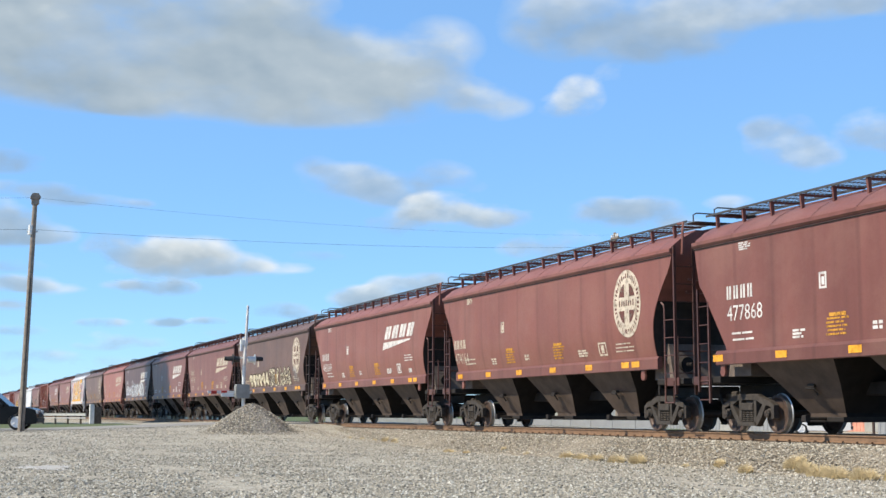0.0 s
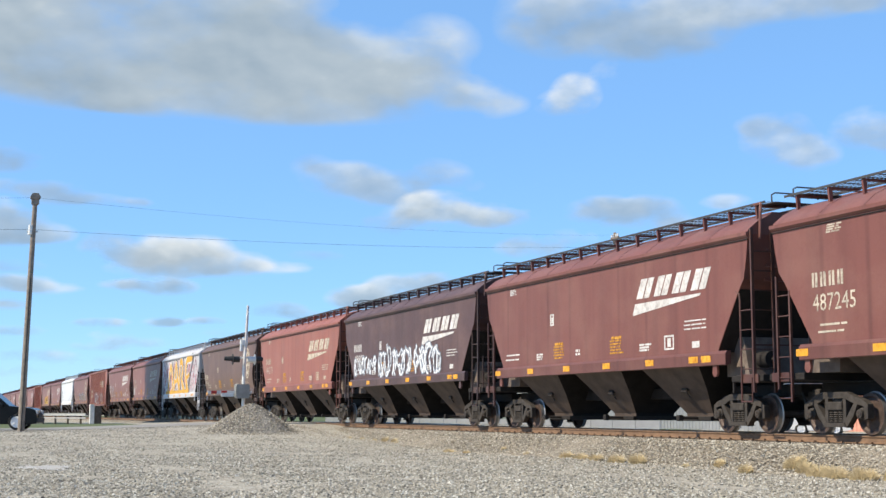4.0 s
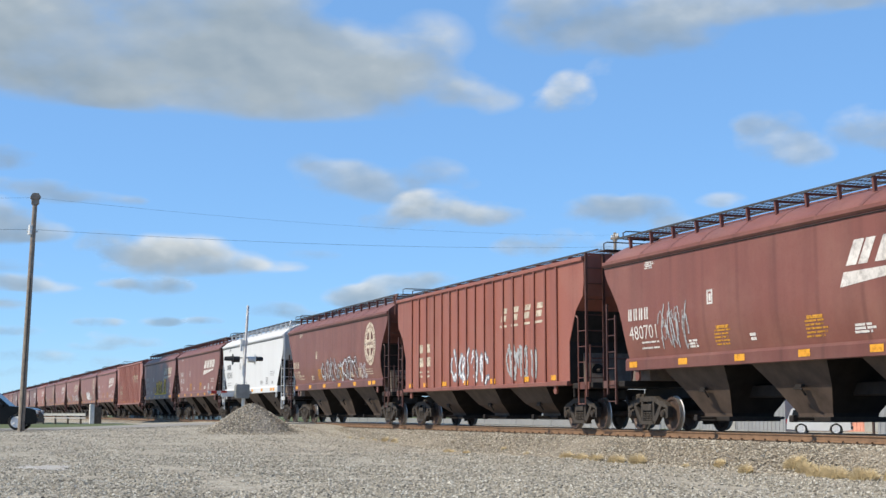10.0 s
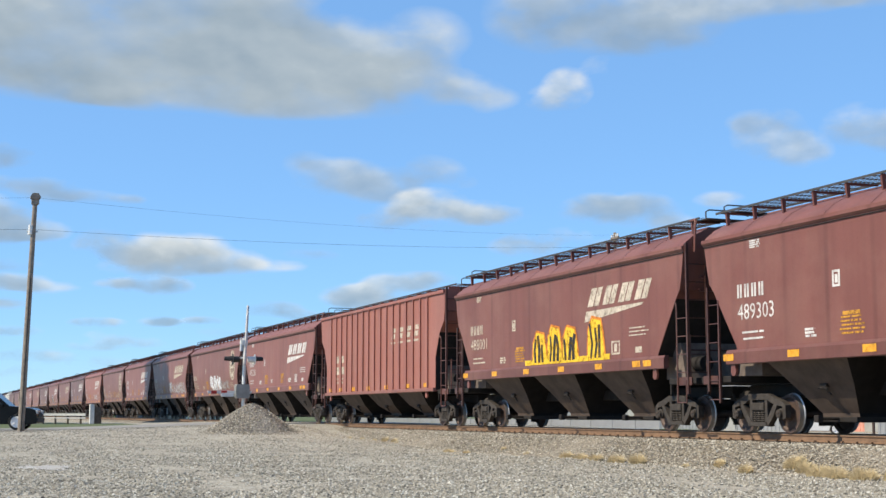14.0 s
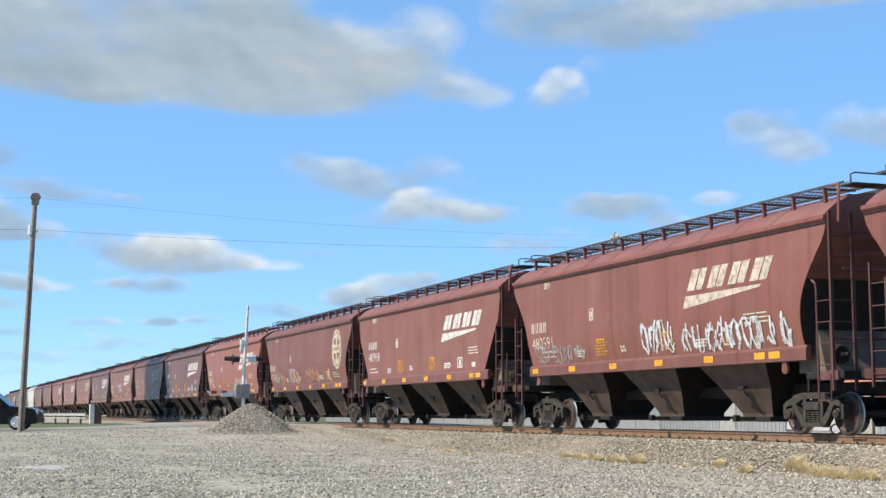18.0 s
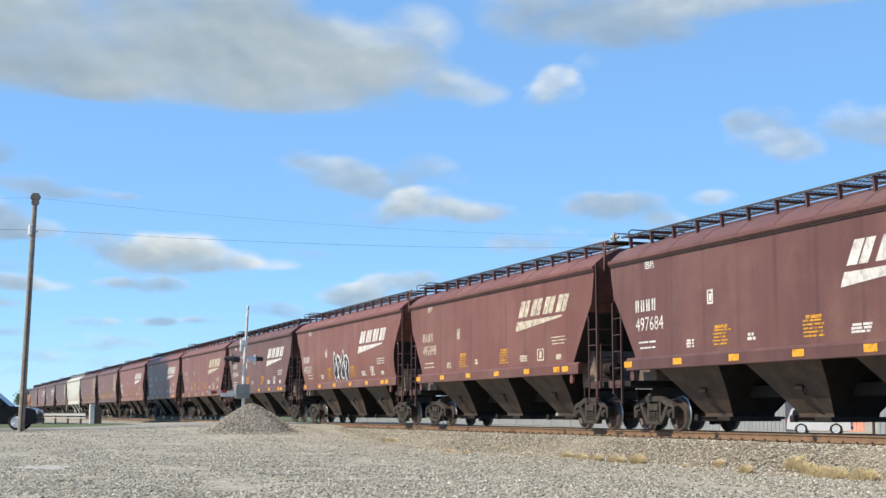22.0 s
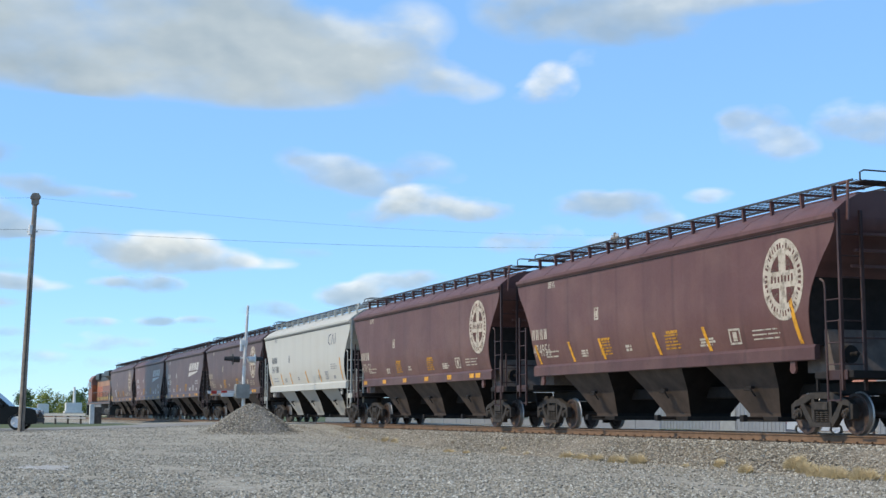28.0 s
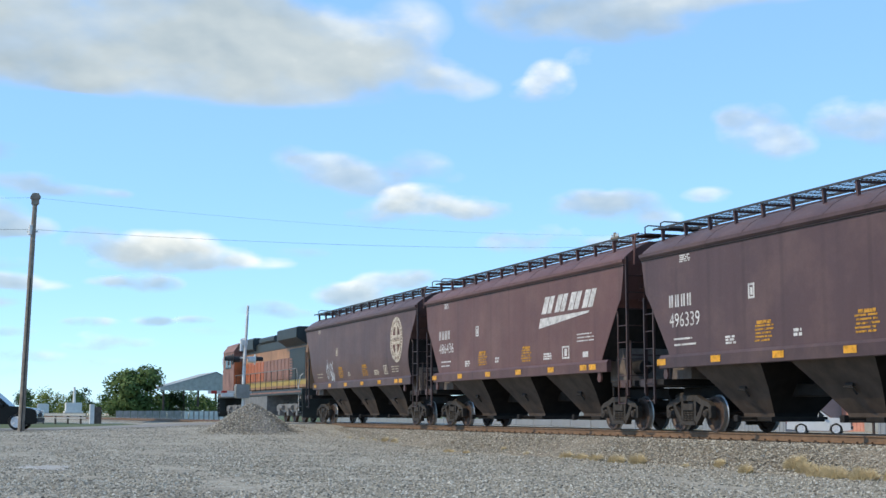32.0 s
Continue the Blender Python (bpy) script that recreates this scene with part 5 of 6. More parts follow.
def build_poles():
    b = (-66.4, 4.13)
    z0 = ground_z(*b)
    p = thing("utility_pole", "tall weathered timber utility pole beside the road", "utility pole", "utility poles", at=(*b, z0))
    part("shaft", Geo().tube([(0, 0, -0.3), (0.0, 0.09, 3.6), (0.0, 0.21, 8.0), (0.0, 0.29, 10.85)], 0.155, 12, 0.105), POLE_WOOD, p, smooth=True)
    part("pole_cap", Geo().block(-0.13, 0.13, 0.12, 0.46, 10.45, 11.0, 0.05).block(-0.17, 0.17, 0.06, 0.52, 10.72, 10.9, 0.05), POLE_WOOD, p)
    part("insulator", Geo().tube([(0.0, 0.12, 9.05), (0.0, 0.14, 9.5)], 0.12, 10).tube([(0, -0.02, 9.2), (0, 0.45, 9.22)], 0.05, 6), GALV, p, "white insulator clamp")
    part("conduit", Geo().tube([(0.15, 0.0, 0), (0.15, 0.18, 7.0)], 0.025, 6), SIGNAL_BLACK, p)
    q = (-86.4, 45.0)
    z1 = ground_z(*q)
    far = thing("utility_pole", "distant timber utility pole with a crossarm", "utility pole", "utility poles", at=(*q, z1))
    part("shaft", Geo().tube([(0, 0, -0.3), (0, 0, 13.9)], 0.16, 10, 0.11), POLE_WOOD, far, smooth=True)
    arm = part("crossarm", Geo().block(-0.55, 0.55, -0.07, 0.07, 13.45, 13.6, 0.02), POLE_WOOD, far)
    for xx in (-0.45, -0.15, 0.2, 0.45):
        part("insulator", Geo().tube([(xx, 0, 13.6), (xx, 0, 13.72), (xx, 0, 13.8)], 0.06, 8), GALV, arm)
    part("brace", Geo().tube([(-0.35, 0, 13.45), (0, 0, 12.9)], 0.03, 6).tube([(0.35, 0, 13.45), (0, 0, 12.9)], 0.03, 6), POLE_WOOD, far)
    top = Vector((-66.4, 4.3, z0 + 9.3))
    pole_wires([(-72.0, -30.0, z0 + 9.5), tuple(top), (-86.4, 45.0, z1 + 12.9)], "overhead_cable", "thin dark overhead cable from pole to pole", 0.35, 0.008)
    pole_wires([(-72.0, -30.0, z0 + 10.9), (-66.4, 4.42, z0 + 10.8), (-86.4, 45.0, z1 + 13.7)], "overhead_cable", "thin dark overhead cable from pole to pole", 0.45, 0.005)


def build_heap():
    rng = random.Random(9)
    cx, cy = -61.0, 13.6
    hz = 1.22
    g = Geo()
    rings, n = 16, 40
    for i in range(rings + 1):
        u = i / rings
        for k in range(n):
            a = k * math.tau / n
            rx, ry = 2.1 * (1 + 0.07 * math.sin(3 * a + 1)), 2.05 * (1 + 0.08 * math.sin(2 * a + 0.5))
            x, y = cx + rx * u * math.cos(a), cy + ry * u * math.sin(a)
            h = hz * max(0, 1 - u ** 1.35) ** 1.15 + 0.05 * noise.noise(Vector((x * 2, y * 2, 0))) * (1 - u)
            g.v.append((x, y, ground_z(x, y) + h - 0.06 * u))
    g.f = [(i * n + k, i * n + (k + 1) % n, (i + 1) * n + (k + 1) % n, (i + 1) * n + k) for i in range(rings) for k in range(n)]
    solid("gravel_mound", g, HEAP, "conical heap of loose grey ballast on the lot", "gravel heap", smooth=True)
    scatter("heap_stone", BED_STONE, "loose grey stones covering the heap", [(cx + r * math.cos(a), cy + r * math.sin(a)) for r, a in ((2.3 * math.sqrt(rng.random()), rng.uniform(0, math.tau)) for _ in range(5200))], (0.022, 0.052), 5,
            lambda x, y: ground_z(x, y) + hz * max(0, 1 - (math.hypot(x - cx, y - cy) / 2.1) ** 1.35) ** 1.15)


def scatter(name, mat, label, points, sizes, seed, height, flatten=0.7):
    """Loose stones, many, as one object: squashed octahedra of random size and turn."""
    rs = np.random.RandomState(seed)
    pts = np.array(points)
    n = len(pts)
    base = np.array([(1, 0, 0), (0, 1, 0), (-1, 0, 0), (0, -1, 0), (0, 0, 1), (0, 0, -1)], float)
    faces = np.array([(0, 1, 4), (1, 2, 4), (2, 3, 4), (3, 0, 4), (1, 0, 5), (2, 1, 5), (3, 2, 5), (0, 3, 5)])
    size = (rs.uniform(sizes[0] ** 0.5, sizes[1] ** 0.5, n) ** 2)
    v = base[None] * rs.uniform(0.55, 1.15, (n, 6, 1)) + rs.uniform(-0.28, 0.28, (n, 6, 3))
    v[:, :, 2] *= flatten
    tilt, a = rs.uniform(-0.5, 0.5, n), rs.uniform(0, math.tau, n)
    c, s = np.cos(tilt)[:, None], np.sin(tilt)[:, None]
    y, z = v[:, :, 1] * c - v[:, :, 2] * s, v[:, :, 1] * s + v[:, :, 2] * c
    c, s = np.cos(a)[:, None], np.sin(a)[:, None]
    v = np.stack([v[:, :, 0] * c - y * s, v[:, :, 0] * s + y * c, z], 2) * size[:, None, None]
    hs = np.array([height(px, py) for px, py in pts])
    v += np.concatenate([pts, (hs + size * 0.22)[:, None]], 1)[:, None, :]
    me = bpy.data.meshes.new(name)
    me.from_pydata(v.reshape(-1, 3).tolist(), [], (faces[None] + (np.arange(n) * 6)[:, None, None]).reshape(-1, 3).tolist())
    me.materials.append(mat)
    return tagged(new(name, me), label, "stones", kind="stuff")


def loose_stone(name, tones):
    n = Nodes(name)
    geo = n.add("ShaderNodeNewGeometry")
    c = n.ramp(geo.outputs["Random Per Island"], [(i / (len(tones) - 1), t) for i, t in enumerate(tones)])
    f = n.noise(40, 3)
    c = n.mix(n.math("MULTIPLY", f, 0.4), c, tuple(v * 0.5 for v in tones[1]))
    n.bump(f, 0.4, 0.01)
    return n.done(c, 0.9, 0.0, 0.3)


LOT_STONE = loose_stone("pale lot stones", [(0.15, 0.135, 0.11), (0.29, 0.265, 0.215), (0.36, 0.325, 0.26), (0.44, 0.41, 0.34), (0.66, 0.63, 0.56)])
BED_STONE = loose_stone("ballast stones", [(0.18, 0.155, 0.122), (0.31, 0.268, 0.21), (0.40, 0.35, 0.27), (0.48, 0.435, 0.35), (0.68, 0.63, 0.54)])


def bed_z(x, y):
    for (ya, za), (yb, zb) in zip([(16.0, -0.86), (16.35, -0.82), (16.75, -0.68), (17.75, -0.27), (18.1, -0.21)], [(16.35, -0.82), (16.75, -0.68), (17.75, -0.27), (18.1, -0.21), (30, -0.21)]):
        if ya <= y <= yb:
            return max(za + (zb - za) * (y - ya) / (yb - ya), ground_z(x, y) if y < 16.9 else -9)
    return ground_z(x, y)


def build_stones():
    rs = np.random.RandomState(3)
    # the lot: denser where it is nearest
    pts = []
    while len(pts) < 85000:
        r = 15 + 60 * rs.rand(4000) ** 1.7
        a = np.radians(rs.uniform(1.0, 41.0, 4000))
        x, y = -r * np.cos(a), r * np.sin(a)
        ok = (y < 16.9) & (x > -69)
        pts += [(px, py) for px, py in zip(x[ok], y[ok]) if noise.noise(Vector((px * 0.22, py * 0.5, 5.0))) + 0.5 * noise.noise(Vector((px * 0.9, py * 1.4, 2.0))) > -0.28 + 0.5 * (rs.rand() - 0.5)]
    scatter("lot_gravel", LOT_STONE, "pale loose gravel strewn over the lot", pts[:85000], (0.010, 0.04), 7, bed_z)
    pts = []
    u = 14 + 76 * rs.rand(46000) ** 1.4
    v = 16.2 + 2.4 * rs.rand(46000)
    scatter("ballast_stone", BED_STONE, "crushed grey brown ballast beside the rail", list(zip(-u, v)), (0.015, 0.044), 8, bed_z)
    u = 14 + 76 * rs.rand(9000) ** 1.3
    v = 18.95 + 1.25 * rs.rand(9000)
    scatter("ballast_stone", BED_STONE, "crushed ballast between the rails", list(zip(-u, v)), (0.022, 0.05), 9, lambda x, y: -0.2)


DRY = worn("dry straw grass", (0.54, 0.43, 0.25), 0.9, 0.0, 0.3, 4.0)


def tuft(x, y, w, h, seed, count=150):
    rng = random.Random(seed)
    g = Geo()
    for _ in range(count):
        a, d = rng.uniform(0, math.tau), w * math.sqrt(rng.random())
        bx, by = x + d * 0.85 * math.cos(a), y + 0.55 * d * math.sin(a)
        z = bed_z(bx, by) - 0.01
        hh = h * rng.uniform(0.55, 1.05) * (1.05 - 0.75 * (d / w) ** 2)
        la, ll = a + rng.uniform(-0.9, 0.9), hh * rng.uniform(0.3, 0.9) * (0.4 + d / w)
        dx, dy = ll * math.cos(la), ll * math.sin(la)
        pa = rng.uniform(0, math.tau)
        px, py = 0.007 * math.sin(pa), -0.007 * math.cos(pa)
        g.add([(bx - px, by - py, z), (bx + px, by + py, z), (bx + dx * 0.45 + px * 0.8, by + dy * 0.45, z + hh * 0.75), (bx + dx * 0.45 - px * 0.8, by + dy * 0.45, z + hh * 0.75), (bx + dx, by + dy, z + hh)],
              [(0, 1, 2, 3), (3, 2, 4)])
    me = bpy.data.meshes.new("dry_grass_tuft")
    me.from_pydata(g.v, [], g.f)
    me.materials.append(DRY)
    tagged(new("dry_grass_tuft", me), "straw-coloured dry grass tuft in the gravel", "grass", "dry grass tufts by the track")


def build_tufts():
    spots = [(-52.0, 16.9, 0.35, 0.22), (-51.0, 16.95, 0.3, 0.15), (-42.5, 16.0, 0.5, 0.14), (-41.2, 16.1, 0.3, 0.12), (-34.4, 16.35, 0.45, 0.24), (-33.4, 16.3, 0.5, 0.2), (-32.2, 16.15, 0.4, 0.22), (-31.0, 16.1, 0.5, 0.26),
             (-30.2, 16.25, 0.45, 0.32), (-24.9, 15.9, 0.3, 0.24), (-27.2, 16.7, 0.25, 0.2), (-24.6, 16.9, 0.5, 0.3), (-24.0, 16.7, 0.4, 0.24), (-22.8, 16.2, 0.5, 0.3), (-22.1, 16.05, 0.5, 0.3), (-21.3, 16.1, 0.55, 0.32), (-20.6, 16.3, 0.5, 0.34), (-19.8, 16.4, 0.4, 0.3)]
    for i, (x, y, w, h) in enumerate(spots):
        tuft(x, y, w * 0.7, h * 0.95, 40 + i, 620)
    rng = random.Random(77)
    for i in range(8):
        tuft(rng.uniform(-60, -20), rng.uniform(16.0, 17.0), 0.15, 0.14, 90 + i, 110)


# ---- vehicles ----
CAR_BLACK = worn("black car paint", (0.006, 0.006, 0.007), 0.2, 0.0, 0.2, 2.0, 0.0, 0.2)
CAR_WHITE = worn("white car paint", (0.68, 0.68, 0.67), 0.3, 0.0, 0.06, 2.0, 0.0)
TYRE = worn("tyre rubber", (0.02, 0.02, 0.02), 0.8)
RIM = worn("alloy rim", (0.75, 0.75, 0.75), 0.35, 0.1, 0.1)
LAMP = worn("clear lamp cover", (0.6, 0.6, 0.6), 0.15)
TAIL = worn("red tail lamp", (0.35, 0.02, 0.02), 0.25)


def wheel_part(v, x, y, r):
    t = part("wheel", Geo().lathe_y([(r * 0.66, -0.12), (r * 0.93, -0.12), (r, -0.08), (r, 0.08), (r * 0.93, 0.12), (r * 0.66, 0.12)], 24), TYRE, v, "black tyre", at=(x, y, r), smooth=True)
    part("wheel_disc", Geo().lathe_y([(r * 0.1, -0.124), (r * 0.66, -0.118), (r * 0.66, 0.118)], 20), SIGNAL_BLACK, t)
    g = Geo().lathe_y([(r * 0.58, -0.125), (r * 0.66, -0.14), (r * 0.7, -0.122), (r * 0.7, 0.125)], 20)
    g.lathe_y([(0.01, -0.155), (r * 0.16, -0.15), (r * 0.16, -0.12)], 12)
    for k in range(5):
        a = k * math.tau / 5
        g.tube([(0.1 * r * math.cos(a), -0.14, 0.1 * r * math.sin(a)), (0.62 * r * math.cos(a), -0.145, 0.62 * r * math.sin(a))], r * 0.09, 5)
    part("rim", g, RIM, t, "silver spoked rim", smooth=True)


def suv(name, label, paint, at, turn, length=4.9, height=1.82, group=""):
    """A four-door off-road car; its nose towards +x."""
    v = thing(name, label, "car", group, at=at, turn=turn)
    L, w = length / 2, 0.94
    lower = [(-L, 0.40), (-L + 0.05, 0.95), (-L + 0.12, 1.16), (L - 1.5, 1.16), (L - 1.1, 1.14), (L - 0.3, 1.06), (L - 0.08, 0.96), (L, 0.7), (L, 0.32), (L - 0.3, 0.28)]
    body = Geo().prism_y(lower + [(L - 0.5, 0.28), (L - 0.58, 0.62), (L - 0.95, 0.83), (L - 1.32, 0.62), (L - 1.42, 0.28), (-L + 1.42, 0.30), (-L + 1.32, 0.62), (-L + 0.98, 0.78), (-L + 0.62, 0.62), (-L + 0.52, 0.34)], -w, w)
    part("body", body, paint, v)
    roof = [(-L + 0.12, 1.14), (-L + 0.32, height - 0.1), (-L + 0.5, height), (L - 2.35, height), (L - 2.1, height - 0.06), (L - 1.35, 1.15)]
    cabin = part("cabin", Geo().prism_y(roof, -w + 0.12, w - 0.12), paint, v)
    for a, b, c, d in ((-L + 0.34, -L + 1.1, -L + 0.48, -L + 1.1), (-L + 1.18, -L + 2.05, -L + 1.18, -L + 2.05), (-L + 2.13, L - 1.62, -L + 2.13, L - 2.16)):
        for s in (-1, 1):
            part("window", Geo().add([(a, s * (w - 0.112), 1.2), (b, s * (w - 0.112), 1.2), (d, s * (w - 0.112), height - 0.13), (c, s * (w - 0.112), height - 0.13)], [(0, 1, 2, 3)]), GLASS, cabin, "dark side window")
    part("windscreen", Geo().add([(L - 1.33, -w + 0.16, 1.16), (L - 1.33, w - 0.16, 1.16), (L - 2.06, w - 0.18, height - 0.08), (L - 2.06, -w + 0.18, height - 0.08)], [(0, 1, 2, 3)]), GLASS, cabin)
    part("rear_window", Geo().add([(-L + 0.13, -w + 0.25, 1.15), (-L + 0.13, w - 0.25, 1.15), (-L + 0.3, w - 0.25, height - 0.16), (-L + 0.3, -w + 0.25, height - 0.16)], [(0, 1, 2, 3)]), GLASS, cabin)
    for s in (-1, 1):
        part("headlight", Geo().block(L - 0.22, L + 0.01, s * 0.74 - 0.16, s * 0.74 + 0.205, 0.78, 0.95, 0.03), LAMP, v)
        part("tail_light", Geo().block(-L - 0.01, -L + 0.12, s * 0.82 - 0.1, s * 0.82 + 0.1, 0.75, 1.05, 0.02), TAIL, v)
        part("mirror", Geo().block(L - 1.75, L - 1.6, s * 1.02 - 0.1, s * 1.02 + 0.1, 1.1, 1.25, 0.03), paint, v)
        part("roof_rack_bar", Geo().tube([(-L + 0.6, s * 0.66, height + 0.05), (L - 2.4, s * 0.66, height + 0.05)], 0.02, 6), SIGNAL_BLACK, cabin)
        for cx in (L - 0.95, -L + 0.98):
            wheel_part(v, cx, s * 0.84, 0.39)
    for cx in (-L + 1.14, -L + 2.09):
        part("door_handle", Geo().block(cx - 0.22, cx - 0.08, -w - 0.02, -w + 0.01, 0.92, 0.96, 0.008), SIGNAL_BLACK, v)
    part("bumper", Geo().block(L - 0.08, L + 0.06, -w + 0.03, w - 0.03, 0.38, 0.58, 0.04), SIGNAL_BLACK, v)
    part("grille", Geo().block(L - 0.01, L + 0.02, -0.45, 0.45, 0.62, 0.82, 0.01), SIGNAL_BLACK, v)
    return v


# ---- buildings and plants beyond the line ----
METAL_WALL = worn("pale corrugated metal", (0.29, 0.30, 0.31), 0.6, 0.2, 0.12, 1.0)
METAL_ROOF = worn("grey metal roof", (0.38, 0.38, 0.36), 0.6, 0.2, 0.2, 1.0)
GREEN_SHED = worn("grey green shed metal", (0.20, 0.23, 0.21), 0.7, 0.1, 0.2, 1.0)
BRICK_RED = worn("salmon red wall", (0.62, 0.29, 0.22), 0.85, 0.0, 0.2, 1.5)
PALE_WOOD = worn("grey painted timber", (0.42, 0.41, 0.36), 0.85, 0.0, 0.2, 2.0)
STONE_WHITE = worn("white stone", (0.68, 0.67, 0.63), 0.8, 0.0, 0.1, 3.0)
LEAF_DARK, LEAF_MID, LEAF_LITE = (worn(n, c, 0.7, 0.0, 0.45, 1.5, 0.1, 0.3) for n, c in (("dark leaves", (0.035, 0.075, 0.022)), ("green leaves", (0.085, 0.135, 0.035)), ("yellow green leaves", (0.19, 0.23, 0.06))))
BARK = worn("bark", (0.09, 0.07, 0.055), 0.9, 0.0, 0.4, 4.0, 0.4)


def shed(name, label, x0, x1, y0, y1, h, rise, wall, roof_mat, doors=0):
    """A ridged metal building; the ridge runs along its longer side."""
    z = min(ground_z(x0, y0), ground_z(x1, y1)) - 0.1
    b = thing(name, label, "building", at=(0, 0, z))
    w = part("wall", Geo().box(x0, x1, y0, y1, 0, h), wall, b)
    rib = Geo().prism_z([(-0.03, -0.001), (-0.02, -0.035), (0.02, -0.035), (0.03, -0.001)], 0, h).mesh("wall_rib", wall)
    n = min(90, int((x1 - x0) / 0.45))
    for i in range(n):
        part("wall_rib", rib, None, w, at=(x0 + (i + 0.5) * (x1 - x0) / n, y0, 0))
    o = 0.35
    ym = (y0 + y1) / 2
    r = part("roof", Geo().prism_x([(y0 - o, h - 0.03), (y0 - o, h + 0.07), (ym, h + rise + 0.1), (y1 + o, h + 0.07), (y1 + o, h - 0.03), (ym, h + rise)], x0 - o, x1 + o), roof_mat, b)
    part("gable", Geo().add([(x1, y0, h), (x1, y1, h), (x1, ym, h + rise)], [(0, 1, 2)]).add([(x0, y0, h), (x0, y1, h), (x0, ym, h + rise)], [(0, 1, 2)]), wall, b)
    for i in range(doors):
        cx = x0 + (i + 0.5) * (x1 - x0) / doors
        d = part("door", Geo().block(cx - 1.2, cx + 1.2, y0 - 0.06, y0 - 0.036, 0.0, 2.4, 0.01), METAL_ROOF, b)
        part("door_handle", Geo().block(cx + 0.9, cx + 1.0, y0 - 0.1, y0 - 0.06, 1.0, 1.1, 0.01), SIGNAL_BLACK, d)
    return b


def tree(name, label, x, y, h, w, mat, seed, leaves=2600, low=0.15, leaf=0.2):
    """Trunk, limbs and a crown of many small leaf clumps with an uneven outline."""
    rng = random.Random(seed)
    rs = np.random.RandomState(seed)
    z = ground_z(x, y)
    t = thing(name, label, "tree" if h > 3 else "bush", at=(x, y, z))
    trunk = Geo().tube([(0, 0, -0.1), (0.03 * h, 0, 0.25 * h), (0, 0.02 * h, 0.55 * h)], 0.035 * h, 8, 0.018 * h)
    blobs = []
    for i in range(11):
        a, e = rng.uniform(0, math.tau), rng.uniform(low, 0.92)
        rr = w * 0.5 * rng.uniform(0.25, 0.8) * (1.1 - abs(e - 0.5))
        c = (rr * math.cos(a), rr * math.sin(a), h * e)
        trunk.tube([(0, 0, 0.25 * h), (c[0] * 0.5, c[1] * 0.5, (0.3 * h + c[2]) / 2), c], 0.014 * h, 5, 0.005 * h)
        blobs.append((*c, w * rng.uniform(0.16, 0.28)))
    blobs.append((0, 0, h * 0.6, w * 0.36))
    part("trunk", trunk, BARK, t, smooth=True)
    b = np.array(blobs)[rs.randint(0, len(blobs), leaves)]
    d = rs.normal(size=(leaves, 3))
    d /= np.linalg.norm(d, axis=1)[:, None]
    p = b[:, :3] + d * (b[:, 3] * rs.uniform(0.55, 1.05, leaves))[:, None] * np.array((1, 1, 0.85))
    p[:, 2] = np.maximum(p[:, 2], 0.05)
    u = rs.normal(size=(leaves, 3))
    u /= np.linalg.norm(u, axis=1)[:, None]
    v = np.cross(u, d)
    s = (leaf * rs.uniform(0.5, 1.2, leaves))[:, None]
    quads = np.stack([p - u * s, p + v * s * 0.6, p + u * s, p - v * s * 0.6], 1).reshape(-1, 3)
    me = bpy.data.meshes.new("crown")
    me.from_pydata(quads.tolist(), [], np.arange(leaves * 4).reshape(-1, 4).tolist())
    me.materials.append(mat)
    part("crown", me, mat, t, "leafy crown")
    return t


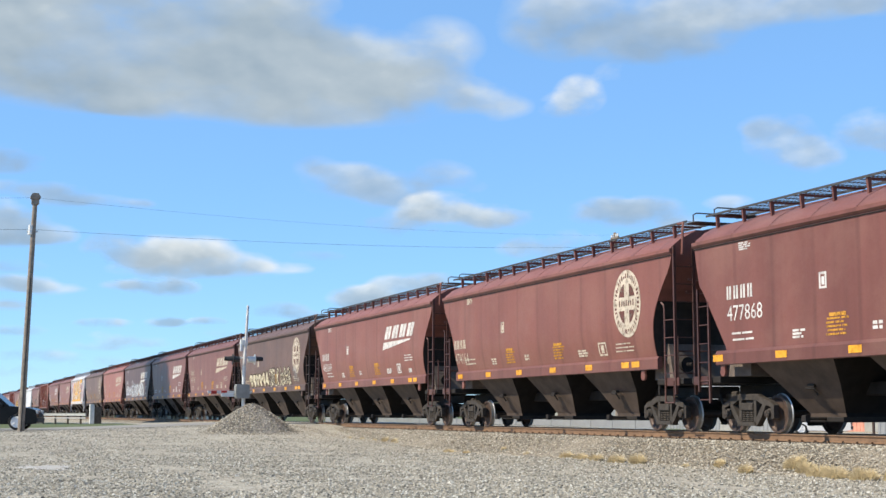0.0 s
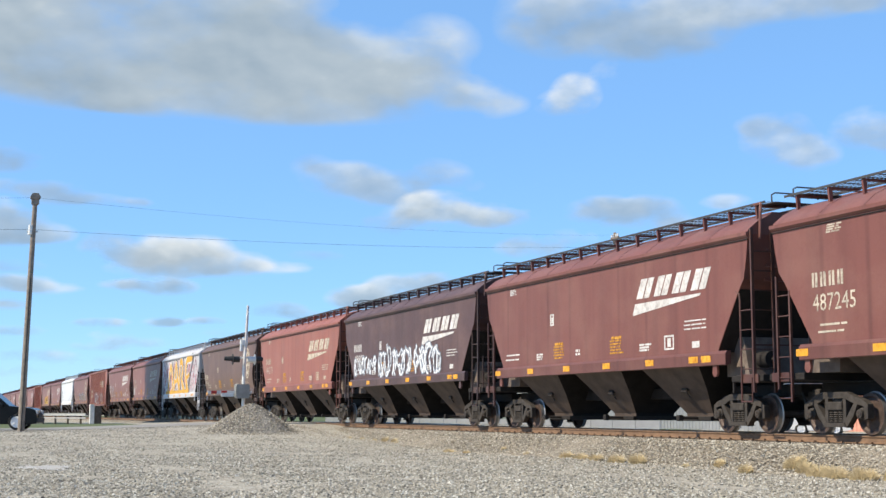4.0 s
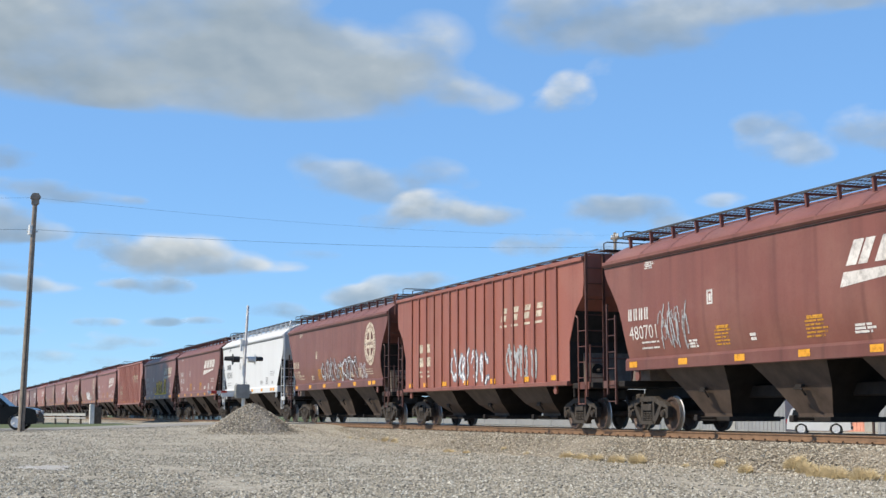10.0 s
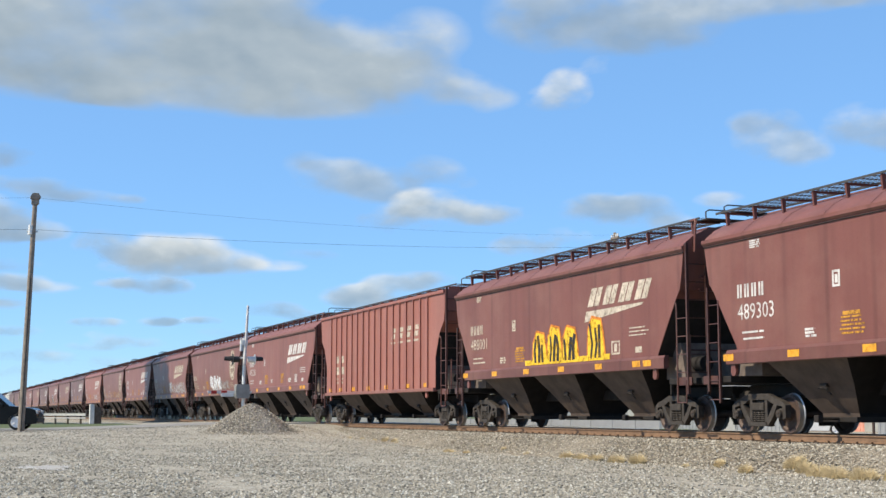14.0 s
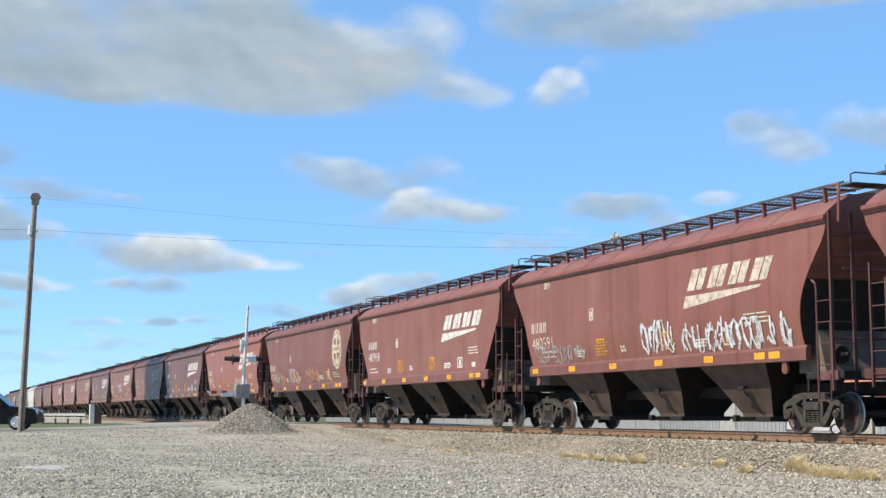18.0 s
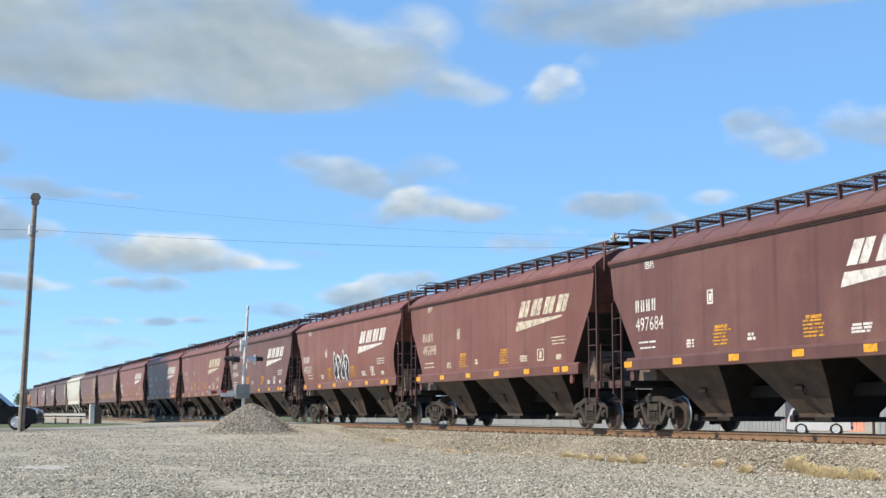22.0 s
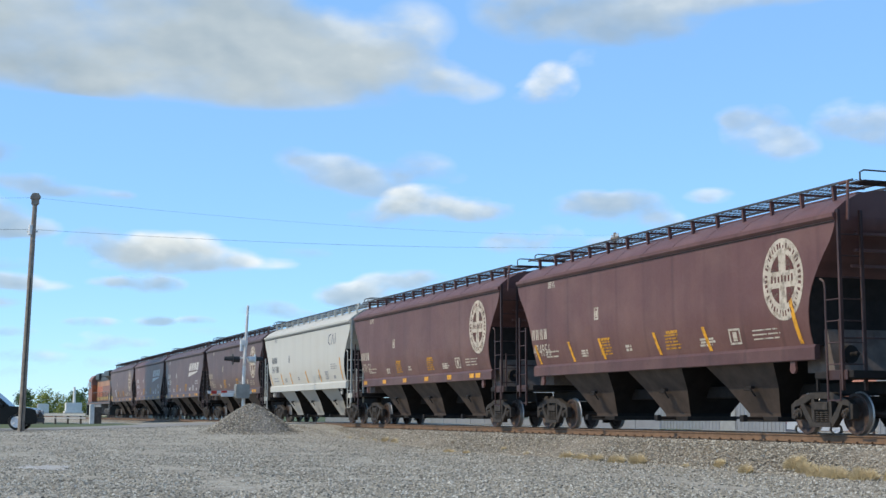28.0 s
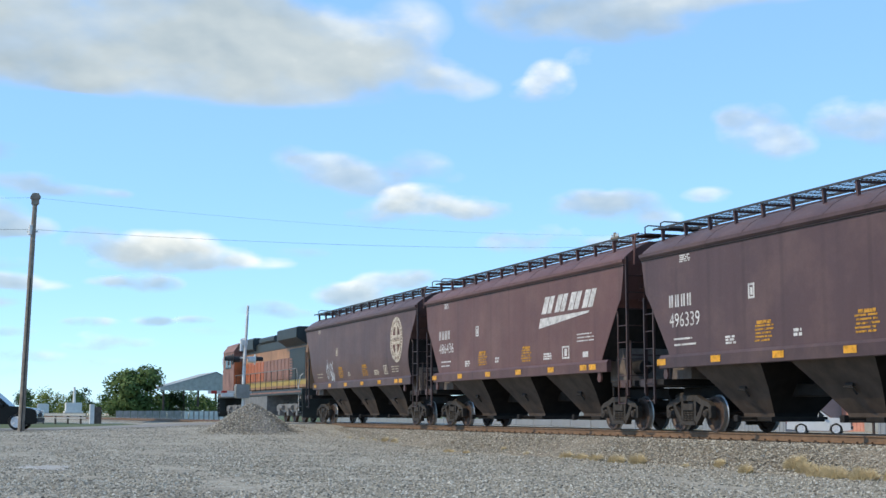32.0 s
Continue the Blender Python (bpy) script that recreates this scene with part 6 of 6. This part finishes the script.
def build_far_side():
    shed("metal_shed", "long pale corrugated metal building behind the tracks", -146, -95.2, 64.6, 78, 5.8, 1.6, METAL_WALL, METAL_ROOF, 3)
    shed("storage_shed", "low grey green metal shed behind the tracks", -172, -149, 70, 84, 3.6, 1.1, GREEN_SHED, METAL_ROOF, 1)
    shed("brick_house", "brick-red building with a low gable roof", -96.7, -74, 70, 82, 4.6, 2.0, BRICK_RED, METAL_ROOF, 2)
    shed("garage", "small pale grey metal garage behind the tracks", -71.2, -60, 55, 63, 4.2, 1.0, METAL_WALL, METAL_ROOF, 1)
    suv("parked_car", "white off-road car parked behind the railway", CAR_WHITE, (-80.0, 57.0, ground_z(-80.0, 57.0)), 50, 4.2, 1.80)
    wall = thing("white_fence", "long low white board fence behind the tracks", "fence", at=(0, 40, ground_z(-120, 40)))
    board = Geo().block(-1.48, 1.48, -0.02, 0.02, 0.12, 0.62, 0.006).mesh("fence_panel", METAL_WALL)
    post = Geo().block(-0.05, 0.05, -0.05, 0.05, 0.0, 0.72, 0.01).mesh("fence_post", METAL_WALL)
    for i in range(24):
        part("fence_panel", board, None, wall, at=(-142 + i * 3, 0, 0))
        part("fence_post", post, None, wall, at=(-143.5 + i * 3, 0, 0))
    stop = thing("road_sign_post", "brown steel post with a small sign behind the railway", "post", at=(-53.4, 41.0, ground_z(-53.4, 41)))
    part("post", Geo().tube([(0, 0, 0), (0, 0, 2.1)], 0.07, 8), WHEEL, stop)
    part("sign_plate", Geo().block(-0.02, 0.02, -0.22, 0.22, 1.5, 2.05, 0.005), GALV, stop)
    # unseen tall tree added outside the view to cast shade across the line
    tree("roadside_tree", "unseen tall broadleaf tree added to shade the line", -118.6, -5.2, 32.0, 15.0, LEAF_DARK, 91, 15000, 0.3, 0.6)
    # the park to the far side of the crossing
    tree("park_tree", "dense dark green broadleaf tree in the park", -190, 26.3, 6.2, 8.2, LEAF_MID, 5, 9000, 0.16, 0.3)
    tree("park_tree", "small dark green tree near the picnic shelter", -196, 32.0, 3.6, 4.6, LEAF_DARK, 6, 1800, 0.12)
    tree("park_bush", "low green bush by the shelter", -186, 35.6, 2.6, 5.0, LEAF_MID, 7, 1500, 0.1)
    tree("distant_tree", "dark distant tree behind the road", -400, 25.3, 7.5, 6.0, LEAF_DARK, 8, 1800, 0.2, 0.3)
    rng = random.Random(14)
    for i in range(17):
        x, y = -400 + rng.uniform(-30, 20), 29 + i * 5.2 + rng.uniform(-1.5, 1.5)
        tree("distant_tree", "hazy green distant tree beyond the park", x, y, rng.uniform(4.4, 8.2), rng.uniform(8, 13), (LEAF_MID, LEAF_LITE, LEAF_MID, LEAF_DARK)[i % 4], 30 + i, 1100, 0.15, 0.42)
    for i in range(9):
        x, y = -335 + rng.uniform(-8, 8), 24.0 + i * 2.6
        tree("park_bush", "yellow-green shrub at the park edge", x, y, rng.uniform(2.6, 4.2), rng.uniform(4, 6), (LEAF_LITE, LEAF_MID)[i % 2], 60 + i, 800, 0.1, 0.22)
    sh = thing("picnic_shelter", "open picnic shelter with a grey gable roof", "shelter", at=(-192, 34.2, ground_z(-192, 34)))
    part("roof", Geo().prism_x([(-5.2, 4.2), (2.4, 6.4), (5.0, 5.0), (5.0, 4.85), (2.4, 6.22), (-5.2, 4.05)], -6, 6), METAL_ROOF, sh, "grey metal roof")
    part("gable", Geo().add([(6.0, -5.0, 4.1), (6.0, 5.0, 4.1), (6.0, 5.0, 4.95), (6.0, 2.4, 6.28)], [(0, 1, 2, 3)]), PALE_WOOD, sh, "pale timber gable")
    part("beam", Geo().block(5.9, 6.1, -5.0, 5.0, 3.85, 4.12, 0.02), PALE_WOOD, sh)
    for px in (-5.5, 5.8):
        for py in (-4.6, 0.0, 4.6):
            part("post", Geo().block(px - 0.12, px + 0.12, py - 0.12, py + 0.12, 0, 4.1, 0.02), BARK, sh)
    ob = thing("stone_monument", "white stone monument with a slim column", "monument", at=(-252, 24.4, ground_z(-252, 24.4)))
    part("base", Geo().block(-1.2, 1.2, -1.35, 1.35, 1.2, 2.7, 0.1).block(-1.4, 1.4, -1.6, 1.6, 0, 1.2, 0.06), STONE_WHITE, ob)
    part("column", Geo().tube([(0, 0.1, 2.7), (0, 0.1, 5.4)], 0.27, 8, 0.18), STONE_WHITE, ob)
    g = thing("stone_marker", "small white stone marker in the park", "monument", at=(-330, 25.2, ground_z(-330, 25.2)))
    part("slab", Geo().block(-0.5, 0.5, -1.3, 1.3, 0, 3.0, 0.3), STONE_WHITE, g)
    fence = thing("park_fence", "low weathered grey fence round the park", "fence", at=(-176, 0, ground_z(-176, 28)))
    picket = Geo().block(-0.03, 0.03, -0.42, 0.42, 0.1, 1.15, 0.01).mesh("fence_board", CONCRETE)
    for i in range(16):
        part("fence_board", picket, None, fence, at=(0, 22.6 + i * 0.9, 0))
    bench = Geo().block(-0.06, 0.06, -0.2, 0.2, 0, 1.05, 0.02).block(-0.3, 0.06, -0.2, 0.2, 0.42, 0.5, 0.01)
    bm_ = bench.mesh("seat_back", STONE_WHITE)
    for i in range(9):
        c = thing("white_chair", "white upright seat in a row by the shelter", "seat", "white seats by the shelter", at=(-171, 30.0 + i * 0.62, ground_z(-171, 31)))
        part("seat_back", bm_, None, c)
    # guard rail and post beside the line
    gr = thing("guard_rail", "pale steel guard rail beside the railway", "guard rail", at=(-112, 8.3, ground_z(-110, 10)), turn=18)
    part("beam", Geo().prism_x([(-0.06, 0.66), (0.02, 0.62), (-0.02, 0.72), (-0.06, 0.84), (0.02, 0.80)], -0.5, 8.6), BARRIER, gr, "pale folded steel beam")
    part("beam", Geo().prism_x([(-0.03, 0.44), (0.02, 0.44), (0.02, 0.52), (-0.03, 0.52)], -0.5, 8.6), BARRIER, gr)
    for i in range(4):
        part("post", Geo().block(0.6 + i * 2.3, 0.72 + i * 2.3, 0.02, 0.12, 0, 0.82, 0.01), BARK, gr)
    bx = thing("relay_post", "white concrete post with a dark relay box", "post", at=(-110, 12.2, ground_z(-110, 12)))
    part("post", Geo().block(-0.3, 0.3, -0.32, 0.0, 0, 1.5, 0.05), STONE_WHITE, bx)
    part("relay_box", Geo().block(-0.2, 0.25, 0.01, 0.55, 0.0, 1.3, 0.04), BARK, bx)


# ---- clouds ----
def cloud_stuff():
    """Glowing cloud, light and shade painted into its emission: its density and how deep a place lies under the top
    come with the mesh, the billows from noise.
    """
    n = Nodes("sunlit cloud")
    info = n.add("ShaderNodeObjectInfo")
    sep = n.add("ShaderNodeSeparateColor")
    n.put(sep.inputs[0], info.outputs["Color"])
    grey, grain, full = sep.outputs
    dens = n.add("ShaderNodeAttribute", attribute_name="cloud_body").outputs["Fac"]
    deep = n.add("ShaderNodeAttribute", attribute_name="cloud_depth").outputs["Fac"]
    at = n.add("ShaderNodeVectorMath", operation="ADD")
    n.put(at.inputs[0], n.tc.outputs["Object"])
    n.put(at.inputs[1], n.math("MULTIPLY", info.outputs["Random"], 9000.0))
    freq = n.math("MULTIPLY", grain, 0.014)
    wide = n.where((0.6, 1.0, 1.0), at.outputs[0])
    fbm = n.noise(freq, 6, 0.47, wide)
    above = n.add("ShaderNodeVectorMath", operation="ADD")
    n.put(above.inputs[0], wide)
    above.inputs[1].default_value = (12.0, 30.0, 0.0)
    broad = n.math("MULTIPLY", freq, 0.55)
    fbm_above = n.noise(broad, 5, 0.45, above.outputs[0])
    fbm_soft = n.noise(broad, 5, 0.45, wide)
    hold = n.math("MULTIPLY", dens, 3.2, True)
    body = n.math("ADD", dens, n.math("MULTIPLY", n.math("MULTIPLY", n.math("SUBTRACT", fbm, 0.5), 1.9), hold))
    alpha = n.math("MULTIPLY", n.ramp(body, [(0.06, 0.0), (0.30, 0.28), (0.60, 0.78), (0.95, 1.0)]), full)
    relief = n.math("MULTIPLY", n.math("SUBTRACT", fbm_soft, fbm_above), 2.7)
    light = n.math("SUBTRACT", n.math("ADD", relief, 1.06), n.math("MULTIPLY", deep, 0.62))
    light = n.math("SUBTRACT", light, grey)
    col = n.ramp(light, [(0.0, (0.33, 0.43, 0.54)), (0.42, (0.46, 0.55, 0.64)), (0.72, (0.66, 0.73, 0.79)), (1.0, (0.86, 0.89, 0.91))])
    em = n.add("ShaderNodeEmission")
    n.put(em.inputs[0], col)
    em.inputs[1].default_value = 0.78
    clear = n.add("ShaderNodeBsdfTransparent")
    mix = n.add("ShaderNodeMixShader")
    n.put(mix.inputs[0], alpha)
    n.put(mix.inputs[1], clear.outputs[0])
    n.put(mix.inputs[2], em.outputs[0])
    n.put(n.out.inputs[0], mix.outputs[0])
    return n.mat


CLOUD = cloud_stuff()
SKY_R = 4200.0


def sky_pose(az, el, r):
    a, e = math.pi - radians(az), radians(el)
    at = Vector((math.cos(a) * math.cos(e), math.sin(a) * math.cos(e), math.sin(e))) * r
    return Matrix.Translation(at) @ (-at).to_track_quat("Z", "Y").to_matrix().to_4x4()


DRIFT = []


def cloud(grey, grain, full, lobes, r=None, drift=None):
    """A bank of cloud in the sky, made of lobes: azimuth, elevation, half width and half height in degrees, weight."""
    r = r or SKY_R - 25 * len(DRIFT)
    lb = np.array(lobes)
    lo_a, hi_a = (lb[:, 0] - lb[:, 2]).min(), (lb[:, 0] + lb[:, 2]).max()
    lo_e, hi_e = (lb[:, 1] - lb[:, 3]).min(), (lb[:, 1] + lb[:, 3]).max()
    na, ne = (int(min(90, max(14, span / 0.12))) for span in (hi_a - lo_a, hi_e - lo_e))
    ca, ce = (lo_a + hi_a) / 2, (lo_e + hi_e) / 2
    aa, ee = np.meshgrid(np.linspace(lo_a, hi_a, na), np.linspace(lo_e, hi_e, ne))
    gap = np.ones_like(aa)
    for a, e, ra, re, w in lobes:
        low = np.where(ee < e, 0.85, 1.0)
        gap *= 1 - w * np.clip(1 - ((aa - a) / ra) ** 2 - ((ee - e) / (re * low)) ** 2, 0, 1)
    dens = 1 - gap
    depth = np.cumsum(dens[::-1], 0)[::-1] * (hi_e - lo_e) / ne
    depth = 1 - np.exp(-depth / (0.30 * lb[:, 3].max()))
    c = math.cos(radians(ce))
    xs, ys = -r * np.tan(np.radians((aa - ca) * c)), r * np.tan(np.radians(ee - ce))
    me = bpy.data.meshes.new("cloud_backdrop")
    me.from_pydata(np.stack([-xs, ys, 0 * xs], 2).reshape(-1, 3).tolist(), [], [(i * na + k, i * na + k + 1, (i + 1) * na + k + 1, (i + 1) * na + k) for i in range(ne - 1) for k in range(na - 1)])
    for name, values in (("cloud_body", dens), ("cloud_depth", depth)):
        me.attributes.new(name, "FLOAT", "POINT").data.foreach_set("value", values.reshape(-1).astype(np.float32))
    me.materials.append(CLOUD)
    ob = new("cloud_backdrop", me)
    ob.color = (grey, grain, full, 1)
    ob.matrix_basis = sky_pose(ca, ce, r)
    tagged(ob, "drifting white and grey fair-weather cloud", "cloud", kind="structure")
    da, de = drift or (-0.47 - 0.075 * (ce - 3.05), 0.064 * (ce - 3.05))
    DRIFT.append((ob, ca, ce, ca + da, ce + de, r))


def build_clouds():
    cloud(0.20, 0.42, 1.00, [(22.30, 13.00, 2.30, 0.95, 0.60), (14.00, 16.90, 3.20, 1.60, 0.60), (3.51, 15.40, 8.00, 3.50, 0.95), (9.65, 14.21, 9.16, 2.92, 0.95), (12.88, 16.38, 3.65, 2.22, 0.80), (15.99, 13.95, 4.82, 2.45, 0.90), (18.85, 13.99, 3.13, 1.75, 0.75), (21.24, 13.30, 2.16, 0.98, 0.60), (5.81, 13.11, 6.00, 1.40, 0.60), (13.18, 12.40, 7.89, 0.93, 0.70), (20.28, 15.37, 2.18, 1.40, 0.30), (5.65, 17.97, 10.32, 2.10, 0.90)])
    cloud(0.28, 0.55, 0.85, [(25.79, 16.21, 3.41, 2.22, 0.60), (29.09, 15.77, 4.61, 1.99, 0.75), (32.60, 16.49, 4.14, 1.45, 0.75), (35.77, 16.39, 2.92, 1.12, 0.60), (38.43, 16.39, 2.44, 0.93, 0.50), (30.24, 14.59, 2.90, 0.70, 0.35)])
    cloud(0.10, 0.90, 0.80, [(26.11, 12.96, 1.25, 1.03, 0.75), (25.28, 12.61, 1.08, 0.65, 0.60), (27.54, 13.94, 0.96, 0.51, 0.25)])
    cloud(0.18, 0.80, 0.70, [(34.37, 10.89, 1.78, 1.29, 0.72), (35.58, 10.27, 1.42, 0.93, 0.50), (33.49, 11.50, 1.07, 0.58, 0.40)])
    cloud(0.18, 0.80, 0.70, [(37.91, 11.11, 1.79, 1.05, 0.65), (39.08, 10.86, 1.43, 1.17, 0.60)])
    cloud(0.34, 0.70, 0.75, [(16.62, 9.45, 2.37, 0.98, 0.65), (18.39, 9.00, 2.13, 0.75, 0.55), (20.05, 9.82, 1.90, 0.75, 0.50), (21.47, 9.35, 0.95, 0.37, 0.30), (15.09, 10.01, 1.19, 0.70, 0.25)])
    cloud(0.12, 0.80, 0.95, [(20.17, 8.47, 1.89, 0.79, 0.85), (22.17, 8.07, 2.60, 0.65, 0.80), (18.40, 8.00, 2.36, 0.56, 0.55), (19.11, 7.53, 2.12, 0.42, 0.40)])
    cloud(0.20, 0.80, 0.80, [(27.10, 8.18, 1.77, 0.79, 0.70), (28.96, 8.10, 1.89, 0.84, 0.65), (30.10, 7.61, 1.18, 0.51, 0.50)])
    cloud(0.15, 0.90, 0.80, [(24.28, 6.77, 1.88, 0.61, 0.65), (25.69, 7.11, 1.41, 0.51, 0.50), (28.01, 6.73, 1.88, 0.37, 0.40)])
    cloud(0.12, 0.90, 0.70, [(32.17, 8.48, 1.23, 0.42, 0.50)])
    cloud(0.16, 0.90, 0.85, [(17.24, 4.72, 1.88, 0.65, 0.75), (18.88, 5.27, 1.88, 0.56, 0.65), (20.05, 5.50, 1.41, 0.37, 0.50)])
    cloud(0.10, 0.70, 1.00, [(8.91, 6.47, 1.76, 0.84, 0.85), (10.39, 6.50, 1.88, 0.79, 0.90), (11.66, 6.06, 2.00, 0.65, 0.85), (9.15, 5.79, 2.82, 0.51, 0.70), (13.50, 5.93, 1.76, 0.33, 0.45)])
    cloud(0.46, 0.90, 0.80, [(6.89, 6.60, 1.46, 0.75, 0.60), (7.79, 6.21, 1.41, 0.56, 0.60)])
    cloud(0.22, 0.90, 0.90, [(8.83, 5.09, 1.76, 0.51, 0.75), (7.49, 5.14, 1.29, 0.28, 0.40)])
    cloud(0.42, 0.80, 0.80, [(2.72, 9.99, 1.66, 0.75, 0.65), (3.91, 10.10, 0.95, 0.33, 0.30)])
    cloud(0.26, 0.80, 0.80, [(4.62, 8.67, 2.01, 0.61, 0.60), (6.28, 8.49, 1.65, 0.33, 0.50), (7.74, 8.45, 0.94, 0.26, 0.45), (2.87, 8.82, 1.42, 0.47, 0.50)])
    cloud(0.24, 0.80, 0.90, [(2.81, 7.63, 1.77, 0.98, 0.75), (4.12, 7.08, 1.65, 0.56, 0.60), (2.94, 6.81, 1.41, 0.33, 0.50)])
    cloud(0.20, 0.90, 0.85, [(3.22, 5.15, 1.76, 0.47, 0.70), (4.63, 4.91, 1.64, 0.30, 0.50), (2.82, 4.24, 1.41, 0.28, 0.30)])
    cloud(0.28, 1.30, 0.75, [(6.64, 3.60, 1.40, 0.26, 0.60)])
    cloud(0.28, 1.30, 0.75, [(9.02, 3.66, 1.08, 0.26, 0.60)])
    cloud(0.28, 1.30, 0.75, [(10.70, 3.72, 0.98, 0.23, 0.55)])
    cloud(0.45, 1.00, 0.75, [(13.53, 4.23, 1.52, 0.42, 0.55), (14.69, 3.97, 1.17, 0.28, 0.40)])
    cloud(0.22, 1.30, 0.60, [(7.10, 3.02, 1.40, 0.37, 0.50), (8.33, 2.85, 1.17, 0.28, 0.40), (6.56, 2.69, 1.40, 0.28, 0.40)])
    cloud(0.26, 1.30, 0.55, [(3.07, 3.25, 1.64, 0.28, 0.50), (4.18, 2.22, 2.10, 0.37, 0.50), (6.57, 2.06, 2.10, 0.28, 0.35), (3.12, 1.70, 1.64, 0.33, 0.40)])
    cloud(0.35, 1.00, 0.55, [(3.19, 5.82, 1.41, 0.33, 0.45), (15.13, 6.48, 1.41, 0.28, 0.30), (11.94, 3.25, 1.64, 0.28, 0.25)])
    # unseen cloud, added to dim the sun as it drifts before it towards the end
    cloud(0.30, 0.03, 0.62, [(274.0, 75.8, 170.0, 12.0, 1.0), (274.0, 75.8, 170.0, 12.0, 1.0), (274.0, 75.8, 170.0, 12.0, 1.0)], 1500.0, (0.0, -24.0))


build_road()
build_puddle()
build_signal()
build_poles()
build_heap()
build_far_side()
suv("waiting_car", "black off-road car waiting on the road before the crossing", CAR_BLACK, (-71.8, 2.9, ground_z(-71.8, 2.9) + 0.02), 76, 5.0, 1.86)
build_tufts()
build_clouds()
build_stones()


# ---- what moves ----
def motions():
    """The train rolls by, gaining speed a little; its wheels turn with it; the clouds drift."""
    times = [2.0 * i for i in range(17)]
    for row in TRAIN:
        walk(row[6], [(t, pose(row[5] + train_x(t), TRACK_Y, 0)) for t in times])
    wheels = [o for o in scene.objects if o.get("spin")]
    spins = {}
    steps = [i / 30 for i in range(961)]
    for w in wheels:
        key = (w["spin"], round(w.location.x, 2), round(w.location.z, 3))
        if key not in spins:
            at = tuple(w.location)
            walk(w, [(t, pose(at[0], at[1], at[2], 0, math.degrees(train_x(t) / (0.53 if key[0] == "drive" else 0.457)), 0)) for t in steps])
            spins[key] = w.animation_data
        else:
            w.rotation_mode = "QUATERNION"
            w.animation_data_create()
            w.animation_data.action = spins[key].action
            w.animation_data.action_slot = spins[key].action_slot
    for w in wheels:
        del w["spin"]
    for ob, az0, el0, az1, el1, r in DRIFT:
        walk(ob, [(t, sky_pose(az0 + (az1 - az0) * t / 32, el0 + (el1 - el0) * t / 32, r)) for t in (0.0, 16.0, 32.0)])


motions()
